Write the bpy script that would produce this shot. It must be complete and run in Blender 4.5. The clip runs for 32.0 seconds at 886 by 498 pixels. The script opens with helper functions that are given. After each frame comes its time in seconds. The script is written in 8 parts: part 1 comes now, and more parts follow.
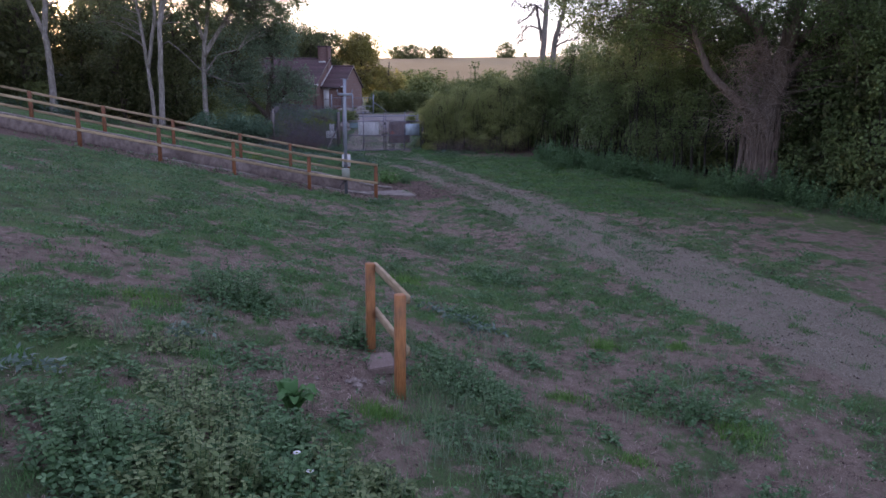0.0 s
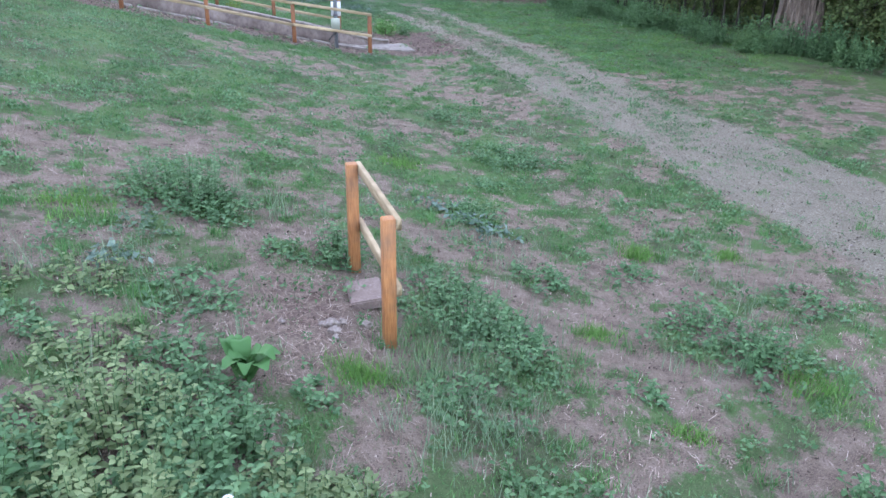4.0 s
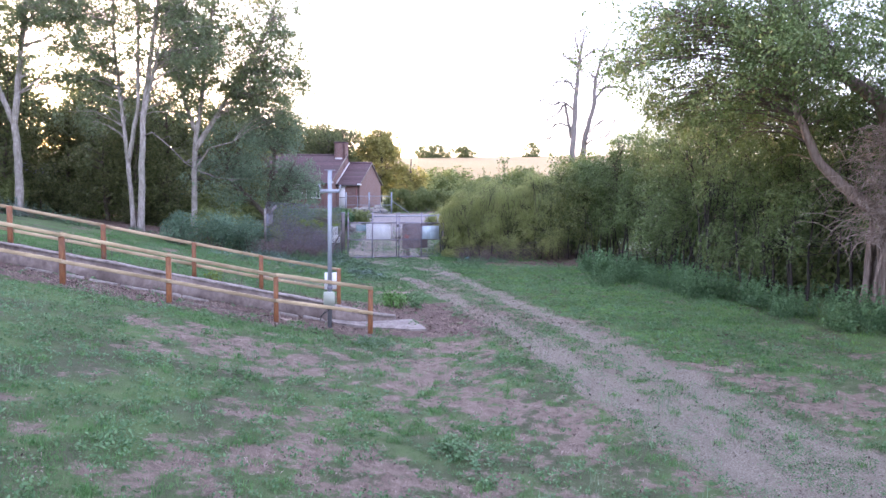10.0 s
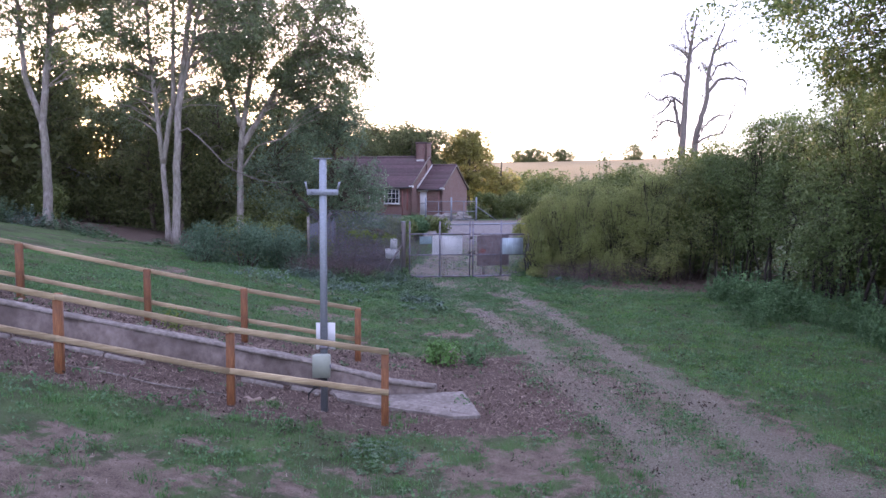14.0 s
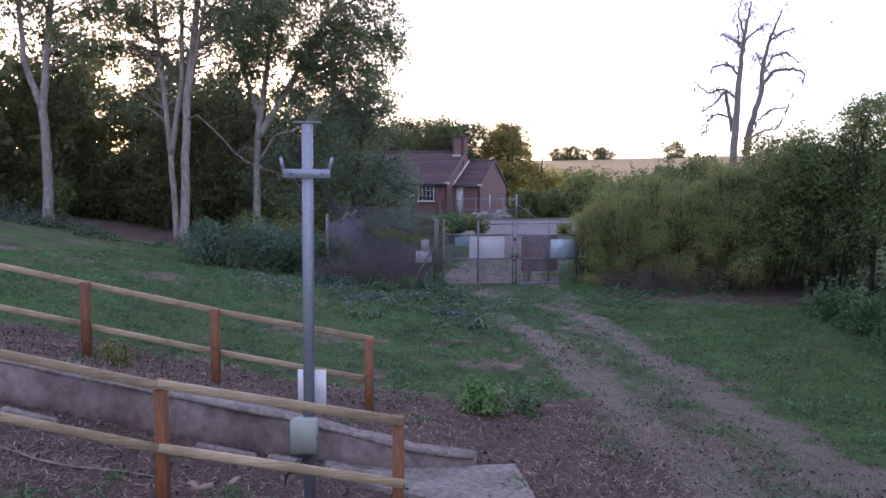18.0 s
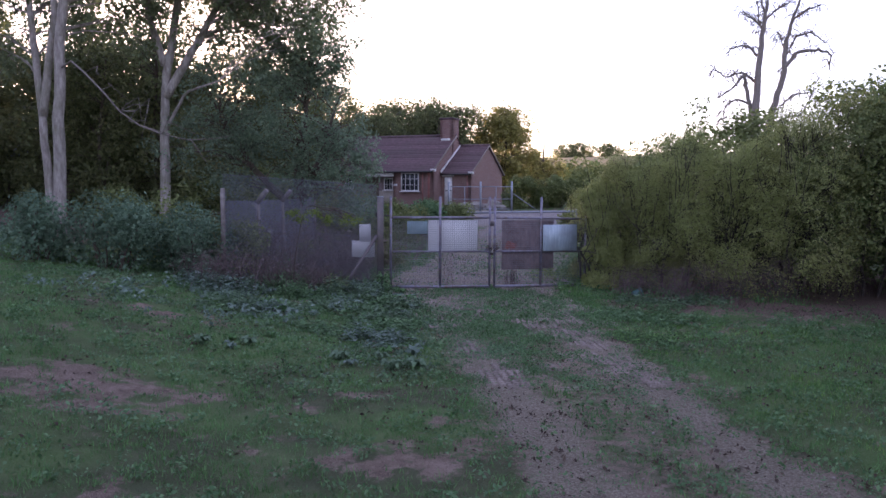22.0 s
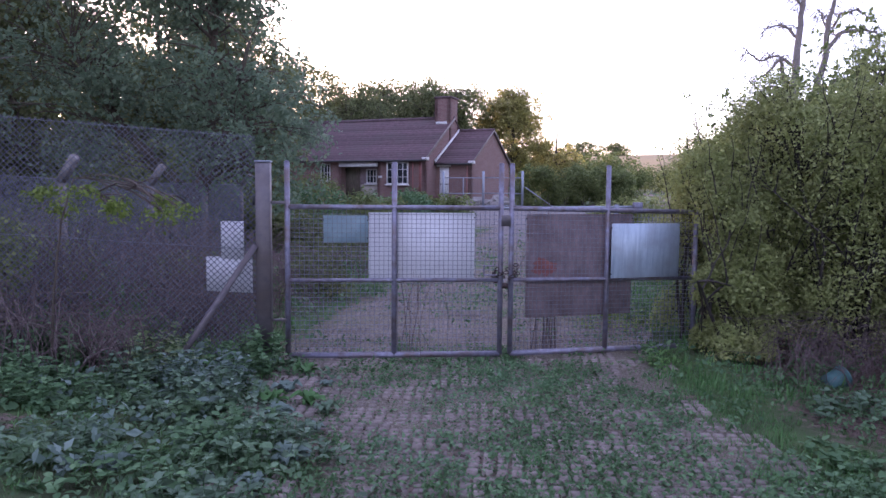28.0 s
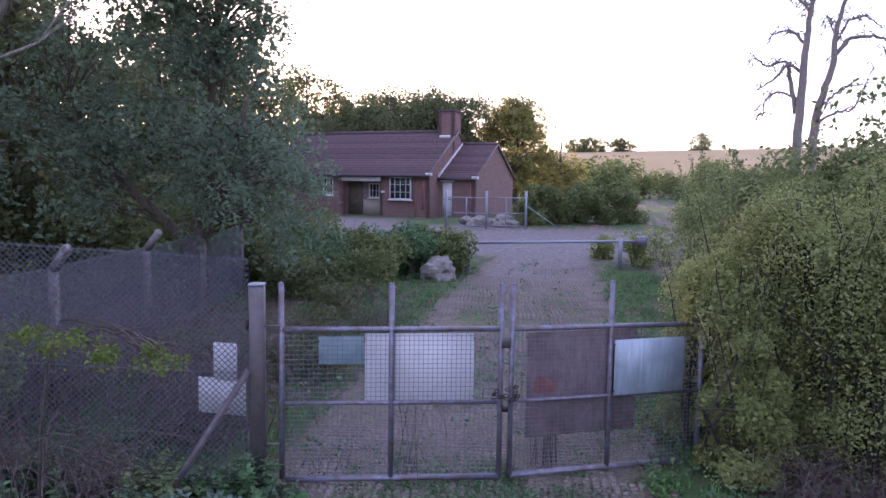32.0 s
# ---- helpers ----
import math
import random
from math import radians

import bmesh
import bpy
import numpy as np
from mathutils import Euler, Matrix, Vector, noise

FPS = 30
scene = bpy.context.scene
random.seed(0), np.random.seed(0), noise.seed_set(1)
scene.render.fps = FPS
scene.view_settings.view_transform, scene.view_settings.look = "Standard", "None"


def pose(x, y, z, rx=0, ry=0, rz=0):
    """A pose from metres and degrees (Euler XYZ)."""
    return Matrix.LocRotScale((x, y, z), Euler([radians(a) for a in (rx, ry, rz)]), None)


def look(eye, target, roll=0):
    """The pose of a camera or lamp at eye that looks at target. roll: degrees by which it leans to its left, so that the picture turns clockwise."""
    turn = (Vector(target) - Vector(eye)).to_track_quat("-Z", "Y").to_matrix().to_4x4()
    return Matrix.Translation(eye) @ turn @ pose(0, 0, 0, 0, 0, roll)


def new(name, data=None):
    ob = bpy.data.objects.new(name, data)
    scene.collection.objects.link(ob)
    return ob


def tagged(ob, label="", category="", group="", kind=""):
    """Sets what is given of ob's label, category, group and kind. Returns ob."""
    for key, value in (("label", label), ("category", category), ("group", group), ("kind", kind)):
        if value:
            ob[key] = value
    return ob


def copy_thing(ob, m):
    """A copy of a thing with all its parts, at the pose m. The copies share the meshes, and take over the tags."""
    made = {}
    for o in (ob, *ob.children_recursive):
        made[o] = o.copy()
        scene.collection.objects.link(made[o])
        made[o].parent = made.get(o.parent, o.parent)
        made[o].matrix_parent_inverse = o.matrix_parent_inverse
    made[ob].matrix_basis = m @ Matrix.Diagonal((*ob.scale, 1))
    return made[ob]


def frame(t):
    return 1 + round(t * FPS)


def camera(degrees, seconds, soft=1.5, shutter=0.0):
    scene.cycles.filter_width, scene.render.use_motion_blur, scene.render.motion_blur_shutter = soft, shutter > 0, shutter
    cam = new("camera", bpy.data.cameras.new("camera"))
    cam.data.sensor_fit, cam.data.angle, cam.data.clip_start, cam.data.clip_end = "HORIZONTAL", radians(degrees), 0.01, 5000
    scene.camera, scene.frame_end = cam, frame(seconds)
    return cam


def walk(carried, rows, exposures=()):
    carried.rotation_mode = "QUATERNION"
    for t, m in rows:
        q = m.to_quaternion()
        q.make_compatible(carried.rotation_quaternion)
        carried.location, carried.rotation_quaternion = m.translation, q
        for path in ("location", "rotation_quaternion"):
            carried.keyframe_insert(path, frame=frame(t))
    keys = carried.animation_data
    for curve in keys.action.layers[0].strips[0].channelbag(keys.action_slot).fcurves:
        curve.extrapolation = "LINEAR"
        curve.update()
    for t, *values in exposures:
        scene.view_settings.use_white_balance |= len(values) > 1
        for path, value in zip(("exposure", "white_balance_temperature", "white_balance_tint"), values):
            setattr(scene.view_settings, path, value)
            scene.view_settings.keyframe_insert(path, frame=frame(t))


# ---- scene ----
cam = camera(63.0, 32.0, soft=1.5)
# seconds, x, y, z, heading, pitch, roll
PATH = [
    (0, 0.250, -1.814, 3.076, -0.16, -12.40, 0.72),
    (0.5, 0.264, -1.439, 3.080, -0.18, -14.96, 0.70),
    (1, 0.274, -1.106, 3.080, -0.24, -17.51, 0.73),
    (1.5, 0.276, -0.824, 3.082, -0.33, -19.98, 0.88),
    (2, 0.274, -0.587, 3.085, -0.42, -22.09, 1.07),
    (2.5, 0.267, -0.362, 3.075, -0.44, -23.47, 1.13),
    (4.5, 0.230, 0.398, 3.076, -0.16, -24.24, 1.15),
    (5, 0.224, 0.714, 3.060, -0.06, -24.21, 1.08),
    (5.5, 0.216, 1.029, 3.042, 0.03, -24.02, 1.01),
    (6, 0.215, 1.355, 3.022, 0.17, -23.16, 0.95),
    (6.5, 0.220, 1.685, 3.016, 0.33, -21.62, 0.95),
    (7, 0.225, 2.028, 3.021, 0.53, -19.38, 1.02),
    (7.5, 0.232, 2.412, 3.022, 0.77, -16.61, 1.05),
    (8, 0.241, 2.848, 2.998, 1.04, -13.77, 1.02),
    (8.5, 0.262, 3.300, 2.978, 1.32, -10.98, 0.97),
    (9, 0.295, 3.779, 2.971, 1.60, -8.30, 0.83),
    (9.5, 0.317, 4.325, 2.970, 1.80, -6.29, 0.77),
    (10, 0.334, 5.076, 2.991, 1.95, -4.78, 0.74),
    (10.5, 0.359, 5.973, 2.994, 2.08, -3.96, 0.65),
    (11, 0.390, 6.961, 2.996, 2.40, -3.82, 0.58),
    (11.5, 0.435, 7.995, 3.005, 3.14, -3.91, 0.50),
    (12, 0.474, 9.033, 3.006, 4.01, -3.96, 0.37),
    (12.5, 0.509, 9.965, 2.997, 4.98, -4.06, 0.29),
    (13, 0.548, 10.755, 2.974, 6.38, -4.19, 0.24),
    (13.5, 0.584, 11.372, 2.941, 8.09, -4.31, 0.28),
    (14, 0.588, 11.835, 2.897, 9.69, -4.42, 0.35),
    (14.5, 0.551, 12.189, 2.837, 11.07, -4.49, 0.38),
    (15, 0.490, 12.458, 2.768, 12.02, -4.55, 0.42),
    (15.5, 0.404, 12.745, 2.676, 12.38, -4.56, 0.44),
    (17.5, -0.122, 14.576, 2.741, 12.55, -4.52, 0.49),
    (18, -0.115, 15.387, 2.736, 12.55, -4.51, 0.45),
    (18.5, -0.009, 16.120, 2.744, 12.55, -4.52, 0.43),
    (19, 0.095, 16.830, 2.733, 12.59, -4.53, 0.39),
    (19.5, 0.158, 17.546, 2.683, 12.68, -4.54, 0.43),
    (20, 0.178, 18.326, 2.527, 12.79, -4.54, 0.38),
    (20.5, 0.135, 19.202, 2.350, 12.88, -4.53, 0.36),
    (21, 0.029, 20.200, 2.225, 12.93, -4.54, 0.32),
    (21.5, -0.118, 21.288, 2.084, 12.98, -4.52, 0.33),
    (22, -0.288, 22.404, 1.941, 13.03, -4.50, 0.34),
    (22.5, -0.468, 23.508, 1.874, 13.03, -4.49, 0.39),
    (23, -0.656, 24.605, 1.855, 13.02, -4.45, 0.43),
    (23.5, -0.832, 25.662, 1.790, 13.03, -4.40, 0.44),
    (24, -0.996, 26.611, 1.672, 13.04, -4.43, 0.42),
    (24.5, -1.151, 27.477, 1.594, 13.08, -4.45, 0.39),
    (25, -1.300, 28.245, 1.563, 13.08, -4.46, 0.42),
    (25.5, -1.439, 28.952, 1.523, 13.11, -4.43, 0.41),
    (27.5, -1.812, 30.847, 1.530, 13.22, -4.43, 0.54),
    (28, -1.821, 31.202, 1.509, 13.28, -4.39, 0.49),
    (28.5, -1.804, 31.423, 1.518, 13.33, -4.40, 0.48),
    (29, -1.786, 31.566, 1.574, 13.35, -4.43, 0.49),
    (29.5, -1.781, 31.642, 1.667, 13.37, -4.49, 0.53),
    (30, -1.788, 31.669, 1.870, 13.40, -4.52, 0.59),
    (30.5, -1.795, 31.648, 2.159, 13.44, -4.53, 0.64),
    (31, -1.812, 31.605, 2.414, 13.48, -4.53, 0.74),
    (31.5, -1.831, 31.561, 2.647, 13.53, -4.64, 0.80),
    (32, -1.861, 31.527, 2.869, 13.56, -5.09, 0.84),
]
EXPOSURES = [(t, e, k - 350, tint - 8) for t, e, k, tint in ((0.0, 2.54, 6600, 46), (1.0, 3.38, 6800, 33), (2.0, 3.80, 6800, 31), (3.5, 4.17, 6800, 28), (6.0, 4.43, 6800, 28), (8.0, 4.45, 6680, 37), (9.0, 4.38, 6720, 40), (10.0, 4.18, 6700, 44), (13.0, 3.66, 6700, 47), (17.5, 2.96, 6600, 49), (22.0, 2.86, 6600, 49), (25.0, 3.1, 6500, 52), (28.0, 3.25, 6450, 54), (32.0, 3.2, 6450, 53))]
walk(cam, [(t, pose(x, y, z, 90 + p, 0, h) @ pose(0, 0, 0, 0, 0, r)) for t, x, y, z, h, p, r in PATH], EXPOSURES)

# ---- light: a low sun behind the wood, clear evening sky ----
SUN_AZ, SUN_EL = 32.0, 6.0          # degrees to the left of +y, above the horizon
world = bpy.data.worlds.new("evening_sky")
scene.world = world
world.use_nodes = True
wn = world.node_tree.nodes
sky = wn.new("ShaderNodeTexSky")
sky.sky_type, sky.sun_disc = "NISHITA", False
sky.sun_elevation, sky.sun_rotation = radians(SUN_EL), radians(-SUN_AZ)
sky.air_density, sky.dust_density, sky.ozone_density = 1.0, 0.8, 1.5
wn["Background"].inputs["Strength"].default_value = 0.05
world.node_tree.links.new(sky.outputs[0], wn["Background"].inputs["Color"])
veil = wn.new("ShaderNodeBackground")          # even light of the thin evening haze
veil.inputs["Color"].default_value, veil.inputs["Strength"].default_value = (0.68, 0.76, 1.0, 1), 0.135
both = wn.new("ShaderNodeAddShader")
world.node_tree.links.new(wn["Background"].outputs[0], both.inputs[0])
world.node_tree.links.new(veil.outputs[0], both.inputs[1])
world.node_tree.links.new(both.outputs[0], wn["World Output"].inputs[0])
sun = new("sun", bpy.data.lights.new("sun", "SUN"))
sun.data.energy, sun.data.angle, sun.data.color = 0.8, radians(1.5), (1.0, 0.72, 0.42)
az, el = radians(SUN_AZ), radians(SUN_EL)
sun.matrix_world = look((0, 0, 30), Vector((0, 0, 30)) + Vector((math.sin(az) * math.cos(el), -math.cos(az) * math.cos(el), -math.sin(el))))

# ---- small tools ----
def lerp(x, xs, ys):
    return np.interp(x, xs, ys)


def hashed(i, j, seed):
    h = (i * 374761393 + j * 668265263 + seed * 974634777).astype(np.int64) & 0x7FFFFFFF
    h = ((h ^ (h >> 13)) * 1274126177) & 0x7FFFFFFF
    return ((h ^ (h >> 16)) & 0xFFFF) / 65535.0


def vnoise(x, y, seed=0):
    """Smooth value noise, 0 to 1."""
    x, y = np.asarray(x, float), np.asarray(y, float)
    i, j = np.floor(x).astype(np.int64), np.floor(y).astype(np.int64)
    u, v = x - i, y - j
    u, v = u * u * (3 - 2 * u), v * v * (3 - 2 * v)
    a, b = hashed(i, j, seed), hashed(i + 1, j, seed)
    c, d = hashed(i, j + 1, seed), hashed(i + 1, j + 1, seed)
    return (a * (1 - u) + b * u) * (1 - v) + (c * (1 - u) + d * u) * v


def fbm(x, y, seed=0, octaves=4):
    out, amp, tot = 0.0, 1.0, 0.0
    for k in range(octaves):
        out = out + amp * vnoise(x * 2 ** k, y * 2 ** k, seed + k)
        tot += amp
        amp *= 0.5
    return out / tot


def smooth(x, a, b):
    u = np.clip((np.asarray(x, float) - a) / (b - a), 0, 1)
    return u * u * (3 - 2 * u)


class Geo:
    """Collects vertices and faces of one mesh."""

    def __init__(self):
        self.v, self.f, self.n = [], [], 0

    def add(self, v, f):
        v = np.asarray(v, float).reshape(-1, 3)
        self.v.append(v)
        self.f.append(np.asarray(f, np.int64) + self.n)
        self.n += len(v)
        return self

    def box(self, size, m=None, ch=0.004):
        """A box with chamfered upright edges and top, centred on its base."""
        x, y, z = size[0] / 2, size[1] / 2, size[2]
        c = min(ch, x * 0.6, y * 0.6, z * 0.4)
        ring = np.array([(x - c, -y), (x, -y + c), (x, y - c), (x - c, y), (-x + c, y), (-x, y - c), (-x, -y + c), (-x + c, -y)])
        top = ring * [(x - c) / x, (y - c) / y]
        v = np.vstack([np.c_[ring, np.zeros(8)], np.c_[ring, np.full(8, z - c)], np.c_[top, np.full(8, z)]])
        q = [(a, (a + 1) % 8, (a + 1) % 8 + 8, a + 8) for a in range(8)] + [(a + 8, (a + 1) % 8 + 8, (a + 1) % 8 + 16, a + 16) for a in range(8)]
        q += [(16, 17, 18, 19), (16, 19, 20, 23), (20, 21, 22, 23), (0, 7, 6, 5), (0, 5, 4, 1), (1, 4, 3, 2)]
        if m is not None:
            v = np.array([m @ Vector(p) for p in v])
        return self.add(v, q)

    def beam(self, a, b, w, h, up=(0, 0, 1), ch=0.003):
        """A bar of section w x h from a to b."""
        a, b = Vector(a), Vector(b)
        d = (b - a)
        zc = d.normalized()
        xc = zc.cross(Vector(up))
        if xc.length < 1e-4:
            xc = Vector((1, 0, 0))
        xc.normalize()
        yc = zc.cross(xc)
        m = Matrix((xc, yc, zc)).transposed().to_4x4()
        m.translation = a
        return self.box((w, h, d.length), m, ch)

    def tube(self, pts, radii, n=6, cap=True):
        pts = np.asarray(pts, float)
        radii = np.broadcast_to(np.asarray(radii, float), (len(pts),))
        t = np.gradient(pts, axis=0)
        t /= np.linalg.norm(t, axis=1)[:, None] + 1e-9
        ref = np.where(np.abs(t[:, 2:3]) > 0.9, [[1.0, 0, 0]], [[0, 0, 1.0]])
        s = np.cross(t, ref)
        s /= np.linalg.norm(s, axis=1)[:, None] + 1e-9
        u = np.cross(s, t)
        ang = np.arange(n) * 2 * np.pi / n
        v = pts[:, None] + radii[:, None, None] * (np.cos(ang)[None, :, None] * s[:, None] + np.sin(ang)[None, :, None] * u[:, None])
        k = len(pts)
        a = (np.arange(k - 1)[:, None] * n + np.arange(n)[None]).ravel()
        b = (np.arange(k - 1)[:, None] * n + (np.arange(n) + 1)[None] % n).ravel()
        self.add(v.reshape(-1, 3), np.c_[a, b, b + n, a + n])
        if cap and n > 2:
            e = self.n - n
            self.f += [np.array([[e, e + i, e + i + 1] for i in range(1, n - 1)])]
            e = self.n - n * k
            self.f += [np.array([[e, e + i + 1, e + i] for i in range(1, n - 1)])]
        return self

    def mesh(self, name, mat, shade=False):
        me = bpy.data.meshes.new(name)
        v = np.vstack(self.v)
        tot = np.concatenate([np.full(len(f), f.shape[1]) for f in self.f])
        loops = np.concatenate([f.ravel() for f in self.f])
        me.vertices.add(len(v))
        me.vertices.foreach_set("co", v.ravel())
        me.loops.add(len(loops))
        me.loops.foreach_set("vertex_index", loops.astype(np.int32))
        me.polygons.add(len(tot))
        me.polygons.foreach_set("loop_start", np.r_[0, np.cumsum(tot)[:-1]].astype(np.int32))
        me.update(calc_edges=True)
        me.validate()
        if shade:
            me.polygons.foreach_set("use_smooth", np.ones(len(tot), bool))
        if mat:
            me.materials.append(mat)
        return me


def part(name, geo, mat, parent=None, label="", shade=False, m=None):
    """One mesh object, under a thing or a part."""
    ob = new(name, geo.mesh(name, mat, shade) if isinstance(geo, Geo) else geo)
    if parent:
        ob.parent = parent
    if m is not None:
        ob.matrix_basis = m
    return tagged(ob, label)


def thing(name, label, category, m=None, group="", kind=""):
    ob = new(name)
    ob.empty_display_size = 0.2
    if m is not None:
        ob.matrix_basis = m
    return tagged(ob, label, category, group, kind)


def leaves(rng, pts, size, up=0.5, fold=0.25, aspect=0.55, away=None):
    """Folded, pointed leaves at pts; size: metres, with spread."""
    n = len(pts)
    s = size * rng.uniform(0.6, 1.35, n)[:, None]
    nrm = rng.normal(size=(n, 3))
    if away is not None:
        nrm = nrm * 0.8 + away
    nrm[:, 2] += up * 1.5
    nrm /= np.linalg.norm(nrm, axis=1)[:, None] + 1e-9
    d = rng.normal(size=(n, 3))
    d[:, 2] -= 0.4
    d -= nrm * (d * nrm).sum(1)[:, None]
    d /= np.linalg.norm(d, axis=1)[:, None] + 1e-9
    w = np.cross(nrm, d)
    tip, mid = pts + d * s, pts + d * s * 0.42
    lift = nrm * s * fold * 0.4
    v = np.stack([pts, mid + w * s * aspect * 0.5 + lift, tip, mid - w * s * aspect * 0.5 + lift], 1).reshape(-1, 3)
    return v, np.arange(4 * n).reshape(-1, 4)


# ---- materials ----
def nodes_of(name):
    m = bpy.data.materials.new(name)
    m.use_nodes = True
    t = m.node_tree
    return m, t.nodes, t.links, t.nodes["Principled BSDF"]


def noise_node(nt, links, scale, detail=5.0, rough=0.55, coord="Object", stretch=None):
    tc = nt.new("ShaderNodeTexCoord")
    nz = nt.new("ShaderNodeTexNoise")
    nz.inputs["Scale"].default_value, nz.inputs["Detail"].default_value, nz.inputs["Roughness"].default_value = scale, detail, rough
    if stretch:
        mp = nt.new("ShaderNodeMapping")
        mp.inputs["Scale"].default_value = stretch
        links.new(tc.outputs[coord], mp.inputs[0])
        links.new(mp.outputs[0], nz.inputs["Vector"])
    else:
        links.new(tc.outputs[coord], nz.inputs["Vector"])
    return nz


def ramp_node(nt, links, src, stops):
    r = nt.new("ShaderNodeValToRGB")
    e = r.color_ramp.elements
    while len(e) < len(stops):
        e.new(0.5)
    for el_, (p, c) in zip(e, stops):
        el_.position, el_.color = p, (*c, 1) if len(c) == 3 else c
    links.new(src, r.inputs[0])
    return r


def mix_node(nt, links, fac, a, b, mode="MIX"):
    m = nt.new("ShaderNodeMix")
    m.data_type, m.blend_type = "RGBA", mode
    for sock, val in ((m.inputs[0], fac), (m.inputs[6], a), (m.inputs[7], b)):
        if isinstance(val, (int, float)):
            sock.default_value = val
        elif isinstance(val, tuple):
            sock.default_value = (*val, 1)
        else:
            links.new(val, sock)
    return m.outputs[2]


def math_node(nt, links, op, a, b=None, clamp=False):
    m = nt.new("ShaderNodeMath")
    m.operation, m.use_clamp = op, clamp
    for sock, val in zip(m.inputs, (a, b)):
        if val is None:
            continue
        if isinstance(val, (int, float)):
            sock.default_value = val
        else:
            links.new(val, sock)
    return m.outputs[0]


def bump_node(nt, links, bsdf, height, strength, distance=0.02):
    b = nt.new("ShaderNodeBump")
    b.inputs["Strength"].default_value, b.inputs["Distance"].default_value = strength, distance
    links.new(height, b.inputs["Height"])
    links.new(b.outputs[0], bsdf.inputs["Normal"])


def surface(name, dark, mid, light, scale, rough=0.8, metal=0.0, bump=0.3, dist=0.01, stretch=None, stain=None, stain_scale=1.0, vary=0.0):
    """Two scales of variation: fine grain and broad stains; vary: spread from piece to piece."""
    m, nt, links, b = nodes_of(name)
    fine = noise_node(nt, links, scale, 6, 0.6, stretch=stretch)
    col = ramp_node(nt, links, fine.outputs[0], [(0.3, dark), (0.5, mid), (0.72, light)]).outputs[0]
    broad = noise_node(nt, links, stain_scale, 4, 0.6)
    if stain:
        fac = ramp_node(nt, links, broad.outputs[0], [(0.45, (0, 0, 0)), (0.68, (1, 1, 1))]).outputs[0]
        col = mix_node(nt, links, math_node(nt, links, "MULTIPLY", fac, 0.75), col, stain)
    if vary:
        oi = nt.new("ShaderNodeObjectInfo")
        hsv = nt.new("ShaderNodeHueSaturation")
        mr = nt.new("ShaderNodeMapRange")
        mr.inputs["To Min"].default_value, mr.inputs["To Max"].default_value = 1 - vary, 1 + vary
        links.new(oi.outputs["Random"], mr.inputs[0])
        links.new(mr.outputs[0], hsv.inputs["Value"])
        links.new(col, hsv.inputs["Color"])
        col = hsv.outputs[0]
    links.new(col, b.inputs["Base Color"])
    b.inputs["Roughness"].default_value, b.inputs["Metallic"].default_value = rough, metal
    if bump:
        bump_node(nt, links, b, fine.outputs[0], bump, dist)
    return m


def foliage(name, dark, mid, light, through_amount=0.35, rough=0.55, patch=0.35, patch_col=None):
    """Leaf: colour from leaf to leaf and from clump to clump, some light passing through."""
    m, nt, links, b = nodes_of(name)
    g = nt.new("ShaderNodeNewGeometry")
    col = ramp_node(nt, links, g.outputs["Random Per Island"], [(0.0, dark), (0.55, mid), (1.0, light)]).outputs[0]
    broad = noise_node(nt, links, 0.8, 3, 0.5)
    if patch_col:
        fac = ramp_node(nt, links, broad.outputs[0], [(0.5, (0, 0, 0)), (0.72, (1, 1, 1))]).outputs[0]
        col = mix_node(nt, links, math_node(nt, links, "MULTIPLY", fac, patch), col, patch_col)
    hsv = nt.new("ShaderNodeHueSaturation")
    links.new(math_node(nt, links, "ADD", math_node(nt, links, "MULTIPLY", broad.outputs[0], 0.9), 0.55), hsv.inputs["Value"])
    links.new(col, hsv.inputs["Color"])
    links.new(hsv.outputs[0], b.inputs["Base Color"])
    b.inputs["Roughness"].default_value = rough
    b.inputs["Specular IOR Level"].default_value = 0.22
    tr = nt.new("ShaderNodeBsdfTranslucent")
    links.new(hsv.outputs[0], tr.inputs[0])
    mx = nt.new("ShaderNodeMixShader")
    mx.inputs[0].default_value = through_amount
    links.new(b.outputs[0], mx.inputs[1])
    links.new(tr.outputs[0], mx.inputs[2])
    links.new(mx.outputs[0], nt["Material Output"].inputs[0])
    return m


M_POST = surface("treated_timber", (0.20, 0.078, 0.028), (0.34, 0.138, 0.048), (0.43, 0.20, 0.075), 9, 0.75, bump=0.35, stretch=(9, 9, 0.7), stain=(0.16, 0.09, 0.05), stain_scale=3, vary=0.15)
M_RAIL = surface("sawn_pine", (0.255, 0.185, 0.105), (0.365, 0.275, 0.165), (0.47, 0.37, 0.235), 6, 0.8, bump=0.3, dist=0.004, stretch=(0.5, 1.0, 9), stain=(0.23, 0.165, 0.095), stain_scale=2.2, vary=0.16)
M_POSTRED = surface("red_treated_timber", (0.14, 0.052, 0.022), (0.25, 0.094, 0.037), (0.34, 0.15, 0.06), 9, 0.75, bump=0.35, stretch=(9, 9, 0.7), stain=(0.12, 0.06, 0.035), stain_scale=3, vary=0.18)
M_GALV = surface("galvanised_steel", (0.215, 0.245, 0.28), (0.265, 0.295, 0.335), (0.315, 0.345, 0.385), 30, 0.55, 0.6, 0.05, stain=(0.27, 0.29, 0.32), stain_scale=6)
M_STEEL = surface("grey_painted_steel", (0.135, 0.132, 0.172), (0.19, 0.187, 0.24), (0.25, 0.246, 0.305), 18, 0.5, 0.3, 0.15, stain=(0.13, 0.085, 0.06), stain_scale=5)
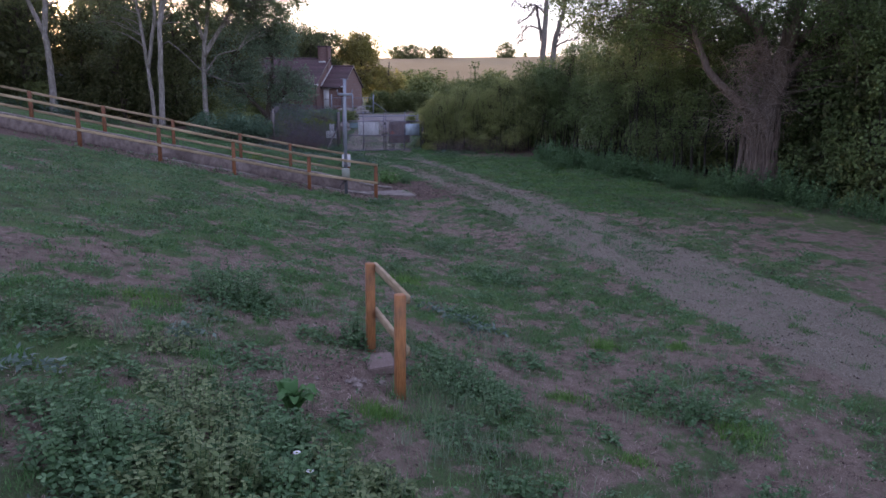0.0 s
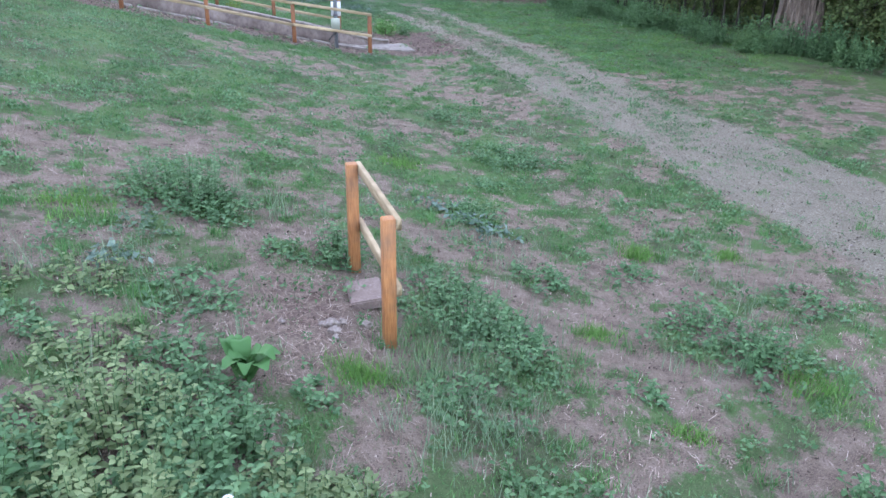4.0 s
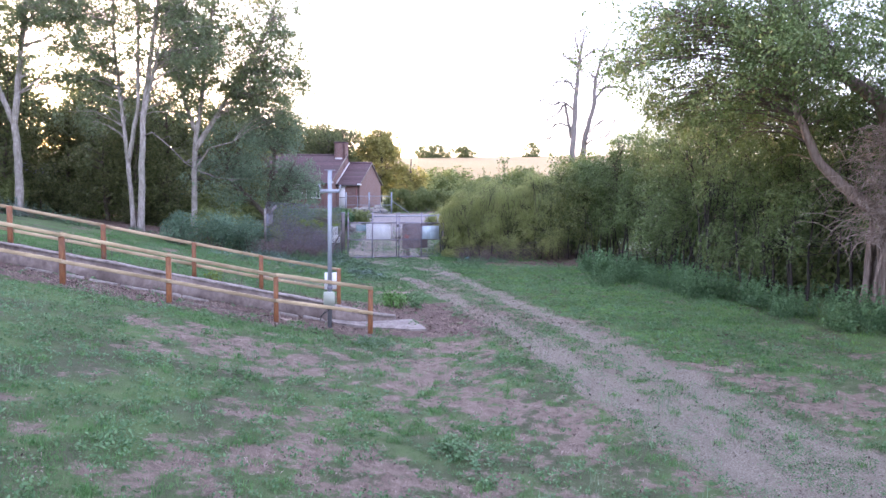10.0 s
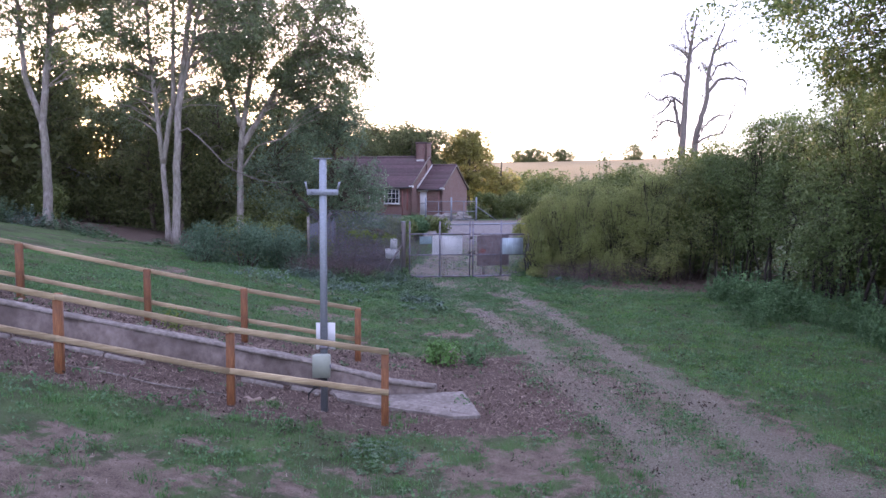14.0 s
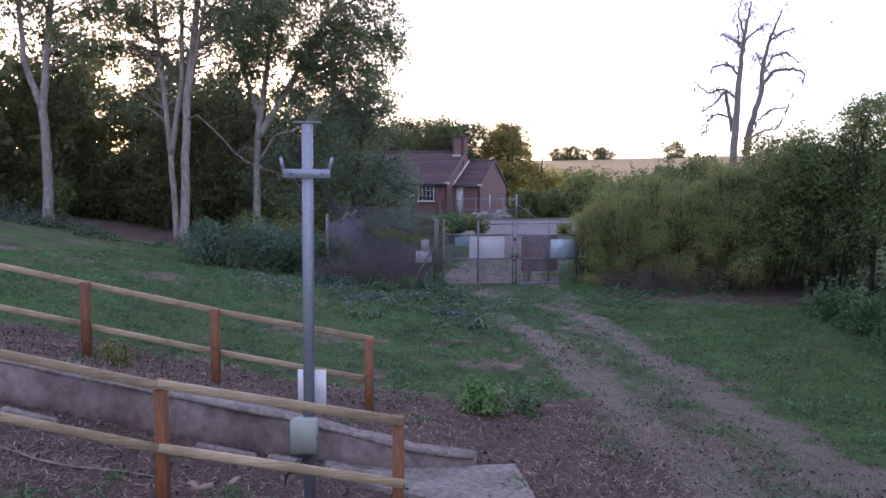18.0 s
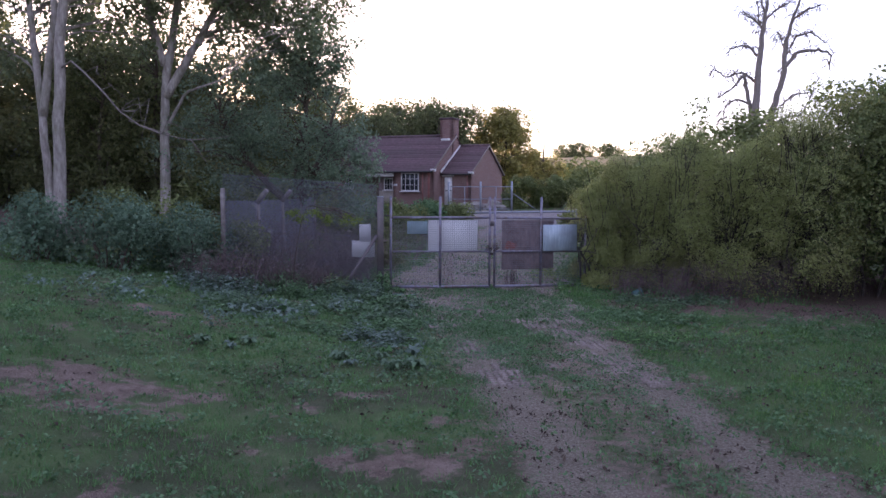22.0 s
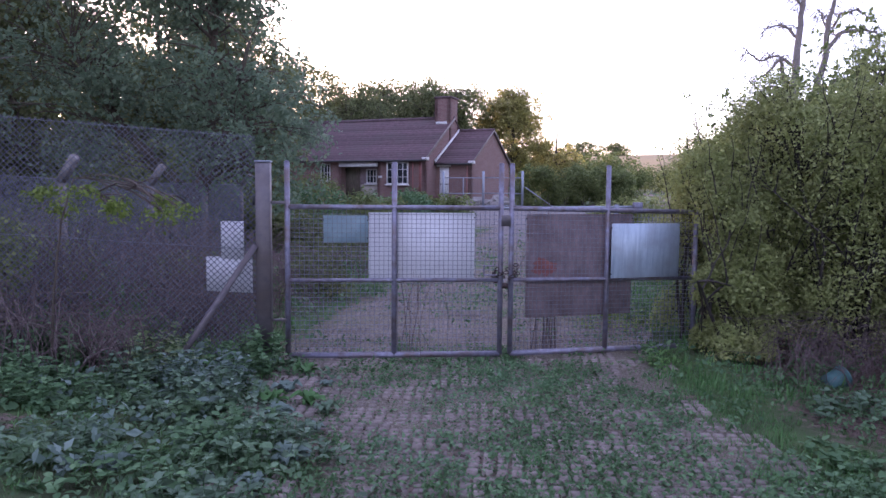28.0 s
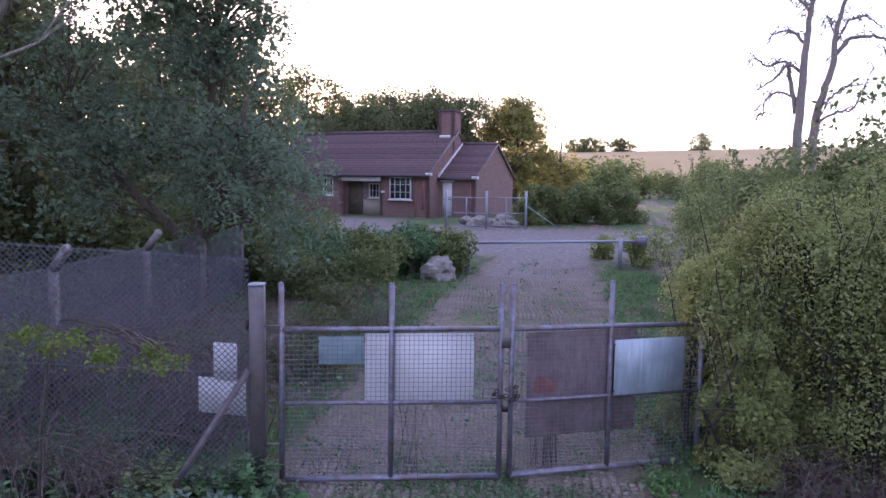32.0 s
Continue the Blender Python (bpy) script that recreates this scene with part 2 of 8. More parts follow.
M_POSTSTEEL = surface("dark_gatepost_paint", (0.085, 0.075, 0.08), (0.115, 0.10, 0.105), (0.15, 0.135, 0.14), 12, 0.5, 0.1, 0.12, stain=(0.10, 0.075, 0.06), stain_scale=3)
M_CHAINRUST = surface("dark_rusty_chain", (0.030, 0.020, 0.018), (0.050, 0.034, 0.030), (0.085, 0.058, 0.048), 40, 0.6, 0.5, 0.2)
M_WIRE = surface("weathered_wire", (0.135, 0.145, 0.172), (0.19, 0.205, 0.238), (0.262, 0.28, 0.315), 30, 0.5, 0.5, 0)
M_CHAIN = surface("dull_coated_wire", (0.09, 0.094, 0.118), (0.125, 0.13, 0.16), (0.17, 0.178, 0.212), 30, 0.6, 0.15, 0)
M_CONC = surface("weathered_concrete", (0.13, 0.115, 0.105), (0.20, 0.18, 0.168), (0.28, 0.26, 0.24), 12, 0.9, bump=0.4, stain=(0.095, 0.075, 0.065), stain_scale=1.8)
M_COPING = surface("pale_concrete_coping", (0.125, 0.105, 0.090), (0.215, 0.186, 0.162), (0.31, 0.272, 0.242), 13, 0.92, bump=0.6, stain=(0.115, 0.095, 0.08), stain_scale=3.2)
M_PAVER = surface("concrete_paver", (0.125, 0.102, 0.086), (0.185, 0.155, 0.132), (0.25, 0.215, 0.186), 25, 0.9, bump=0.5, stain=(0.17, 0.14, 0.115), stain_scale=2.0, vary=0.18)
M_BARKPALE = surface("pale_bark", (0.16, 0.135, 0.115), (0.27, 0.24, 0.215), (0.40, 0.37, 0.34), 4, 0.9, bump=0.8, dist=0.03, stretch=(3, 3, 0.8), stain=(0.13, 0.13, 0.085), stain_scale=1.2)
M_BARK = surface("brown_bark", (0.05, 0.038, 0.03), (0.10, 0.078, 0.06), (0.16, 0.125, 0.10), 5, 0.95, bump=0.9, dist=0.04, stretch=(4, 4, 0.8), stain=(0.07, 0.075, 0.04), stain_scale=1.0)
# near-black bark: the shade inside the hedge is put into the stem colour
M_HEDGESTEM = surface("shaded_hedge_stem", (0.022, 0.018, 0.016), (0.040, 0.033, 0.028), (0.070, 0.058, 0.048), 8, 0.95, bump=0.4, stretch=(3, 3, 0.8))
M_OLDBARK = surface("old_tree_bark", (0.10, 0.072, 0.056), (0.20, 0.150, 0.120), (0.31, 0.25, 0.205), 4, 0.95, bump=1.0, dist=0.06, stretch=(4, 4, 0.5), stain=(0.13, 0.10, 0.09), stain_scale=0.8)
M_DEADWOOD = surface("dead_wood", (0.10, 0.085, 0.075), (0.17, 0.145, 0.13), (0.25, 0.22, 0.20), 6, 0.9, bump=0.5, stretch=(3, 3, 0.7))
M_TWIG = surface("dry_twigs", (0.17, 0.13, 0.10), (0.28, 0.22, 0.18), (0.42, 0.35, 0.30), 12, 0.9, bump=0)
M_LEAF_HEDGE = foliage("hedge_leaf", (0.112, 0.146, 0.054), (0.156, 0.200, 0.070), (0.216, 0.262, 0.095), 0.38, patch=0.35, patch_col=(0.215, 0.225, 0.085))
# darker version of the hedge leaf, with the belt's shade put into its colour
M_LEAF_BELT = foliage("shaded_belt_leaf", (0.080, 0.128, 0.046), (0.120, 0.185, 0.066), (0.180, 0.252, 0.092), 0.28, patch=0.35, patch_col=(0.14, 0.165, 0.065))
M_LEAF_TWIGGY = foliage("thin_hedge_leaf", (0.210, 0.250, 0.090), (0.275, 0.325, 0.115), (0.350, 0.395, 0.145), 0.4, patch=0.4, patch_col=(0.26, 0.22, 0.12))
M_LEAF_NETTLE = foliage("nettle_leaf", (0.125, 0.185, 0.080), (0.185, 0.260, 0.115), (0.275, 0.35, 0.165), 0.4)
# low sun's gold put into the leaf colour of the trees behind the bungalow
M_LEAF_GOLD = foliage("sunlit_leaf", (0.20, 0.20, 0.07), (0.30, 0.285, 0.095), (0.42, 0.385, 0.135), 0.6)
M_LEAF_PALEGRASS = foliage("pale_grass_blade", (0.11, 0.175, 0.105), (0.17, 0.255, 0.15), (0.28, 0.36, 0.23), 0.35)
M_LITTER = foliage("dead_leaf", (0.050, 0.038, 0.030), (0.085, 0.064, 0.050), (0.15, 0.112, 0.085), 0.1, 0.9)
M_TUB = surface("dirty_teal_plastic", (0.02, 0.085, 0.08), (0.032, 0.115, 0.108), (0.055, 0.15, 0.14), 8, 0.6, bump=0.1, stain=(0.07, 0.06, 0.05), stain_scale=12)
M_LEAF_DARK = foliage("wood_leaf", (0.090, 0.112, 0.050), (0.140, 0.172, 0.074), (0.205, 0.235, 0.100), 0.55, patch=0.4, patch_col=(0.21, 0.19, 0.09))
M_LEAF_TREE = foliage("tall_tree_leaf", (0.130, 0.170, 0.092), (0.170, 0.222, 0.120), (0.225, 0.278, 0.150), 0.5)
M_LEAF_WILLOW = foliage("grey_green_leaf", (0.125, 0.190, 0.120), (0.170, 0.250, 0.160), (0.230, 0.315, 0.20), 0.6)
M_LEAF_SCRUB = foliage("scrub_leaf", (0.085, 0.155, 0.098), (0.125, 0.210, 0.135), (0.175, 0.275, 0.175), 0.45)
M_LEAF_WEED = foliage("weed_leaf", (0.060, 0.132, 0.055), (0.100, 0.205, 0.089), (0.168, 0.296, 0.138), 0.35, patch=0.4, patch_col=(0.10, 0.175, 0.115))
M_LEAF_BRIGHT = foliage("fresh_leaf", (0.075, 0.170, 0.048), (0.115, 0.255, 0.072), (0.180, 0.345, 0.112), 0.35)
M_LEAF_BLUE = foliage("blue_grey_leaf", (0.088, 0.145, 0.110), (0.135, 0.205, 0.16), (0.205, 0.285, 0.235), 0.3)
M_LEAF_YELLOW = foliage("yellow_green_leaf", (0.115, 0.175, 0.038), (0.175, 0.245, 0.052), (0.25, 0.325, 0.080), 0.45)
M_LEAF_RUST = foliage("rusty_leaf", (0.117, 0.058, 0.033), (0.182, 0.098, 0.046), (0.247, 0.156, 0.065), 0.3)
M_GRASS = foliage("grass_blade", (0.046, 0.132, 0.040), (0.085, 0.222, 0.066), (0.145, 0.302, 0.106), 0.35, patch=0.3, patch_col=(0.140, 0.225, 0.10))
M_TUFT = foliage("fresh_grass_blade", (0.075, 0.170, 0.040), (0.125, 0.265, 0.065), (0.19, 0.36, 0.10), 0.4)
M_PALEGRASS = foliage("grey_green_grass_blade", (0.10, 0.175, 0.075), (0.155, 0.250, 0.112), (0.225, 0.33, 0.16), 0.4)
M_DOCK = foliage("dock_leaf", (0.06, 0.15, 0.05), (0.075, 0.19, 0.06), (0.10, 0.235, 0.08), 0.3)
M_LEAF_DULL = foliage("dull_ivy_leaf", (0.068, 0.120, 0.070), (0.105, 0.182, 0.105), (0.165, 0.255, 0.160), 0.25, patch=0.6, patch_col=(0.11, 0.21, 0.075))
M_CHIP = foliage("wood_chip", (0.15, 0.10, 0.08), (0.29, 0.215, 0.175), (0.50, 0.41, 0.345), 0.0, 0.9)
M_MULCHCHIP = foliage("bark_mulch_chip", (0.075, 0.050, 0.041), (0.160, 0.113, 0.092), (0.42, 0.335, 0.28), 0.0, 0.9)
M_BRAMBLE = surface("bramble_stem", (0.075, 0.054, 0.050), (0.125, 0.092, 0.085), (0.21, 0.165, 0.15), 10, 0.85, bump=0)
M_WALLFACE = surface("stained_wall_face", (0.105, 0.078, 0.067), (0.178, 0.140, 0.122), (0.25, 0.205, 0.182), 7, 0.95, bump=0.6, stretch=(1.0, 1.0, 0.8), stain=(0.062, 0.045, 0.038), stain_scale=0.9)
M_CLOD = surface("dry_clod", (0.14, 0.110, 0.095), (0.215, 0.178, 0.155), (0.33, 0.285, 0.25), 30, 0.95, bump=0.5, dist=0.01)
M_STONE = surface("pebble", (0.15, 0.122, 0.105), (0.235, 0.20, 0.175), (0.34, 0.30, 0.265), 20, 0.85, bump=0.2)
M_WHITE = surface("white_sheet", (0.62, 0.62, 0.64), (0.70, 0.70, 0.72), (0.76, 0.76, 0.78), 4, 0.5, bump=0.05, stain=(0.56, 0.55, 0.56), stain_scale=2)
M_TEAL = surface("teal_sheet", (0.17, 0.27, 0.30), (0.22, 0.33, 0.36), (0.27, 0.39, 0.42), 6, 0.5, bump=0.05, stain=(0.20, 0.28, 0.29), stain_scale=4)
M_BROWNBOARD = surface("stained_board", (0.16, 0.12, 0.125), (0.22, 0.165, 0.17), (0.29, 0.22, 0.22), 5, 0.8, bump=0.2, stretch=(3, 3, 1), stain=(0.11, 0.075, 0.075), stain_scale=4)
M_GREYPANEL = surface("blue_grey_panel", (0.25, 0.32, 0.37), (0.32, 0.40, 0.46), (0.38, 0.47, 0.53), 5, 0.4, 0.2, 0.1, stretch=(6, 6, 0.6), stain=(0.24, 0.28, 0.31), stain_scale=3)
M_BOXPAINT = surface("pale_green_box", (0.28, 0.315, 0.265), (0.325, 0.36, 0.305), (0.37, 0.405, 0.345), 10, 0.5, bump=0.05, stain=(0.27, 0.285, 0.235), stain_scale=5)
M_BLACK = surface("black_cable", (0.012, 0.012, 0.012), (0.02, 0.02, 0.02), (0.03, 0.03, 0.03), 20, 0.6, bump=0)
M_WHITEPAINT = surface("house_white_paint", (0.50, 0.50, 0.50), (0.60, 0.60, 0.59), (0.68, 0.68, 0.66), 8, 0.6, bump=0.1, stain=(0.46, 0.44, 0.42), stain_scale=1.5)
M_ROOF = surface("red_brown_roof_tile", (0.062, 0.037, 0.041), (0.092, 0.055, 0.059), (0.125, 0.077, 0.08), 6, 0.85, bump=0.3, stain=(0.08, 0.06, 0.056), stain_scale=0.8, vary=0.2)
M_DOORPALE = surface("pale_boarded_panel", (0.27, 0.235, 0.20), (0.34, 0.30, 0.255), (0.40, 0.36, 0.31), 6, 0.75, bump=0.1, stretch=(4, 4, 1))
M_REDPAINT = surface("faded_red_paint", (0.20, 0.075, 0.068), (0.27, 0.10, 0.09), (0.34, 0.145, 0.125), 8, 0.7, bump=0.15, stain=(0.20, 0.09, 0.075), stain_scale=3)
M_BOULDER = surface("pale_boulder", (0.165, 0.148, 0.132), (0.225, 0.205, 0.185), (0.30, 0.28, 0.255), 6, 0.9, bump=0.6, dist=0.03, stain=(0.14, 0.14, 0.105), stain_scale=2)
M_SLAB = surface("paving_slab", (0.12, 0.086, 0.073), (0.178, 0.132, 0.113), (0.25, 0.194, 0.168), 45, 0.9, bump=0.5, stain=(0.15, 0.108, 0.09), stain_scale=8)


def brick_material():
    m, nt, links, b = nodes_of("red_brick")
    tc = nt.new("ShaderNodeTexCoord")
    mp = nt.new("ShaderNodeMapping")
    links.new(tc.outputs["UV"], mp.inputs[0])
    br = nt.new("ShaderNodeTexBrick")
    for k, v in (("Scale", 1.0), ("Brick Width", 0.225), ("Row Height", 0.075), ("Mortar Size", 0.006)):
        br.inputs[k].default_value = v
    br.inputs["Color1"].default_value, br.inputs["Color2"].default_value, br.inputs["Mortar"].default_value = (0.150, 0.078, 0.068, 1), (0.210, 0.118, 0.102, 1), (0.24, 0.195, 0.18, 1)
    links.new(mp.outputs[0], br.inputs["Vector"])
    nz = noise_node(nt, links, 1.5, 5)
    col = mix_node(nt, links, math_node(nt, links, "MULTIPLY", ramp_node(nt, links, nz.outputs[0], [(0.45, (0, 0, 0)), (0.7, (1, 1, 1))]).outputs[0], 0.5), br.outputs[0], (0.17, 0.10, 0.085))
    links.new(col, b.inputs["Base Color"])
    b.inputs["Roughness"].default_value = 0.9
    bump_node(nt, links, b, br.outputs["Fac"], -0.4, 0.01)
    return m


M_BRICK = brick_material()


def glass_material():
    m, nt, links, b = nodes_of("dark_window_glass")
    b.inputs["Base Color"].default_value = (0.02, 0.025, 0.03, 1)
    b.inputs["Roughness"].default_value = 0.08
    b.inputs["IOR"].default_value = 1.5
    return m


M_GLASS = glass_material()

# ---- the ground: one sheet from under the camera to the skyline ----
def fence_near(x):
    return 21.56 + 0.255 * (x + 1.89)


def wall_line(x):
    return 23.15 + 0.255 * (x + 2.19)


def fence_far(x):
    return 24.54 + 0.25 * (x + 3.16)


def track_x(y):
    return lerp(y, [-12, 0, 5, 8, 11, 14, 17, 20, 22, 25, 28, 32, 38, 53], [12, 9, 7.5, 6.55, 5.6, 4.75, 3.75, 3.0, 2.5, 1.5, 0.48, -0.93, -3.1, -4.1])


def wall_height(x):
    return 0.36 * smooth(-np.asarray(x, float), 0.7, 3.9)


def height(x, y):
    x, y = np.asarray(x, float), np.asarray(y, float)
    x0 = lerp(y, [-10, 5, 21, 39, 60, 90], [6.0, 2.2, -2.0, -7.0, -16, -26])
    s = lerp(y, [0, 25, 40, 60, 90], [0.205, 0.205, 0.12, 0.05, 0.03])
    u = x0 - x
    rise = s * 0.6 * np.logaddexp(0, np.clip(u, -50, 30) / 0.6)
    base = lerp(y, [-60, -10, 5, 22, 39, 50, 54, 65, 71, 80, 120, 180, 240, 300, 360, 500, 900], [-0.5, -0.5, -0.5, -0.44, -0.33, -0.06, 0.08, 0.75, 1.08, 1.2, 2.0, 6.0, 11.5, 16.2, 19.0, 18, -10])
    side = lerp(x, [-400, -120, -60, 0, 60, 140, 400], [1.15, 1.0, 0.90, 0.97, 1.05, 1.15, 1.3])
    z = base * np.where(base > 2, side, 1.0) + rise
    d = y - wall_line(x)
    bank = lerp(d, [0.15, 1.5, 3.2], [1.0, 0.33, 0.0]) * (wall_height(x) + 0.02) * np.where(d > 0.15, 1.0, 0.0) * smooth(-x, 1.4, 2.0)
    ramp = -0.07 * smooth(y - fence_near(x), 0.25, 0.6) * np.where(d < 0.15, 1.0, 0.0) * smooth(-x, 1.2, 2.2)
    return z + bank + ramp


def rough(x, y):
    near = smooth(y, 55, 45) * smooth(y, -6, -2)
    near = near * (1 - 0.6 * smooth(np.abs(y - fence_near(x) - 1.2), 3.0, 2.0) * smooth(-x, 0, 1))
    t = np.abs(x - track_x(y))
    ruts = -0.035 * np.exp(-((t - lerp(y, [20, 30, 37], [0.80, 0.92, 1.12])) / 0.3) ** 2) * smooth(y, 36, 33)
    return near * (0.07 * (fbm(x * 0.7, y * 0.7, 3) - 0.5) + 0.06 * (fbm(x * 2.3, y * 2.3, 57, 2) - 0.5) + 0.03 * (fbm(x * 3.1, y * 3.1, 9, 3) - 0.5) + ruts)


def level(x, y):
    return height(x, y) + rough(x, y)


def strip_x(y):
    """Where the green strip runs between the wheel tracks."""
    return track_x(y) + lerp(y, [31, 33, 35, 38.7], [0.0, -0.4, -0.04, 0.25])


def masks(x, y):
    """How far the ground is track, chipped mulch (also used for shade by the hedge), or green."""
    x, y = np.asarray(x, float), np.asarray(y, float)
    n1, n2 = fbm(x * 0.55, y * 0.55, 21, 4), fbm(x * 1.7 + 7, y * 1.7, 33, 3)
    n3, n4 = fbm(x * 3.6, y * 3.6 + 3, 57, 2), fbm(x * 8.5 + 5, y * 8.5, 79, 2)
    off = x - track_x(y) + 0.35 * (n2 - 0.5)
    t = np.abs(off)
    wide = lerp(y, [0, 10, 22, 30, 38], [1.5, 1.4, 1.4, 1.4, 1.6])
    track = 1 - smooth(t, wide - 0.25, wide + 0.3)
    rut = np.exp(-((t - lerp(y, [20, 30, 37], [0.80, 0.92, 1.12])) / lerp(y, [10, 24], [0.40, 0.27])) ** 2)
    bare = smooth(y, 24, 12) * 0.45                      # the lower part is worn bare across
    track = track * np.clip(lerp(y, [12, 24, 30], [0.4, 0.42, 0.45]) + 0.95 * rut + bare, 0, 1) * smooth(y, 53, 50)
    dn, df = y - fence_near(x), y - fence_far(x)
    mulch = smooth(dn, -0.7, -0.2) * (1 - smooth(df + 0.9 * (n2 - 0.5), 0.7, 1.7)) * smooth(-x, -1.9, -0.6)
    mulch = np.maximum(mulch, np.exp(-(((x - 0.6) / 1.3) ** 2 + ((y - 23.6) / 1.6) ** 2)) * 0.9)
    # shade under the hedge, painted with the dark mulch colour
    mulch = np.maximum(mulch, 0.85 * smooth(x, track_x(y) + 2.3, track_x(y) + 3.1) * smooth(y, 36.2, 37.6) * smooth(y, 46, 43) * smooth(x, 9, 6))
    mulch = np.maximum(mulch, 0.85 * smooth(y + 1.6 * (n1 - 0.5) - 0.10 * (x + 16), 37.4, 39.6) * smooth(-x, 8.6, 10.0) * smooth(y, 62, 56))
    spot = np.exp(-(((x + 0.85) / 0.75) ** 2 + ((y - 5.5) / 0.9) ** 2))
    mulch = np.maximum(mulch, 0.6 * spot)
    lush = lerp(y, [-3, 6, 12, 19, 24, 27, 38, 42, 60], [0.02, -0.02, 0.015, 0.03, 0.05, 0.09, 0.08, 0.0, 0.06])
    lush = lush + 0.10 * smooth(x, track_x(y) + 1.3, track_x(y) + 2.2) * smooth(y, 18, 24) - 0.02 * smooth(x, track_x(y) + 1.3, track_x(y) + 3) * smooth(y, 21, 13)
    lush = lush + 0.12 * smooth(-x, 1, 6) * smooth(y, 7, 12) * (0.5 + 0.5 * smooth(y, 31, 27))
    lush = lush - 0.05 * smooth(fbm(x * 0.32, y * 0.62, 151, 2), 0.50, 0.62) * smooth(y, 24, 27) * smooth(y, 34, 31) * smooth(x, track_x(y) - 0.5, track_x(y) - 2.0)
    lush = lush - 0.14 * np.exp(-((x + 12.6) / 3.0) ** 2 - ((y - 36.6) / 2.2) ** 2) - 0.17 * np.exp(-((x + 5.7) / 1.2) ** 2 - ((y - 28.9) / 0.9) ** 2) - 0.14 * np.exp(-((x + 7.2) / 1.1) ** 2 - ((y - 32.7) / 0.4) ** 2)
    lush = lush - 0.03 * smooth(x, track_x(y) + 1.6, track_x(y) + 2.4) * smooth(y, 31, 34) * smooth(x, 5, 3) - 0.13 * smooth(x, track_x(y) + 3.0, track_x(y) + 4.0) * smooth(y, 35, 37.5) * smooth(x, 5, 3)
    lush = lush - 0.17 * np.exp(-((x + 3.6) / 2.6) ** 2 - ((y - 17.9) / 1.3) ** 2)
    green = smooth(n1 * 0.26 + n2 * 0.24 + n3 * 0.30 + n4 * 0.20 + lush, 0.405, 0.61)
    green = green * (1 - 0.97 * mulch) * (1 - 0.93 * spot)
    mid = np.exp(-((x - strip_x(y)) / 0.5) ** 2) * smooth(y, 12, 20)
    green = green * np.clip(1 - track * 1.15, 0, 1)
    green = np.maximum(green, lerp(y, [24, 30], [0.55, 0.62]) * mid * smooth(n2 * 0.5 + n3 * 0.5, 0.34, 0.6) * smooth(y, 53, 50))
    drive = smooth(np.abs(x - track_x(y) + 0.25), 2.4, 2.0) * smooth(y, 35, 37) * smooth(y, 54, 52)
    green = green * (1 - 0.75 * drive)
    track = np.maximum(track, 0.75 * drive)
    return track, mulch, np.clip(green, 0, 1)


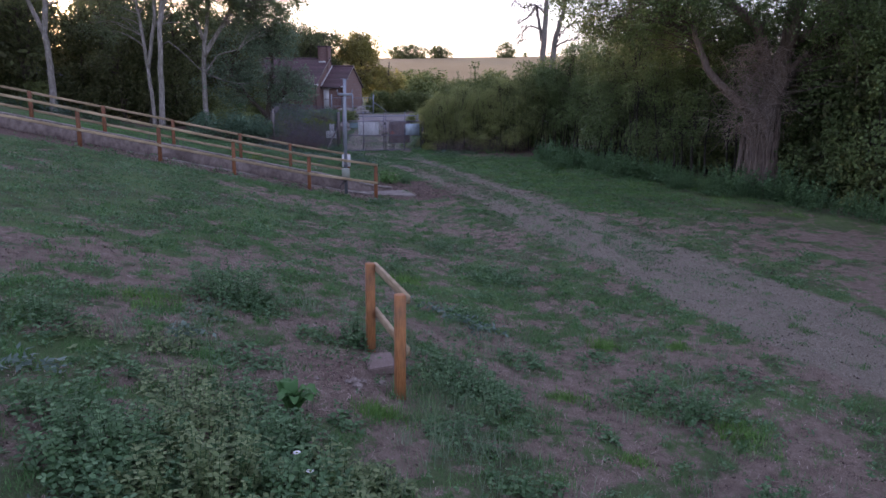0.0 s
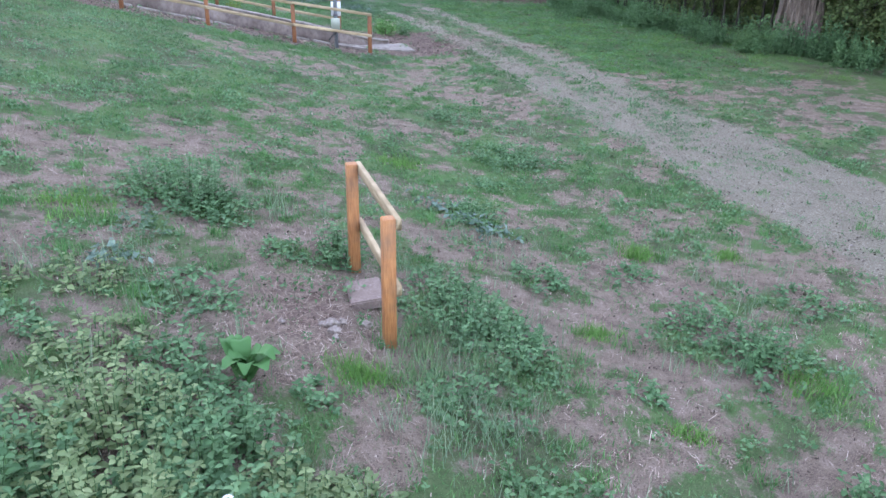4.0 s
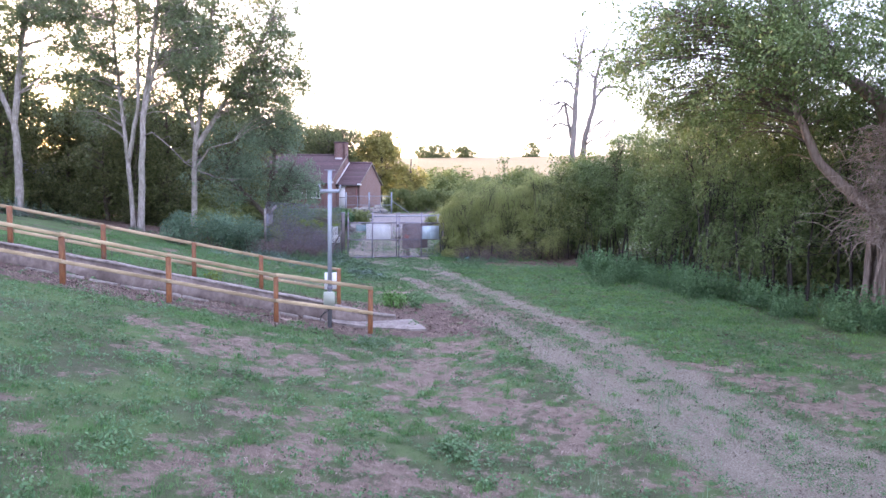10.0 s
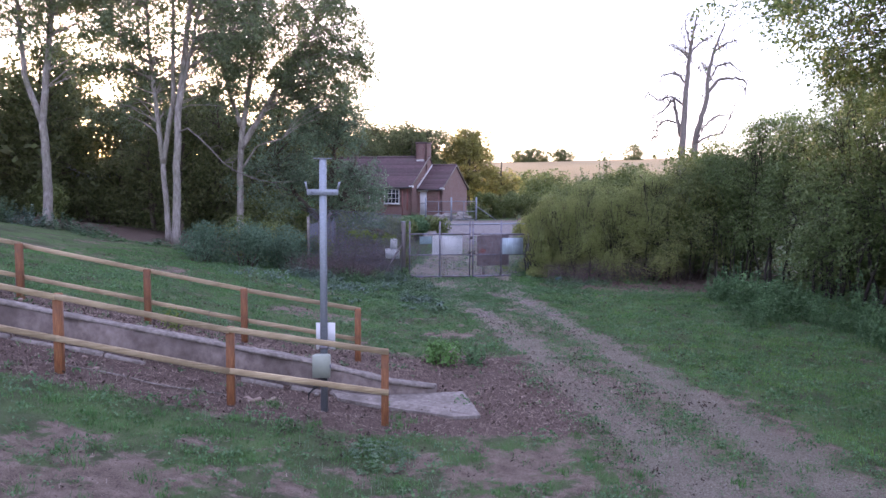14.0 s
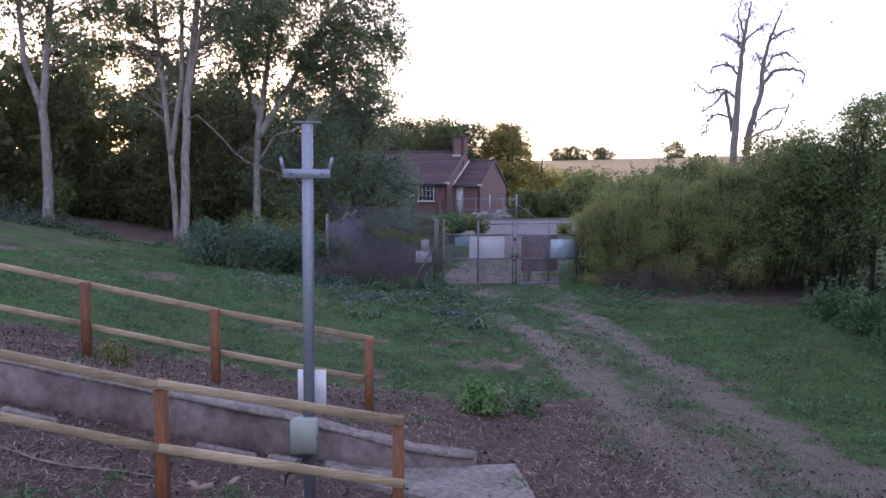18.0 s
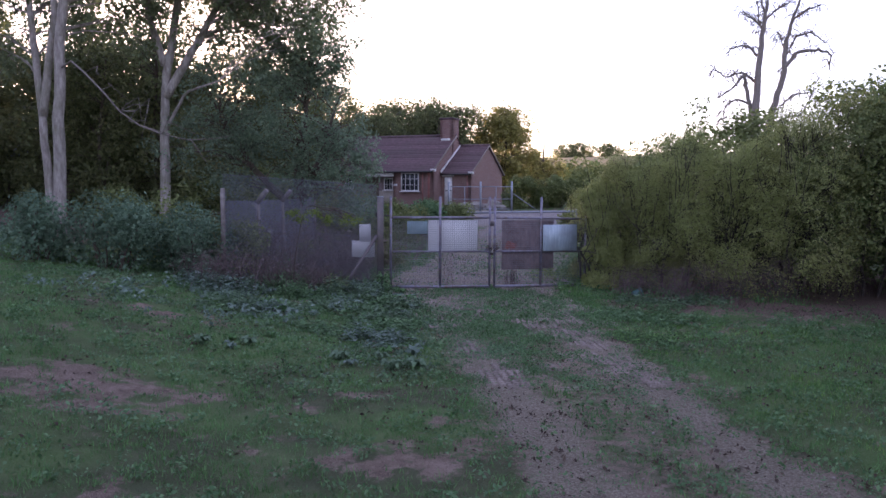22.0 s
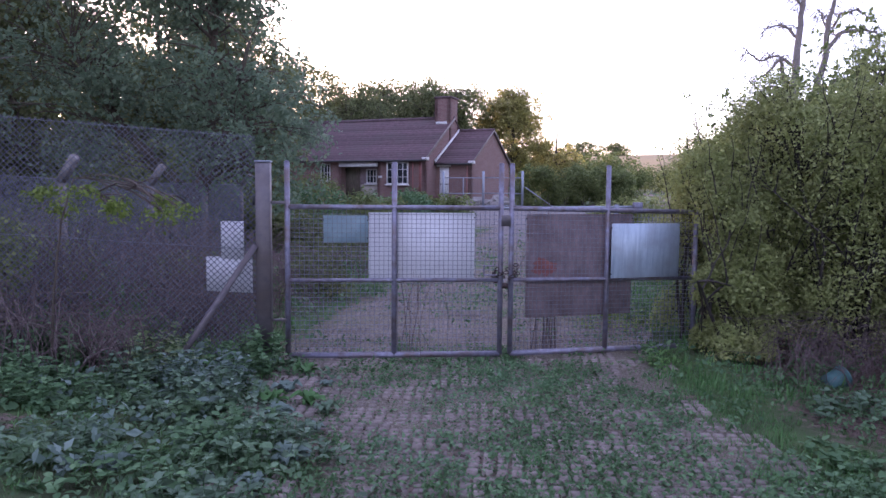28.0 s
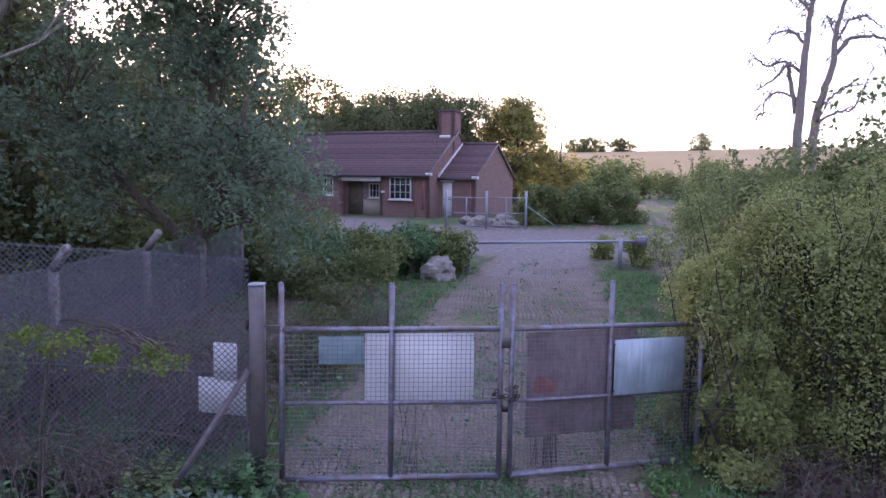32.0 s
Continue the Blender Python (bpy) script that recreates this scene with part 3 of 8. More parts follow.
def ground_material():
    m, nt, links, b = nodes_of("field_ground")

    def attr(name):
        a = nt.new("ShaderNodeAttribute")
        a.attribute_name = name
        return a.outputs["Fac"]

    fine, mid, clod = noise_node(nt, links, 38, 6, 0.65), noise_node(nt, links, 6, 6, 0.6), noise_node(nt, links, 130, 3, 0.6)
    soil = ramp_node(nt, links, mid.outputs[0], [(0.3, (0.122, 0.089, 0.068)), (0.5, (0.198, 0.152, 0.120)), (0.72, (0.282, 0.224, 0.184))]).outputs[0]
    flecks = ramp_node(nt, links, clod.outputs[0], [(0.55, (0, 0, 0)), (0.66, (1, 1, 1))]).outputs[0]
    soil = mix_node(nt, links, math_node(nt, links, "MULTIPLY", flecks, 0.6), soil, (0.48, 0.385, 0.305))
    crumbs = noise_node(nt, links, 55, 4, 0.6)
    pits = ramp_node(nt, links, crumbs.outputs[0], [(0.34, (1, 1, 1)), (0.46, (0, 0, 0))]).outputs[0]
    soil = mix_node(nt, links, math_node(nt, links, "MULTIPLY", pits, 0.7), soil, (0.06, 0.04, 0.032))
    dirt = ramp_node(nt, links, fine.outputs[0], [(0.30, (0.104, 0.090, 0.067)), (0.5, (0.254, 0.228, 0.175)), (0.72, (0.385, 0.35, 0.276))]).outputs[0]
    dirt = mix_node(nt, links, math_node(nt, links, "MULTIPLY", ramp_node(nt, links, crumbs.outputs[0], [(0.42, (1, 1, 1)), (0.54, (0, 0, 0))]).outputs[0], 0.45), dirt, (0.105, 0.083, 0.066))
    worn = noise_node(nt, links, 2.2, 5, 0.65)
    dirt = mix_node(nt, links, math_node(nt, links, "MULTIPLY", ramp_node(nt, links, worn.outputs[0], [(0.48, (0, 0, 0)), (0.64, (1, 1, 1))]).outputs[0], 0.32), dirt, (0.15, 0.122, 0.094))
    chips = ramp_node(nt, links, fine.outputs[0], [(0.32, (0.065, 0.042, 0.034)), (0.5, (0.140, 0.096, 0.078)), (0.7, (0.245, 0.18, 0.15))]).outputs[0]
    turf = ramp_node(nt, links, fine.outputs[0], [(0.3, (0.040, 0.068, 0.027)), (0.5, (0.074, 0.124, 0.048)), (0.72, (0.126, 0.184, 0.080))]).outputs[0]
    turf = mix_node(nt, links, math_node(nt, links, "MULTIPLY", ramp_node(nt, links, mid.outputs[0], [(0.5, (0, 0, 0)), (0.7, (1, 1, 1))]).outputs[0], 0.5), turf, (0.16, 0.165, 0.08))

    tuft = noise_node(nt, links, 11, 3, 0.5)

    sward = noise_node(nt, links, 0.9, 3, 0.5)
    turf = mix_node(nt, links, ramp_node(nt, links, sward.outputs[0], [(0.38, (0, 0, 0)), (0.62, (1, 1, 1))]).outputs[0], mix_node(nt, links, 0.6, turf, (0.045, 0.065, 0.032)), mix_node(nt, links, 0.5, turf, (0.072, 0.195, 0.046)))

    def frayed(value, amount=0.55):
        f = math_node(nt, links, "ADD", value, math_node(nt, links, "MULTIPLY", math_node(nt, links, "SUBTRACT", fine.outputs[0], 0.5), amount))
        f = math_node(nt, links, "ADD", f, math_node(nt, links, "MULTIPLY", math_node(nt, links, "SUBTRACT", tuft.outputs[0], 0.5), amount * 1.9))
        return ramp_node(nt, links, f, [(0.30, (0, 0, 0)), (0.70, (1, 1, 1))]).outputs[0]

    col = mix_node(nt, links, frayed(attr("mulch")), soil, chips)
    col = mix_node(nt, links, frayed(attr("track"), 0.32), col, dirt)
    col = mix_node(nt, links, math_node(nt, links, "MULTIPLY", frayed(attr("green"), 0.8), 0.85), col, turf)
    road = ramp_node(nt, links, mid.outputs[0], [(0.3, (0.16, 0.145, 0.138)), (0.55, (0.235, 0.215, 0.205)), (0.75, (0.31, 0.285, 0.27))]).outputs[0]
    col = mix_node(nt, links, attr("road"), col, road)
    big = noise_node(nt, links, 0.02, 4, 0.55, stretch=(1, 0.25, 1))
    crop = ramp_node(nt, links, big.outputs[0], [(0.3, (0.24, 0.175, 0.085)), (0.55, (0.32, 0.240, 0.118)), (0.75, (0.39, 0.30, 0.155))]).outputs[0]
    col = mix_node(nt, links, attr("field"), col, crop)
    links.new(col, b.inputs["Base Color"])
    b.inputs["Roughness"].default_value = 0.95
    b.inputs["Specular IOR Level"].default_value = 0.2
    h = math_node(nt, links, "ADD", fine.outputs[0], math_node(nt, links, "MULTIPLY", clod.outputs[0], 0.5))
    bump_node(nt, links, b, h, 1.0, 0.045)
    return m


def spaced(lo, hi, step, far_lo, far_hi, grow=1.12):
    mid = np.arange(lo, hi + 1e-6, step)
    out, s, p = [], step, hi
    while p < far_hi:
        s *= grow
        p += s
        out.append(p)
    left, s, p = [], step, lo
    while p > far_lo:
        s *= grow
        p -= s
        left.append(p)
    return np.r_[left[::-1], mid, out]


gx, gy = spaced(-13, 12, 0.13, -1400, 1400), spaced(-2, 44, 0.14, -700, 2400)
X, Y = np.meshgrid(gx, gy)
Z = level(X, Y)
nx, ny = len(gx), len(gy)
ii = (np.arange(ny - 1)[:, None] * nx + np.arange(nx - 1)[None]).ravel()
sheet = Geo().add(np.c_[X.ravel(), Y.ravel(), Z.ravel()], np.c_[ii, ii + 1, ii + nx + 1, ii + nx])
me = sheet.mesh("ground", ground_material(), True)
tr, mu, gr = masks(X.ravel(), Y.ravel())
xr, yr = X.ravel(), Y.ravel()
fld = smooth(yr, 138, 150) * smooth(yr, 1500, 700)
lawn = smooth(xr, 3, 7) * smooth(yr, 58, 64) * smooth(yr, 145, 135)
gr = np.maximum(gr, np.maximum(lawn, smooth(yr, 44, 48) * 0.62 * smooth(fbm(xr * 0.5, yr * 0.5, 61), 0.42, 0.6)))
ry = yr - lerp(xr, [-40, -20, -6, 8, 20], [66, 65, 61.5, 60.5, 60])
road = smooth(np.abs(ry), 4.6, 4.0) * smooth(xr, 5.5, 4.5)
spur = smooth(np.abs(xr - lerp(yr, [50, 58], [-4.1, -4.4])), 1.9, 1.5) * smooth(yr, 50, 54) * smooth(yr, 62, 60)
road = np.maximum(road, spur * 0.9)
gr = gr * (1 - road)
for key, val in (("track", tr), ("mulch", mu), ("green", gr), ("road", road), ("field", fld)):
    a = me.attributes.new(key, "FLOAT", "POINT")
    a.data.foreach_set("value", val.astype(np.float32))
ground = tagged(new("ground", me), "worn grass field with bare soil, a dirt track and a stubble hill", "ground", kind="structure")

# ---- timber fences along the ramp ----
def fence(name, label, xs, line, side, tops):
    """Posts with two rails; side: the face that carries the rails (-1 towards the field, 1 behind)."""
    ob = thing(name, label, "fence", group="ramp fences")
    spots = [(x, float(line(x)), float(height(x, line(x)))) for x in xs]
    dirv = Vector((1, 0.255, 0)).normalized()
    yaw = math.atan2(dirv.y, dirv.x)
    rng = np.random.default_rng(int(abs(xs[0]) * 100))
    post = Geo().box((0.105, 0.105, tops + 0.3), ch=0.007).mesh("post", M_POSTRED)
    for x, y, z in spots:
        part("post", post, None, ob, m=Matrix.Translation((x, y, z - 0.3)) @ Matrix.Rotation(yaw + rng.normal() * 0.03, 4, "Z") @ Matrix.Rotation(rng.normal() * 0.008, 4, "X"))
    n = Vector((-dirv.y, dirv.x, 0)) * side * 0.072
    for k in range(len(spots) - 1):
        a, b = Vector(spots[k]), Vector(spots[k + 1])
        over = dirv * 0.05
        for hz, w in ((tops - 0.035, 0.078), (tops - 0.60, 0.078)):
            da, db = rng.normal(0, 0.006, 2)
            lo, hi = (a - (b - a).normalized() * 0.002, b) if k else (a + over, b)
            g = Geo().beam(lo + n + Vector((0, 0, hz + da)), hi + n + Vector((0, 0, hz + db)), 0.04, w, ch=0.004)
            part("rail", g, M_RAIL, ob)
    return ob


NEAR_X = [-1.89, -3.95, -6.15, -8.2, -10.3, -12.4, -14.5, -16.6, -18.7, -20.8, -22.9, -25.0]
FAR_X = [-3.16, -5.15, -6.8, -8.92, -11.0, -13.1, -15.2, -17.3, -19.4, -21.5, -23.6, -25.7]
fence("timber_fence", "new two-rail timber fence with orange treated posts beside a concrete ramp", NEAR_X, fence_near, -1, 1.09)
fence("timber_fence", "new two-rail timber fence with orange treated posts on a mulched bank", FAR_X, fence_far, 1, 0.99)

# low concrete wall along the ramp, with a pale worn top
wall = thing("wall_ramp", "low weathered concrete retaining wall beside the ramp", "wall", kind="structure")
rng = np.random.default_rng(5)
xs = np.arange(-26, -1.45, 0.35)
front, coping = Geo(), Geo()
for geo, th, lo, hi, off in ((front, 0.20, -0.4, 0.0, 0.0), (coping, 0.19, 0.0, 0.035, -0.015)):
    ring = []
    for x in xs:
        y = wall_line(x)
        base = float(height(x, y - 0.02))
        top = base + 0.07 + float(wall_height(x))
        j = rng.normal(0, 0.014, 3)
        z0, z1 = (base - 0.3, top) if geo is front else (top, top + 0.035 + abs(j[2]))
        y0, y1 = y + off + j[0], y + off + th + j[1] * 2
        ring.append([(x, y0, z0), (x, y0, z1), (x, y1, z1), (x, y1, z0)])
    v = np.array(ring).reshape(-1, 3)
    k = len(xs)
    q = [(a * 4 + c, (a + 1) * 4 + c, (a + 1) * 4 + (c + 1) % 4, a * 4 + (c + 1) % 4) for a in range(k - 1) for c in range(4)] + [(0, 1, 2, 3), (4 * k - 1, 4 * k - 2, 4 * k - 3, 4 * k - 4)]
    geo.add(v, q)
part("wall_face", front, M_WALLFACE, wall)
part("coping", coping, M_COPING, wall, "pale worn concrete coping")
for x in np.arange(-9.4, -2.7, 0.66):
    if rng.random() < 0.15:
        continue
    y = float(lerp(x, [-9.4, -7.4, -6.5, -5.6, -4.9, -4.2, -2.7], [21.1, 21.55, 21.79, 21.94, 22.16, 22.42, 22.95]))
    ln, dp = rng.uniform(0.5, 0.69), rng.uniform(0.08, 0.14)
    m = Matrix.Translation((x, y, float(level(x, y)) + rng.uniform(-0.015, 0.01))) @ Matrix.Rotation(0.26 + rng.normal() * 0.05, 4, "Z") @ Matrix.Rotation(rng.normal() * 0.025 + 0.21, 4, "Y")
    part("footing", Geo().box((ln, dp, 0.16), m @ Matrix.Translation((0, 0, -0.11)), 0.018), M_COPING, wall, "broken half-buried concrete footing")

# concrete pad at the foot of the ramp
pad = Geo()
outline = [(-2.9, 22.55), (-1.95, 22.42), (-1.0, 22.12), (-0.62, 22.3), (-0.85, 22.95), (-1.05, 23.45), (-1.55, 23.3), (-2.4, 23.05), (-3.1, 22.85)]
bm = bmesh.new()
face = bm.faces.new([bm.verts.new((x, y, float(level(x, y)) + 0.05)) for x, y in outline])
ext = bmesh.ops.extrude_face_region(bm, geom=[face])
for v in [g for g in ext["geom"] if isinstance(g, bmesh.types.BMVert)]:
    v.co.z -= 0.25
bmesh.ops.recalc_face_normals(bm, faces=bm.faces)
me = bpy.data.meshes.new("concrete_pad")
bm.to_mesh(me)
bm.free()
me.materials.append(M_COPING)
tagged(new("concrete_pad", me), "pale broken concrete pad at the foot of a ramp", "paving", kind="structure")

# the short rail by the stone slab
ob = thing("post_and_rail", "short orange timber rail on two posts over bare soil", "fence")
A, B = Vector((-0.155, 5.164, 0)), Vector((-0.585, 6.477, 0))
dirv = (B - A).normalized()
yaw = math.atan2(dirv.y, dirv.x)
post = Geo().box((0.10, 0.10, 1.37), ch=0.006).mesh("post", M_POST)
for p in (A, B):
    part("post", post, None, ob, m=Matrix.Translation((p.x, p.y, -0.3)) @ Matrix.Rotation(yaw, 4, "Z"))
n = Vector((dirv.y, -dirv.x, 0)) * 0.071
for hz in (1.025, 0.47):
    part("rail", Geo().beam(A - dirv * 0.05 + n + Vector((0, 0, hz)), B + dirv * 0.05 + n + Vector((0, 0, hz)), 0.042, 0.09), M_RAIL, ob)
slab_xy = (-0.42, 5.88)
bm = bmesh.new()
bmesh.ops.create_cube(bm, size=1.0, matrix=Matrix.Translation((*slab_xy, float(level(*slab_xy)) + 0.05)) @ Matrix.Rotation(radians(15), 4, "Z") @ Matrix.Rotation(radians(3), 4, "X") @ Matrix.Rotation(radians(-4), 4, "Y") @ Matrix.Diagonal((0.31, 0.40, 0.095, 1)))
bmesh.ops.bevel(bm, geom=bm.edges[:], offset=0.012, segments=2, affect="EDGES")
me = bpy.data.meshes.new("stone_slab")
bm.to_mesh(me)
bm.free()
me.materials.append(M_SLAB)
tagged(new("stone_slab", me), "square brown stone slab lying on bare soil beside a timber rail", "slab")

# a pale hose in the litter and dry stalks on the bank
hose = thing("hose", "thin pale plastic hose lying in litter beside a timber fence", "hose")
hp = [(-6.3 + 0.28 * i, 20.75 + 0.07 * i + 0.10 * math.sin(i * 1.1)) for i in range(9)]
part("tube", Geo().tube([(x, y, float(level(x, y)) + 0.02) for x, y in hp], 0.011, 6), M_COPING, hose, shade=True)
rng = np.random.default_rng(61)
for k in range(16):
    x = rng.uniform(-9.5, -2.8)
    y = float(wall_line(x)) + rng.uniform(0.35, 1.4)
    st = thing("dry_stalk", "thin dry brown weed stalk on bark mulch", "weed", Matrix.Translation((x, y, float(level(x, y)))), "dry stalks")
    hh = rng.uniform(0.22, 0.5)
    tip = (rng.normal() * 0.05, rng.normal() * 0.05, hh)
    part("stem", Geo().tube([(0, 0, -0.03), (tip[0] * 0.3, tip[1] * 0.6, hh * 0.5), tip], [0.006, 0.005, 0.003], 4), M_BRAMBLE, st)
    for q in range(4):
        f = rng.uniform(0.4, 1.0)
        b0 = Vector(tip) * f
        part("twig", Geo().tube([b0, b0 + Vector((rng.normal() * 0.06, rng.normal() * 0.06, 0.05))], [0.004, 0.002], 3), M_BRAMBLE, st)
for k in range(24):
    x = rng.uniform(-9.0, -2.0)
    y = float(fence_near(x)) + rng.uniform(0.3, 2.6)
    if abs(y - float(wall_line(x))) < 0.3:
        continue
    bl = Geo().box((rng.uniform(0.06, 0.22), rng.uniform(0.03, 0.09), rng.uniform(0.02, 0.045)), Matrix.Rotation(rng.normal() * 0.2, 4, "X") @ Matrix.Rotation(rng.normal() * 0.2, 4, "Y"), 0.012)
    ck = tagged(part("wood_offcut", bl, M_CHIP if k % 2 else M_COPING, None, m=Matrix.Translation((x, y, float(level(x, y)) + 0.004)) @ Matrix.Rotation(rng.uniform(0, 3.1), 4, "Z")), "pale splintered offcut lying in bark mulch", "wood chip", "offcuts")

# ---- steel pole with its box ----
PX, PY = -2.9, 21.9
pz = float(height(PX, PY))
pole = thing("utility_pole", "grey galvanised steel pole with a short cross arm", "pole", Matrix.Translation((PX, PY, pz)) @ Matrix.Rotation(radians(12), 4, "Z"))
top = 3.38 - pz
part("shaft", Geo().box((0.10, 0.075, top), ch=0.012), M_GALV, pole)
part("cap", Geo().box((0.26, 0.09, 0.012), Matrix.Translation((0, 0, top)), 0.003), M_GALV, pole)
arm = Geo().beam((-0.225, -0.055, 2.90 - pz), (0.225, -0.055, 2.90 - pz), 0.03, 0.085)
for sx in (-1, 1):
    arm.beam((sx * 0.215, -0.055, 2.92 - pz), (sx * 0.245, -0.055, 3.05 - pz), 0.014, 0.03)
part("cross_arm", arm, M_GALV, pole)
for sx in (-0.15, 0.15):
    part("bolt", Geo().tube([(sx, -0.068, 2.90 - pz), (sx, -0.082, 2.90 - pz)], 0.011, 6), M_STEEL, pole)
part("strap", Geo().box((0.125, 0.095, 0.05), Matrix.Translation((0, 0, 0.60 - pz)), 0.004), M_STEEL, pole)
sg = thing("notice_board", "blank white board fixed to a steel pole", "sign", Matrix.Translation((PX, PY, 0)) @ Matrix.Rotation(radians(12), 4, "Z"))
part("board", Geo().box((0.28, 0.012, 0.40), Matrix.Translation((0.02, 0.05, 0.58)), 0.004), M_WHITE, sg)
bx = thing("meter_box", "pale green-grey electric box fixed to a steel pole", "box", Matrix.Translation((PX, PY, 0)) @ Matrix.Rotation(radians(12), 4, "Z"))
part("body", Geo().box((0.245, 0.13, 0.32), Matrix.Translation((-0.02, -0.105, 0.22)), 0.018), M_BOXPAINT, bx)
part("lid", Geo().box((0.255, 0.025, 0.335), Matrix.Translation((-0.02, -0.182, 0.2125)), 0.01), M_BOXPAINT, bx)
part("hinge", Geo().box((0.02, 0.02, 0.05), Matrix.Translation((0.11, -0.182, 0.36)), 0.004), M_STEEL, bx)
for k in range(5):
    r2 = np.random.default_rng(40 + k)
    x = -0.06 + 0.03 * k
    pts = [(x, -0.1, 0.22), (x - 0.02, -0.11, 0.12), (x - 0.10 - 0.05 * k + r2.normal() * 0.03, -0.13, 0.0), (x - 0.16 - 0.03 * k, -0.1, -0.14 + 0.02 * k)]
    c = Geo().tube([pts[0], *[(np.array(pts[i]) * 0.6 + np.array(pts[i + 1]) * 0.4) for i in range(3)], pts[3]], 0.007, 5)
    part("cable", c, M_BLACK, bx)

# ---- double gate ----
GA, GB_, GC = Vector((-5.20, 38.30, 0)), Vector((-2.96, 39.03, 0)), Vector((-0.87, 40.25, 0))
GBOT, GMID, GRAIL, GTOP = -0.25, 0.57, 1.355, 1.83


def gate_leaf(a, b, first, last, stops, lift, label):
    """first, last: end uprights rise to the top; stops: where the uprights stand along the leaf."""
    ob = thing("gate_leaf", label, "gate", group="double gate")
    d = b - a
    zb = lambda f: GBOT + lift * f
    for f in stops:
        p = a + d * f
        if f == stops[-1] and not last:
            tz = GRAIL + 0.02
        else:
            tz = GTOP
        part("upright", Geo().tube([(p.x, p.y, zb(f)), (p.x, p.y, tz)], 0.029, 10), M_STEEL, ob, shade=True)
        if tz == GTOP:
            part("cap", Geo().tube([(p.x, p.y, tz), (p.x, p.y, tz + 0.012)], [0.033, 0.02], 10), M_STEEL, ob)
    for z, r in ((0, 0.030), (GMID - GBOT, 0.022), (GRAIL - GBOT, 0.028)):
        p, q = a.copy(), b.copy()
        p.z, q.z = GBOT + z, zb(1) + z
        part("rail", Geo().tube([p, q], r, 10), M_STEEL, ob, shade=True)
    wires = Geo()
    length = d.length
    n = Vector((-d.y, d.x, 0)).normalized() * 0.02
    for k in range(int(length / 0.05)):
        f = (k + 0.5) * 0.05 / length
        p = a + d * f + n
        wires.tube([(p.x, p.y, zb(f)), (p.x, p.y, GRAIL)], 0.003, 3, False)
    for k in range(int((GRAIL - GBOT) / 0.05)):
        z = GBOT + 0.05 * (k + 0.6)
        p, q = a + n, b + n
        wires.tube([(p.x, p.y, z), (q.x, q.y, z + lift)], 0.003, 3, False)
    part("mesh_panel", wires, M_WIRE, ob)
    return ob


def along(a, b, f, back):
    d = b - a
    n = Vector((-d.y, d.x, 0)).normalized()
    return a + d * f + n * back


leaf = gate_leaf(GA, GB_ - (GB_ - GA).normalized() * 0.06, True, True, (0.0, 0.495, 1.0), 0.0, "grey tubular steel gate leaf with square wire mesh, closed")
lb = GB_ + (GC - GB_).normalized() * 0.06
gate_leaf(lb, GC, True, False, (0.0, 0.50, 1.0), -0.04, "grey tubular steel gate leaf, closed and half hidden by a hedge")
# lock plates, bolt and chain
yg = math.atan2(GB_.y - GA.y, GB_.x - GA.x)
p = GB_ - (GB_ - GA).normalized() * 0.06
bolt = Geo()
bolt.box((0.16, 0.02, 0.012), Matrix.Translation((p.x - 0.10, p.y - 0.06, 0.72)) @ Matrix.Rotation(yg, 4, "Z"), 0.003)
bolt.box((0.16, 0.02, 0.012), Matrix.Translation((p.x - 0.10, p.y - 0.06, 0.62)) @ Matrix.Rotation(yg, 4, "Z"), 0.003)
bolt.box((0.015, 0.02, 0.11), Matrix.Translation((p.x - 0.17, p.y - 0.08, 0.62)) @ Matrix.Rotation(yg, 4, "Z"), 0.003)
part("bolt_keep", bolt, M_STEEL, leaf)
part("lock_plate", Geo().box((0.10, 0.012, 0.12), Matrix.Translation((GB_.x, GB_.y - 0.035, 1.16)) @ Matrix.Rotation(yg, 4, "Z"), 0.003), M_POSTSTEEL, leaf)
chain = thing("padlocked_chain", "rusty steel chain and padlock round the gate uprights", "chain")
for k in range(22):
    ang = k / 22 * 2 * math.pi
    c = Vector((GB_.x + 0.13 * math.cos(ang), GB_.y - 0.03 + 0.065 * math.sin(ang), 0.62 + 0.045 * math.sin(2 * ang) + 0.03 * math.cos(ang) + 0.025 * (k % 3)))
    ring = [c + Matrix.Rotation(ang + (k % 2) * 1.4, 3, "Z") @ Vector((0.028 * math.cos(u), 0, 0.017 * math.sin(u))) for u in np.linspace(0, 2 * math.pi, 9)]
    part("link", Geo().tube(ring, 0.0065, 5, False), M_CHAINRUST, chain)
part("padlock", Geo().box((0.065, 0.03, 0.06), Matrix.Translation((GB_.x + 0.01, GB_.y - 0.10, 0.49)), 0.006), M_CHAINRUST, chain)
part("shackle", Geo().tube([(GB_.x - 0.01, GB_.y - 0.1, 0.55), (GB_.x - 0.01, GB_.y - 0.1, 0.58), (GB_.x + 0.01, GB_.y - 0.1, 0.595), (GB_.x + 0.03, GB_.y - 0.1, 0.58), (GB_.x + 0.03, GB_.y - 0.1, 0.55)], 0.005, 5), M_GALV, chain)
gp = thing("gate_post", "dark square steel gate post with a flat cap", "post", Matrix.Translation((-5.42, 38.2, -0.35)) @ Matrix.Rotation(yg, 4, "Z"), group="gate posts")
part("shaft", Geo().box((0.15, 0.15, 2.17), ch=0.008), M_POSTSTEEL, gp)
part("cap", Geo().box((0.165, 0.165, 0.018), Matrix.Translation((0, 0, 2.17)), 0.005), M_GALV, gp)
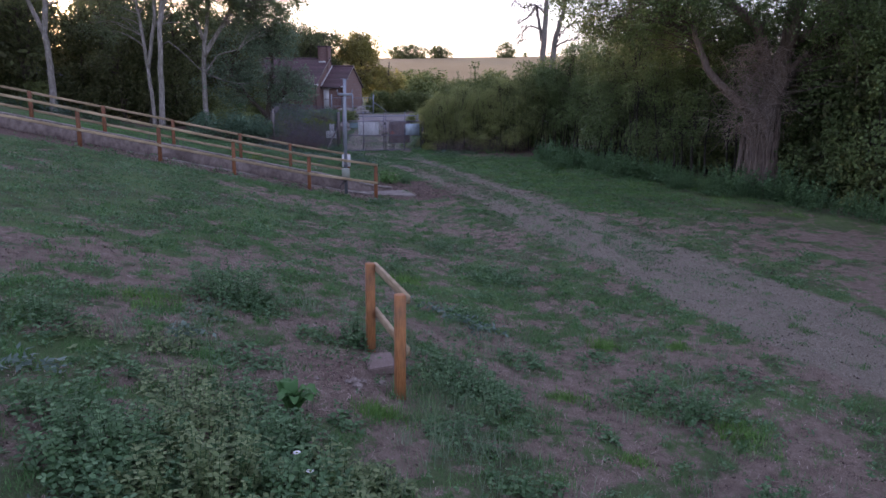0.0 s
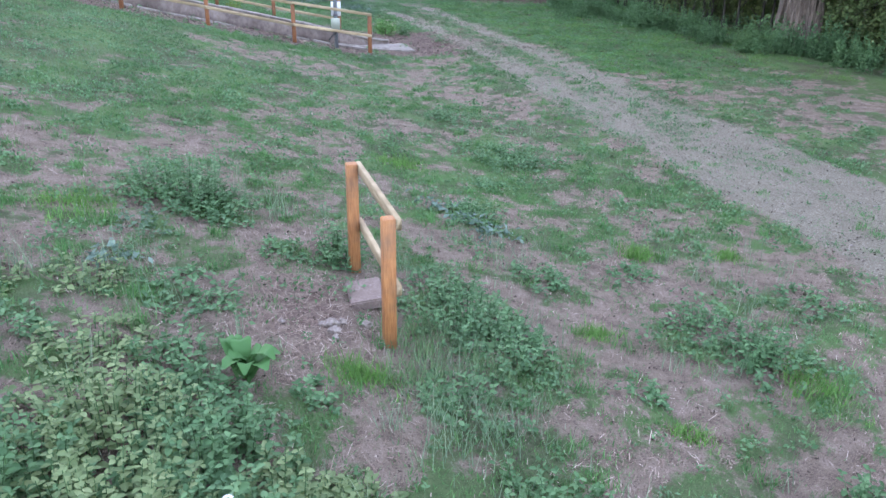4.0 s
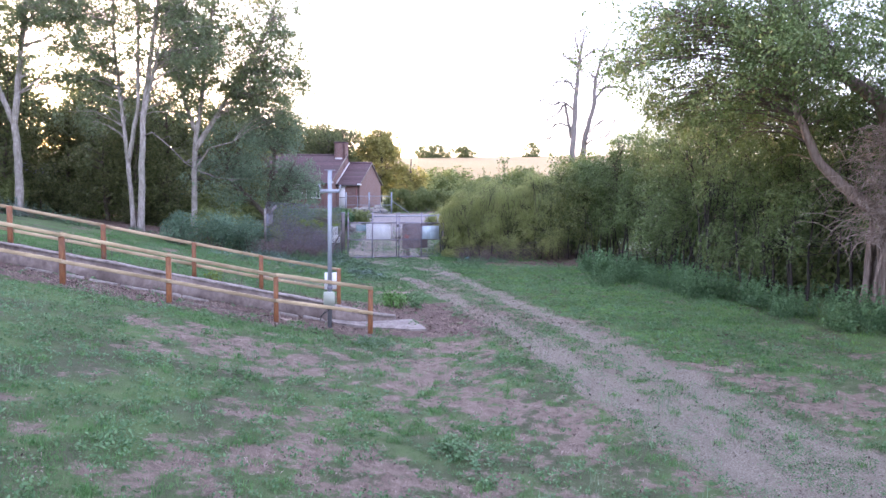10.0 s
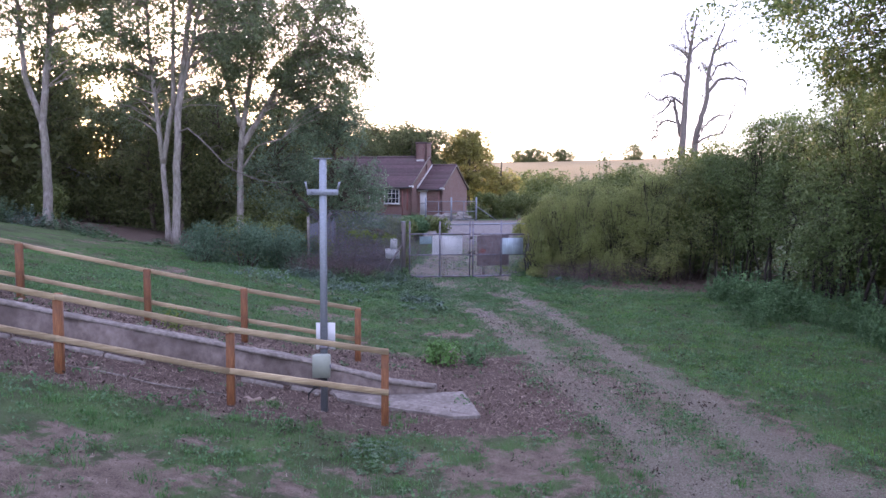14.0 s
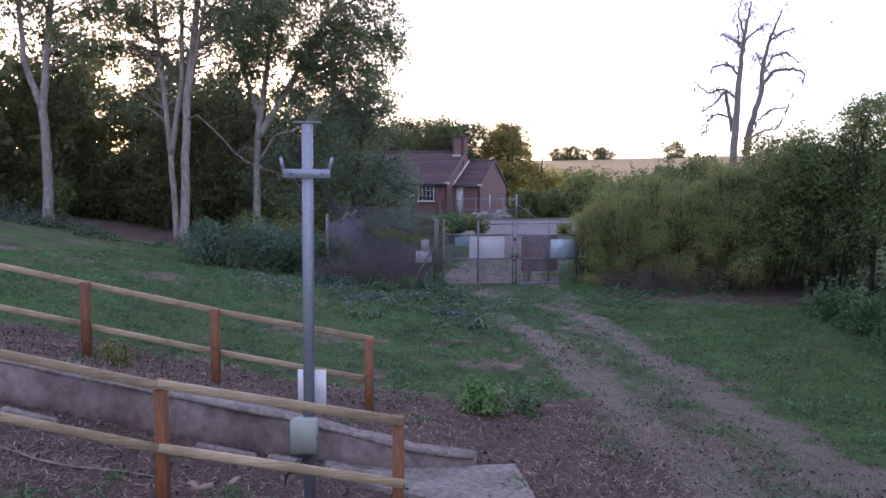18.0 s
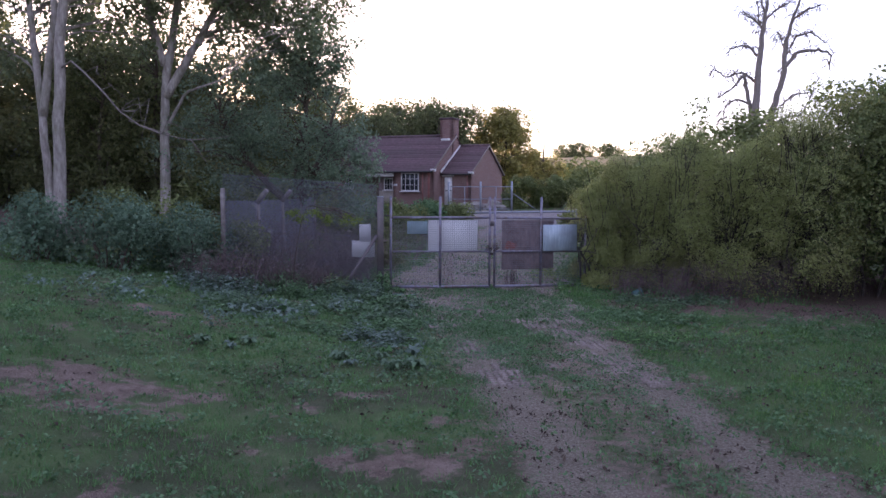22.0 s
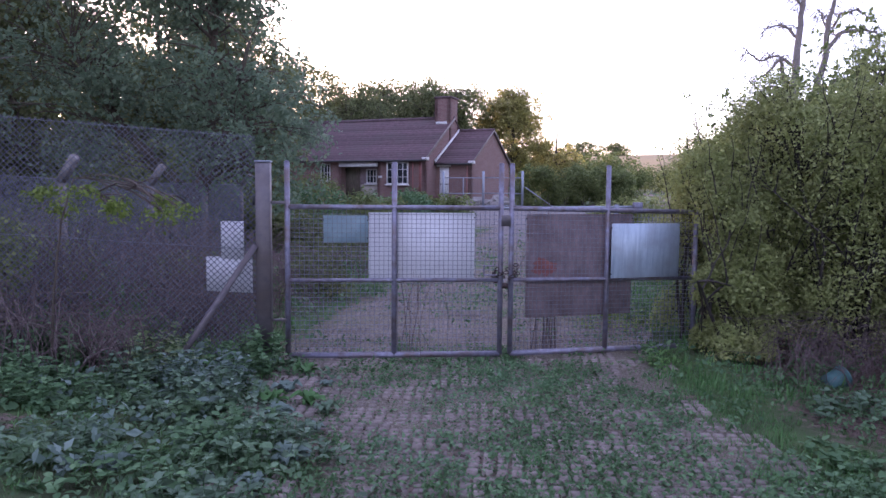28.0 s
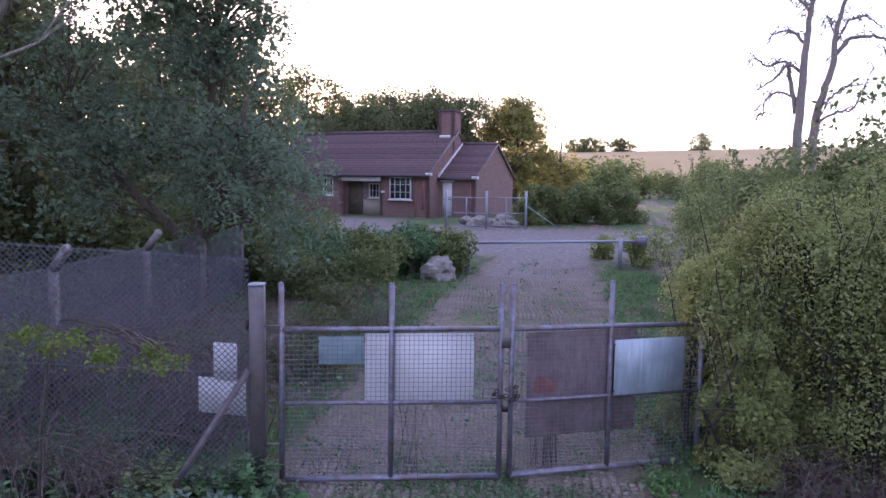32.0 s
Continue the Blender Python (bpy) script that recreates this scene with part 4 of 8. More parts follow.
for hz in (0.5, 1.75):
    part("hinge", Geo().beam((0.06, -0.02, hz), (0.23, -0.02, hz), 0.014, 0.03), M_POSTSTEEL, gp)
part("keeper", Geo().box((0.03, 0.05, 0.10), Matrix.Translation((-0.09, -0.05, 1.72)), 0.006), M_BLACK, gp)
gp2 = thing("gate_post", "old brown timber gate post half hidden in a hedge", "post", Matrix.Translation((-0.60, 40.38, -0.5)) @ Matrix.Rotation(radians(28), 4, "Z"), group="gate posts")
part("shaft", Geo().box((0.17, 0.17, 1.95), ch=0.015), M_BARK, gp2)
part("strap", Geo().box((0.2, 0.19, 0.05), Matrix.Translation((0, 0, 1.7)), 0.004), M_STEEL, gp2)


def board(name, label, a, b, f0, f1, z0, z1, back, mat, ribs=0):
    p, q = along(a, b, f0, back), along(a, b, f1, back)
    ob = thing(name, label, "board")
    g = Geo()
    if ribs:
        k = ribs
        for i in range(k):
            za, zb = z0 + (z1 - z0) * i / k, z0 + (z1 - z0) * (i + 1) / k
            part("slat", Geo().beam((p.x, p.y, (za + zb) / 2), (q.x, q.y, (za + zb) / 2), 0.012, zb - za - 0.003, ch=0.004), mat, ob)
    else:
        g.beam((p.x, p.y, (z0 + z1) / 2), (q.x, q.y, (z0 + z1) / 2), 0.012, z1 - z0, ch=0.003)
    if not ribs:
        part("sheet", g, mat, ob)
    for pt in (p, q):
        for z in (z0 + 0.05, z1 - 0.05):
            part("cable_tie", Geo().tube([(pt.x, pt.y - 0.02, z), (pt.x, pt.y + 0.02, z)], 0.008, 6), M_BLACK, ob)
    return ob


board("white_board", "large white plastic board tied behind a wire mesh gate", GA, GB_, 0.365, 0.855, 0.575, 1.30, 0.045, M_WHITE)
board("teal_board", "small pale teal board tied behind a wire mesh gate", GA, GB_, 0.16, 0.363, 0.97, 1.265, 0.055, M_TEAL)
board("brown_board", "stained purple-brown board tied behind a wire mesh gate", GB_, GC, 0.11, 0.66, 0.13, 1.29, 0.06, M_BROWNBOARD)
bb = along(GB_, GC, 0.20, 0.048)
stain = Geo()
rs = np.random.default_rng(3)
st = Matrix.Translation((bb.x, bb.y, 0.70)) @ Matrix.Rotation(math.atan2(GC.y - GB_.y, GC.x - GB_.x), 4, "Z")
ring = [(0.17 * math.cos(u) * rs.uniform(0.6, 1.15), 0, 0.10 * math.sin(u) * rs.uniform(0.5, 1.3)) for u in np.linspace(0, 2 * math.pi, 22)[:-1]]
stain.add([st @ Vector(p) for p in [(0, 0, 0)] + ring], [(0, i, i % 21 + 1) for i in range(1, 22)])
tagged(part("paint_stain", stain, M_REDPAINT), "faded red paint splash on a brown board", "stain")
board("grey_panel", "smooth blue-grey sheet fixed on the front of a mesh gate", GB_, GC, 0.525, 0.895, 0.56, 1.185, -0.045, M_GREYPANEL)


# ---- chain-link fence beside the gate ----
def chain_link(ob, a, b, z0, z1, pitch=0.06, sag=0.0, wire=0.0034):
    a, b = Vector(a), Vector(b)
    length, h = (b - a).length, z1 - z0
    d = (b - a) / length
    g = Geo()
    k = int((length + h) / pitch)
    for s in (1, -1):
        for i in range(k):
            u0 = i * pitch - (h if s > 0 else 0)
            pts = []
            lo, hi = max(0, -u0) if s > 0 else max(0, u0 - length), min(h, length - u0) if s > 0 else min(h, u0)
            if hi - lo < 0.03:
                continue
            for w in np.linspace(lo, hi, 4):
                u = u0 + w if s > 0 else u0 - w
                bow = sag * math.sin(math.pi * min(max(u / length, 0), 1)) * math.sin(math.pi * w / h)
                pts.append((a.x + d.x * u - d.y * bow, a.y + d.y * u + d.x * bow + 0.003 * s, z0 + a.z + (b.z - a.z) * u / length + w))
            g.tube(pts, wire, 3, False)
    part("chain_link_mesh", g, M_CHAIN, ob)
    for z in (z0 + 0.02, (z0 + z1) / 2, z1 - 0.02):
        part("line_wire", Geo().tube([(a.x, a.y, z + a.z), (b.x, b.y, z + b.z)], 0.003, 4), M_WIRE, ob)


CORNER = (-8.7, 37.0)
cf = thing("chain_link_fence", "dark chain-link fence panel overgrown with weeds, beside the gate post", "fence", group="chain-link fences")
chain_link(cf, (-5.5, 38.17, 0), (*CORNER, 0.22), -0.3, 2.1, 0.064, 0.0, 0.0046)
part("brace", Geo().beam((-5.47, 38.10, 0.95), (-6.12, 37.55, -0.3), 0.055, 0.055), M_POSTSTEEL, cf, "grey steel diagonal brace")
part("corner_post", Geo().box((0.085, 0.085, 2.2), Matrix.Translation((*CORNER, -0.2)), 0.01), M_CONC, cf, "weathered concrete post")
lf = thing("chain_link_fence", "chain-link fence on concrete posts with cranked tops", "fence", group="chain-link fences")
line = [(-8.7, 37.0), (-9.32, 39.8), (-10.1, 42.9), (-10.9, 46.0), (-11.7, 49.1)]
for (x0, y0), (x1, y1) in zip(line[:-1], line[1:]):
    chain_link(lf, (x0, y0, float(height(x0, y0))), (x1, y1, float(height(x1, y1))), 0.0, 1.75, 0.065)
for x, y in line[1:]:
    z = float(height(x, y))
    g = Geo().beam((x, y, z - 0.4), (x, y, 1.68), 0.11, 0.11, up=(0, 1, 0), ch=0.012)
    g.beam((x, y, 1.63), (x + 0.33, y - 0.09, 1.97), 0.11, 0.11, up=(0, 1, 0), ch=0.012)
    part("cranked_post", g, M_CONC, lf, "weathered concrete post with a cranked top")
lb2 = thing("white_board", "bent white plastic board leaning behind chain-link mesh", "board")
part("sheet", Geo().box((0.27, 0.012, 0.40), Matrix.Translation((-5.79, 38.20, 0.795)), 0.003), M_WHITE, lb2)
part("sheet", Geo().box((0.55, 0.012, 0.38), Matrix.Translation((-5.84, 38.215, 0.43)), 0.003), M_WHITE, lb2)

# ---- brick bungalow across the lane ----
HOUSE = Matrix.Translation((-12.06, 70.2, 1.0)) @ Matrix.Rotation(radians(-10.0), 4, "Z")
# in house metres: x runs along the front (left is negative), y goes back, z up
house = thing("brick_bungalow", "derelict red brick bungalow with a red-brown tiled roof and end wing", "house", HOUSE)
EAVE, RIDGE, LEN, DEEP = 2.55, 5.0, 11.0, 7.8
W_Y, W_LEN, W_DEEP, W_EAVE, W_RIDGE = 1.4, 2.2, 6.7, 2.38, 4.3


def brick_wall(name, quads, parent, label=""):
    """Flat wall pieces of given corners with brick-sized coordinates, and 0.2 m of thickness behind."""
    bm = bmesh.new()
    uv = bm.loops.layers.uv.new("UVMap")
    for pts in quads:
        pts = [Vector(p) for p in pts]
        n = (pts[1] - pts[0]).cross(pts[2] - pts[1]).normalized()
        ax = (pts[1] - pts[0]).normalized()
        front = [bm.verts.new(p) for p in pts]
        back = [bm.verts.new(p - n * 0.2) for p in pts]
        faces = [front, back[::-1]] + [[front[i], back[i], back[(i + 1) % len(pts)], front[(i + 1) % len(pts)]] for i in range(len(pts))]
        for f in faces:
            fc = bm.faces.new(f)
            for lp in fc.loops:
                lp[uv].uv = ((lp.vert.co - pts[0]).dot(ax) + lp.vert.co.dot(n) * 0.5, lp.vert.co.z)
    bmesh.ops.remove_doubles(bm, verts=bm.verts, dist=0.001)
    me = bpy.data.meshes.new(name)
    bm.to_mesh(me)
    bm.free()
    me.materials.append(M_BRICK)
    return part(name, me, None, parent, label)


def flat(x0, x1, z0, z1, y):
    return [(x0, y, z0), (x1, y, z0), (x1, y, z1), (x0, y, z1)]


# front wall round a window, the recessed porch and the bay window
W1, PORCH, BAY = (-6.85, -6.15, 1.15, 2.2), (-5.41, -3.02, 0.0, 2.2), (-2.37, -1.01, 1.0, 2.25)
q = [flat(-LEN, W1[0], 0, EAVE, 0), flat(W1[0], W1[1], 0, W1[2], 0), flat(W1[0], W1[1], W1[3], EAVE, 0), flat(W1[1], PORCH[0], 0, EAVE, 0),
     flat(PORCH[0], PORCH[1], PORCH[3], EAVE, 0), flat(PORCH[1], BAY[0], 0, EAVE, 0), flat(BAY[0], BAY[1], 0, BAY[2], 0), flat(BAY[0], BAY[1], BAY[3], EAVE, 0), flat(BAY[1], 0, 0, EAVE, 0)]
brick_wall("front_wall", q, house)
brick_wall("porch_wall", [[(PORCH[0], 0, 0), (PORCH[0], 0.5, 0), (PORCH[0], 0.5, 2.4), (PORCH[0], 0, 2.4)]], house)
brick_wall("porch_wall", [[(PORCH[1], 0.5, 0), (PORCH[1], 0, 0), (PORCH[1], 0, 2.4), (PORCH[1], 0.5, 2.4)]], house)
brick_wall("gable_wall", [[(0, 0, 0), (0, DEEP, 0), (0, DEEP, EAVE), (0, DEEP / 2, RIDGE), (0, 0, EAVE)]], house)
brick_wall("gable_wall", [[(-LEN, DEEP, 0), (-LEN, 0, 0), (-LEN, 0, EAVE), (-LEN, DEEP / 2, RIDGE), (-LEN, DEEP, EAVE)]], house)
brick_wall("back_wall", [[(0, DEEP, 0), (-LEN, DEEP, 0), (-LEN, DEEP, EAVE), (0, DEEP, EAVE)]], house)
DOOR = (0.22, 0.82, 0.0, 2.0)
wq = [flat(0, DOOR[0], 0, W_EAVE, W_Y), flat(DOOR[0], DOOR[1], DOOR[3], W_EAVE, W_Y), flat(DOOR[1], W_LEN, 0, W_EAVE, W_Y)]
brick_wall("wing_front_wall", wq, house)
yb = W_Y + W_DEEP
brick_wall("wing_gable_wall", [[(W_LEN, W_Y, 0), (W_LEN, yb, 0), (W_LEN, yb, W_EAVE), (W_LEN, (W_Y + yb) / 2, W_RIDGE), (W_LEN, W_Y, W_EAVE)]], house)
part("porch_back", Geo().box((2.4, 0.1, 2.4), Matrix.Translation(((PORCH[0] + PORCH[1]) / 2, 0.56, 0)), 0.01), M_BROWNBOARD, house, "brown boarded porch wall")
part("porch_panel", Geo().box((1.35, 0.04, 1.0), Matrix.Translation((-3.72, 0.49, 0)), 0.01), M_DOORPALE, house, "pale boarded panel")
part("porch_ceiling", Geo().box((2.4, 0.5, 0.05), Matrix.Translation(((PORCH[0] + PORCH[1]) / 2, 0.25, 2.4)), 0.01), M_WHITEPAINT, house)
part("front_door", Geo().box((0.95, 0.06, 2.0), Matrix.Translation((-4.9, 0.47, 0)), 0.01), M_BARK, house, "dark brown front door")
part("lintel", Geo().box((2.5, 0.2, 0.24), Matrix.Translation((-4.21, -0.12, 2.0)), 0.01), M_WHITEPAINT, house, "white painted lintel")


def roof_slope(name, x0, x1, y0, z0, y1, z1, parent):
    """One slope: a board with lapping courses of tiles on it."""
    n = int(math.hypot(y1 - y0, z1 - z0) / 0.26)
    d = Vector((0, y1 - y0, z1 - z0)).normalized()
    nn = d.cross(Vector((1, 0, 0))) * -1
    if nn.z < 0:
        nn = -nn
    step = math.hypot(y1 - y0, z1 - z0) / n
    r = np.random.default_rng(3)
    g = Geo().beam((x0, (y0 + y1) / 2, (z0 + z1) / 2 - 0.03), (x1, (y0 + y1) / 2, (z0 + z1) / 2 - 0.03), math.hypot(y1 - y0, z1 - z0), 0.03, up=nn)
    slope = part(name, g, M_ROOF, parent)
    for k in range(n):
        a = Vector((0, y0, z0)) + d * (step * k)
        b = Vector((0, y0, z0)) + d * (step * (k + 1) + 0.05)
        lo, hi = a + nn * 0.018, b + nn * 0.008
        m = max(2, int((x1 - x0) / 0.9))
        xs = np.linspace(x0, x1, m + 1)
        w = r.normal(0, 0.006, m + 1)
        v = np.vstack([np.c_[xs, np.full(m + 1, lo.y), lo.z + w], np.c_[xs, np.full(m + 1, hi.y), np.full(m + 1, hi.z)], np.c_[xs, np.full(m + 1, a.y), np.full(m + 1, a.z - 0.02)]])
        q = [(c, c + 1, m + 2 + c, m + 1 + c) for c in range(m)] + [(2 * m + 2 + c, 2 * m + 3 + c, c + 1, c) for c in range(m)]
        part("tile_course", Geo().add(v, q), M_ROOF, slope)
    return slope


ov = 0.35
sl = (RIDGE - EAVE) / (DEEP / 2)
roof = roof_slope("roof", -LEN - 0.15, 0.12, -ov, EAVE - ov * sl, DEEP / 2, RIDGE, house)
roof_slope("rear_roof", -LEN - 0.15, 0.12, DEEP + ov, EAVE - ov * sl, DEEP / 2, RIDGE, house)
part("ridge_tiles", Geo().tube([(-LEN - 0.15, DEEP / 2, RIDGE + 0.03), (0.12, DEEP / 2, RIDGE + 0.03)], 0.11, 8), M_ROOF, roof)
part("verge", Geo().beam((0.13, -ov, EAVE - ov * sl), (0.13, DEEP / 2, RIDGE), 0.05, 0.12), M_COPING, roof, "pale cement verge")
ws = (W_RIDGE - W_EAVE) / (W_DEEP / 2)
wroof = roof_slope("wing_roof", 0.02, W_LEN + 0.15, W_Y - 0.25, W_EAVE - 0.25 * ws, W_Y + W_DEEP / 2, W_RIDGE, house)
roof_slope("rear_wing_roof", 0.02, W_LEN + 0.15, yb + 0.25, W_EAVE - 0.25 * ws, W_Y + W_DEEP / 2, W_RIDGE, house)
part("ridge_tiles", Geo().tube([(0, W_Y + W_DEEP / 2, W_RIDGE + 0.03), (W_LEN + 0.15, W_Y + W_DEEP / 2, W_RIDGE + 0.03)], 0.10, 8), M_ROOF, wroof)
part("flashing", Geo().beam((0.08, W_Y - 0.28, W_EAVE - 0.2 * ws + 0.05), (0.08, W_Y + W_DEEP / 2, W_RIDGE + 0.06), 0.06, 0.15), M_WHITEPAINT, wroof, "pale lead flashing")
for y0, z0, y1, z1 in ((W_Y - 0.25, W_EAVE - 0.25 * ws, W_Y + W_DEEP / 2, W_RIDGE), (yb + 0.25, W_EAVE - 0.25 * ws, W_Y + W_DEEP / 2, W_RIDGE)):
    part("barge_board", Geo().beam((W_LEN + 0.14, y0, z0), (W_LEN + 0.14, y1, z1), 0.04, 0.09), M_COPING, wroof)
for x, y, z in ((W_LEN + 0.05, W_Y - 0.12, W_EAVE - 0.2), (0.05, -0.12, EAVE - 0.22)):
    part("kneeler", Geo().box((0.32, 0.3, 0.16), Matrix.Translation((x, y, z)), 0.01), M_WHITEPAINT, house, "white painted eaves block")
part("gutter", Geo().tube([(-LEN - 0.1, -ov - 0.05, EAVE - ov * sl - 0.02), (0.1, -ov - 0.05, EAVE - ov * sl - 0.02)], 0.055, 8), M_BLACK, house)
part("gutter", Geo().tube([(0.05, W_Y - 0.32, W_EAVE - 0.22), (W_LEN + 0.1, W_Y - 0.32, W_EAVE - 0.22)], 0.05, 8), M_BLACK, house)
part("downpipe", Geo().tube([(-0.75, -0.08, EAVE - 0.2), (-0.75, -0.08, 0.05)], 0.04, 8), M_REDPAINT, house, "faded red downpipe")
part("downpipe", Geo().tube([(W_LEN - 0.25, W_Y - 0.07, W_EAVE - 0.2), (W_LEN - 0.25, W_Y - 0.07, 0.05)], 0.035, 8), M_REDPAINT, house, "faded red downpipe")
part("painted_panel", Geo().box((0.16, 0.02, 1.9), Matrix.Translation((-0.33, -0.012, 0.45)), 0.005), M_REDPAINT, house, "patch of faded red paint on the brick")
ch = brick_wall("chimney", [[(-0.95, DEEP / 2 - 0.55, 3.6), (0.06, DEEP / 2 - 0.55, 3.6), (0.06, DEEP / 2 - 0.55, 6.15), (-0.95, DEEP / 2 - 0.55, 6.15)],
                            [(0.06, DEEP / 2 - 0.55, 3.6), (0.06, DEEP / 2 + 0.55, 3.6), (0.06, DEEP / 2 + 0.55, 6.15), (0.06, DEEP / 2 - 0.55, 6.15)],
                            [(-0.95, DEEP / 2 + 0.55, 3.6), (-0.95, DEEP / 2 - 0.55, 3.6), (-0.95, DEEP / 2 - 0.55, 6.15), (-0.95, DEEP / 2 + 0.55, 6.15)],
                            [(0.06, DEEP / 2 + 0.55, 3.6), (-0.95, DEEP / 2 + 0.55, 3.6), (-0.95, DEEP / 2 + 0.55, 6.15), (0.06, DEEP / 2 + 0.55, 6.15)]], house)
part("chimney_cap", Geo().box((1.12, 1.2, 0.12), Matrix.Translation((-0.445, DEEP / 2, 6.15)), 0.03), M_ROOF, ch)
part("lead_apron", Geo().box((0.7, 0.04, 0.16), Matrix.Translation((-0.5, DEEP / 2 - 0.60, 4.62)), 0.01), M_WHITEPAINT, ch)


def window(name, x0, x1, z0, z1, y, cols, rows, parent, label=""):
    w = part(name, Geo().box((x1 - x0 - 0.02, 0.02, z1 - z0 - 0.02), Matrix.Translation(((x0 + x1) / 2, y + 0.05, z0 + 0.01)), 0.002), M_GLASS, parent, label)
    t = 0.07
    for a, b in (((x0, z0 + t / 2), (x1, z0 + t / 2)), ((x0, z1 - t / 2), (x1, z1 - t / 2))):
        part("frame_bar", Geo().beam((a[0], y, a[1]), (b[0], y, b[1]), 0.07, t), M_WHITEPAINT, w)
    for x in (x0 + t / 2, x1 - t / 2):
        part("frame_bar", Geo().beam((x, y, z0 + t), (x, y, z1 - t), t, 0.07, up=(0, 1, 0)), M_WHITEPAINT, w)
    for k in range(1, cols):
        x = x0 + (x1 - x0) * k / cols
        part("glazing_bar", Geo().beam((x, y + 0.01, z0 + t), (x, y + 0.01, z1 - t), 0.035, 0.04, up=(0, 1, 0)), M_WHITEPAINT, w)
    for k in range(1, rows):
        z = z0 + (z1 - z0) * k / rows
        part("glazing_bar", Geo().beam((x0 + t, y + 0.01, z), (x1 - t, y + 0.01, z), 0.04, 0.03), M_WHITEPAINT, w)
    part("sill", Geo().box((x1 - x0 + 0.14, 0.16, 0.06), Matrix.Translation(((x0 + x1) / 2, y - 0.04, z0 - 0.06)), 0.01), M_WHITEPAINT, w)
    return w


window("window", *W1, 0.03, 3, 2, house, "white small-paned window")
window("bay_window", *BAY, -0.12, 4, 3, house, "white small-paned projecting window")
window("porch_window", -4.0, -3.3, 1.05, 1.9, 0.46, 3, 2, house)
wd = part("side_door", Geo().box((DOOR[1] - DOOR[0], 0.05, DOOR[3]), Matrix.Translation(((DOOR[0] + DOOR[1]) / 2, W_Y + 0.08, 0)), 0.005), M_WHITE, house, "pale blue-white side door")
part("letter_bar", Geo().box((0.5, 0.03, 0.05), Matrix.Translation(((DOOR[0] + DOOR[1]) / 2, W_Y + 0.05, 1.02)), 0.005), M_BLACK, wd)
part("lintel", Geo().box((0.85, 0.12, 0.2), Matrix.Translation((0.52, W_Y - 0.03, 2.02)), 0.01), M_WHITEPAINT, house, "white painted lintel")
part("notice", Geo().box((0.25, 0.02, 0.14), Matrix.Translation((-2.85, -0.015, 1.35)), 0.004), M_WHITEPAINT, house, "small white notice")

# wire compound in front of the wing
ug = thing("mesh_compound_gate", "grey steel mesh gates standing before the bungalow wing", "gate")
pts = [(-9.9, 65.4), (-8.0, 65.75), (-6.15, 66.1)]
for x, y in pts:
    z = float(height(x, y))
    part("post", Geo().box((0.11, 0.11, 2.0), Matrix.Translation((x, y, z - 0.2)), 0.01), M_GALV, ug)
for (x0, y0), (x1, y1) in zip(pts[:-1], pts[1:]):
    z = float(height(x0, y0))
    for hz in (0.15, 0.75, 1.5):
        part("rail", Geo().tube([(x0, y0, z + hz), (x1, y1, z + hz)], 0.025, 6), M_GALV, ug)
    xm, ym = (x0 + x1) / 2, (y0 + y1) / 2
    part("upright", Geo().tube([(xm, ym, z + 0.1), (xm, ym, z + 1.5)], 0.022, 6), M_GALV, ug)
    g = Geo()
    for k in range(24):
        f = (k + 0.5) / 24
        g.tube([(x0 + (x1 - x0) * f, y0 + (y1 - y0) * f, z + 0.15), (x0 + (x1 - x0) * f, y0 + (y1 - y0) * f, z + 1.5)], 0.003, 3, False)
    part("mesh_panel", g, M_WIRE, ug)
part("stay", Geo().tube([(-6.1, 66.1, 1.9), (-4.7, 66.6, 0.9)], 0.025, 6), M_GALV, ug)

# swing barrier over the drive
bar = thing("swing_barrier", "grey steel swing barrier with a counterweight, shut across the drive", "barrier")
bl, br_ = (-6.5, 54.2), (-1.75, 55.8)
zl, zr = float(height(*bl)), float(height(*br_))
for (x, y), z in ((bl, zl), (br_, zr)):
    part("post", Geo().box((0.14, 0.14, 1.15), Matrix.Translation((x, y, z - 0.15)), 0.012), M_GALV, bar)
part("arm", Geo().tube([(bl[0], bl[1], zl + 0.93), (br_[0] + 0.75, br_[1] + 0.25, zr + 0.93)], 0.045, 8), M_GALV, bar)
part("counterweight", Geo().box((0.32, 0.26, 0.34), Matrix.Translation((br_[0] + 0.68, br_[1] + 0.23, zr + 0.74)), 0.015), M_STEEL, bar)


def rock(name, label, x, y, size, seed, mat, group=""):
    bm = bmesh.new()
    bmesh.ops.create_icosphere(bm, subdivisions=3, radius=1.0)
    off = seed * 3.7
    for v in bm.verts:
        n = noise.noise(v.co * 1.1 + Vector((off, 0, 0))) * 0.6 + noise.noise(v.co * 3 + Vector((0, off, 0))) * 0.25
        v.co = v.co * (1 + n)
        v.co = Vector((v.co.x * size[0], v.co.y * size[1], v.co.z * size[2]))
    me = bpy.data.meshes.new(name)
    bm.to_mesh(me)
    bm.free()
    me.materials.append(mat)
    ob = tagged(new(name, me), label, "rock", group)
    ob.location = (x, y, float(level(x, y)) + size[2] * 0.45)
    return ob


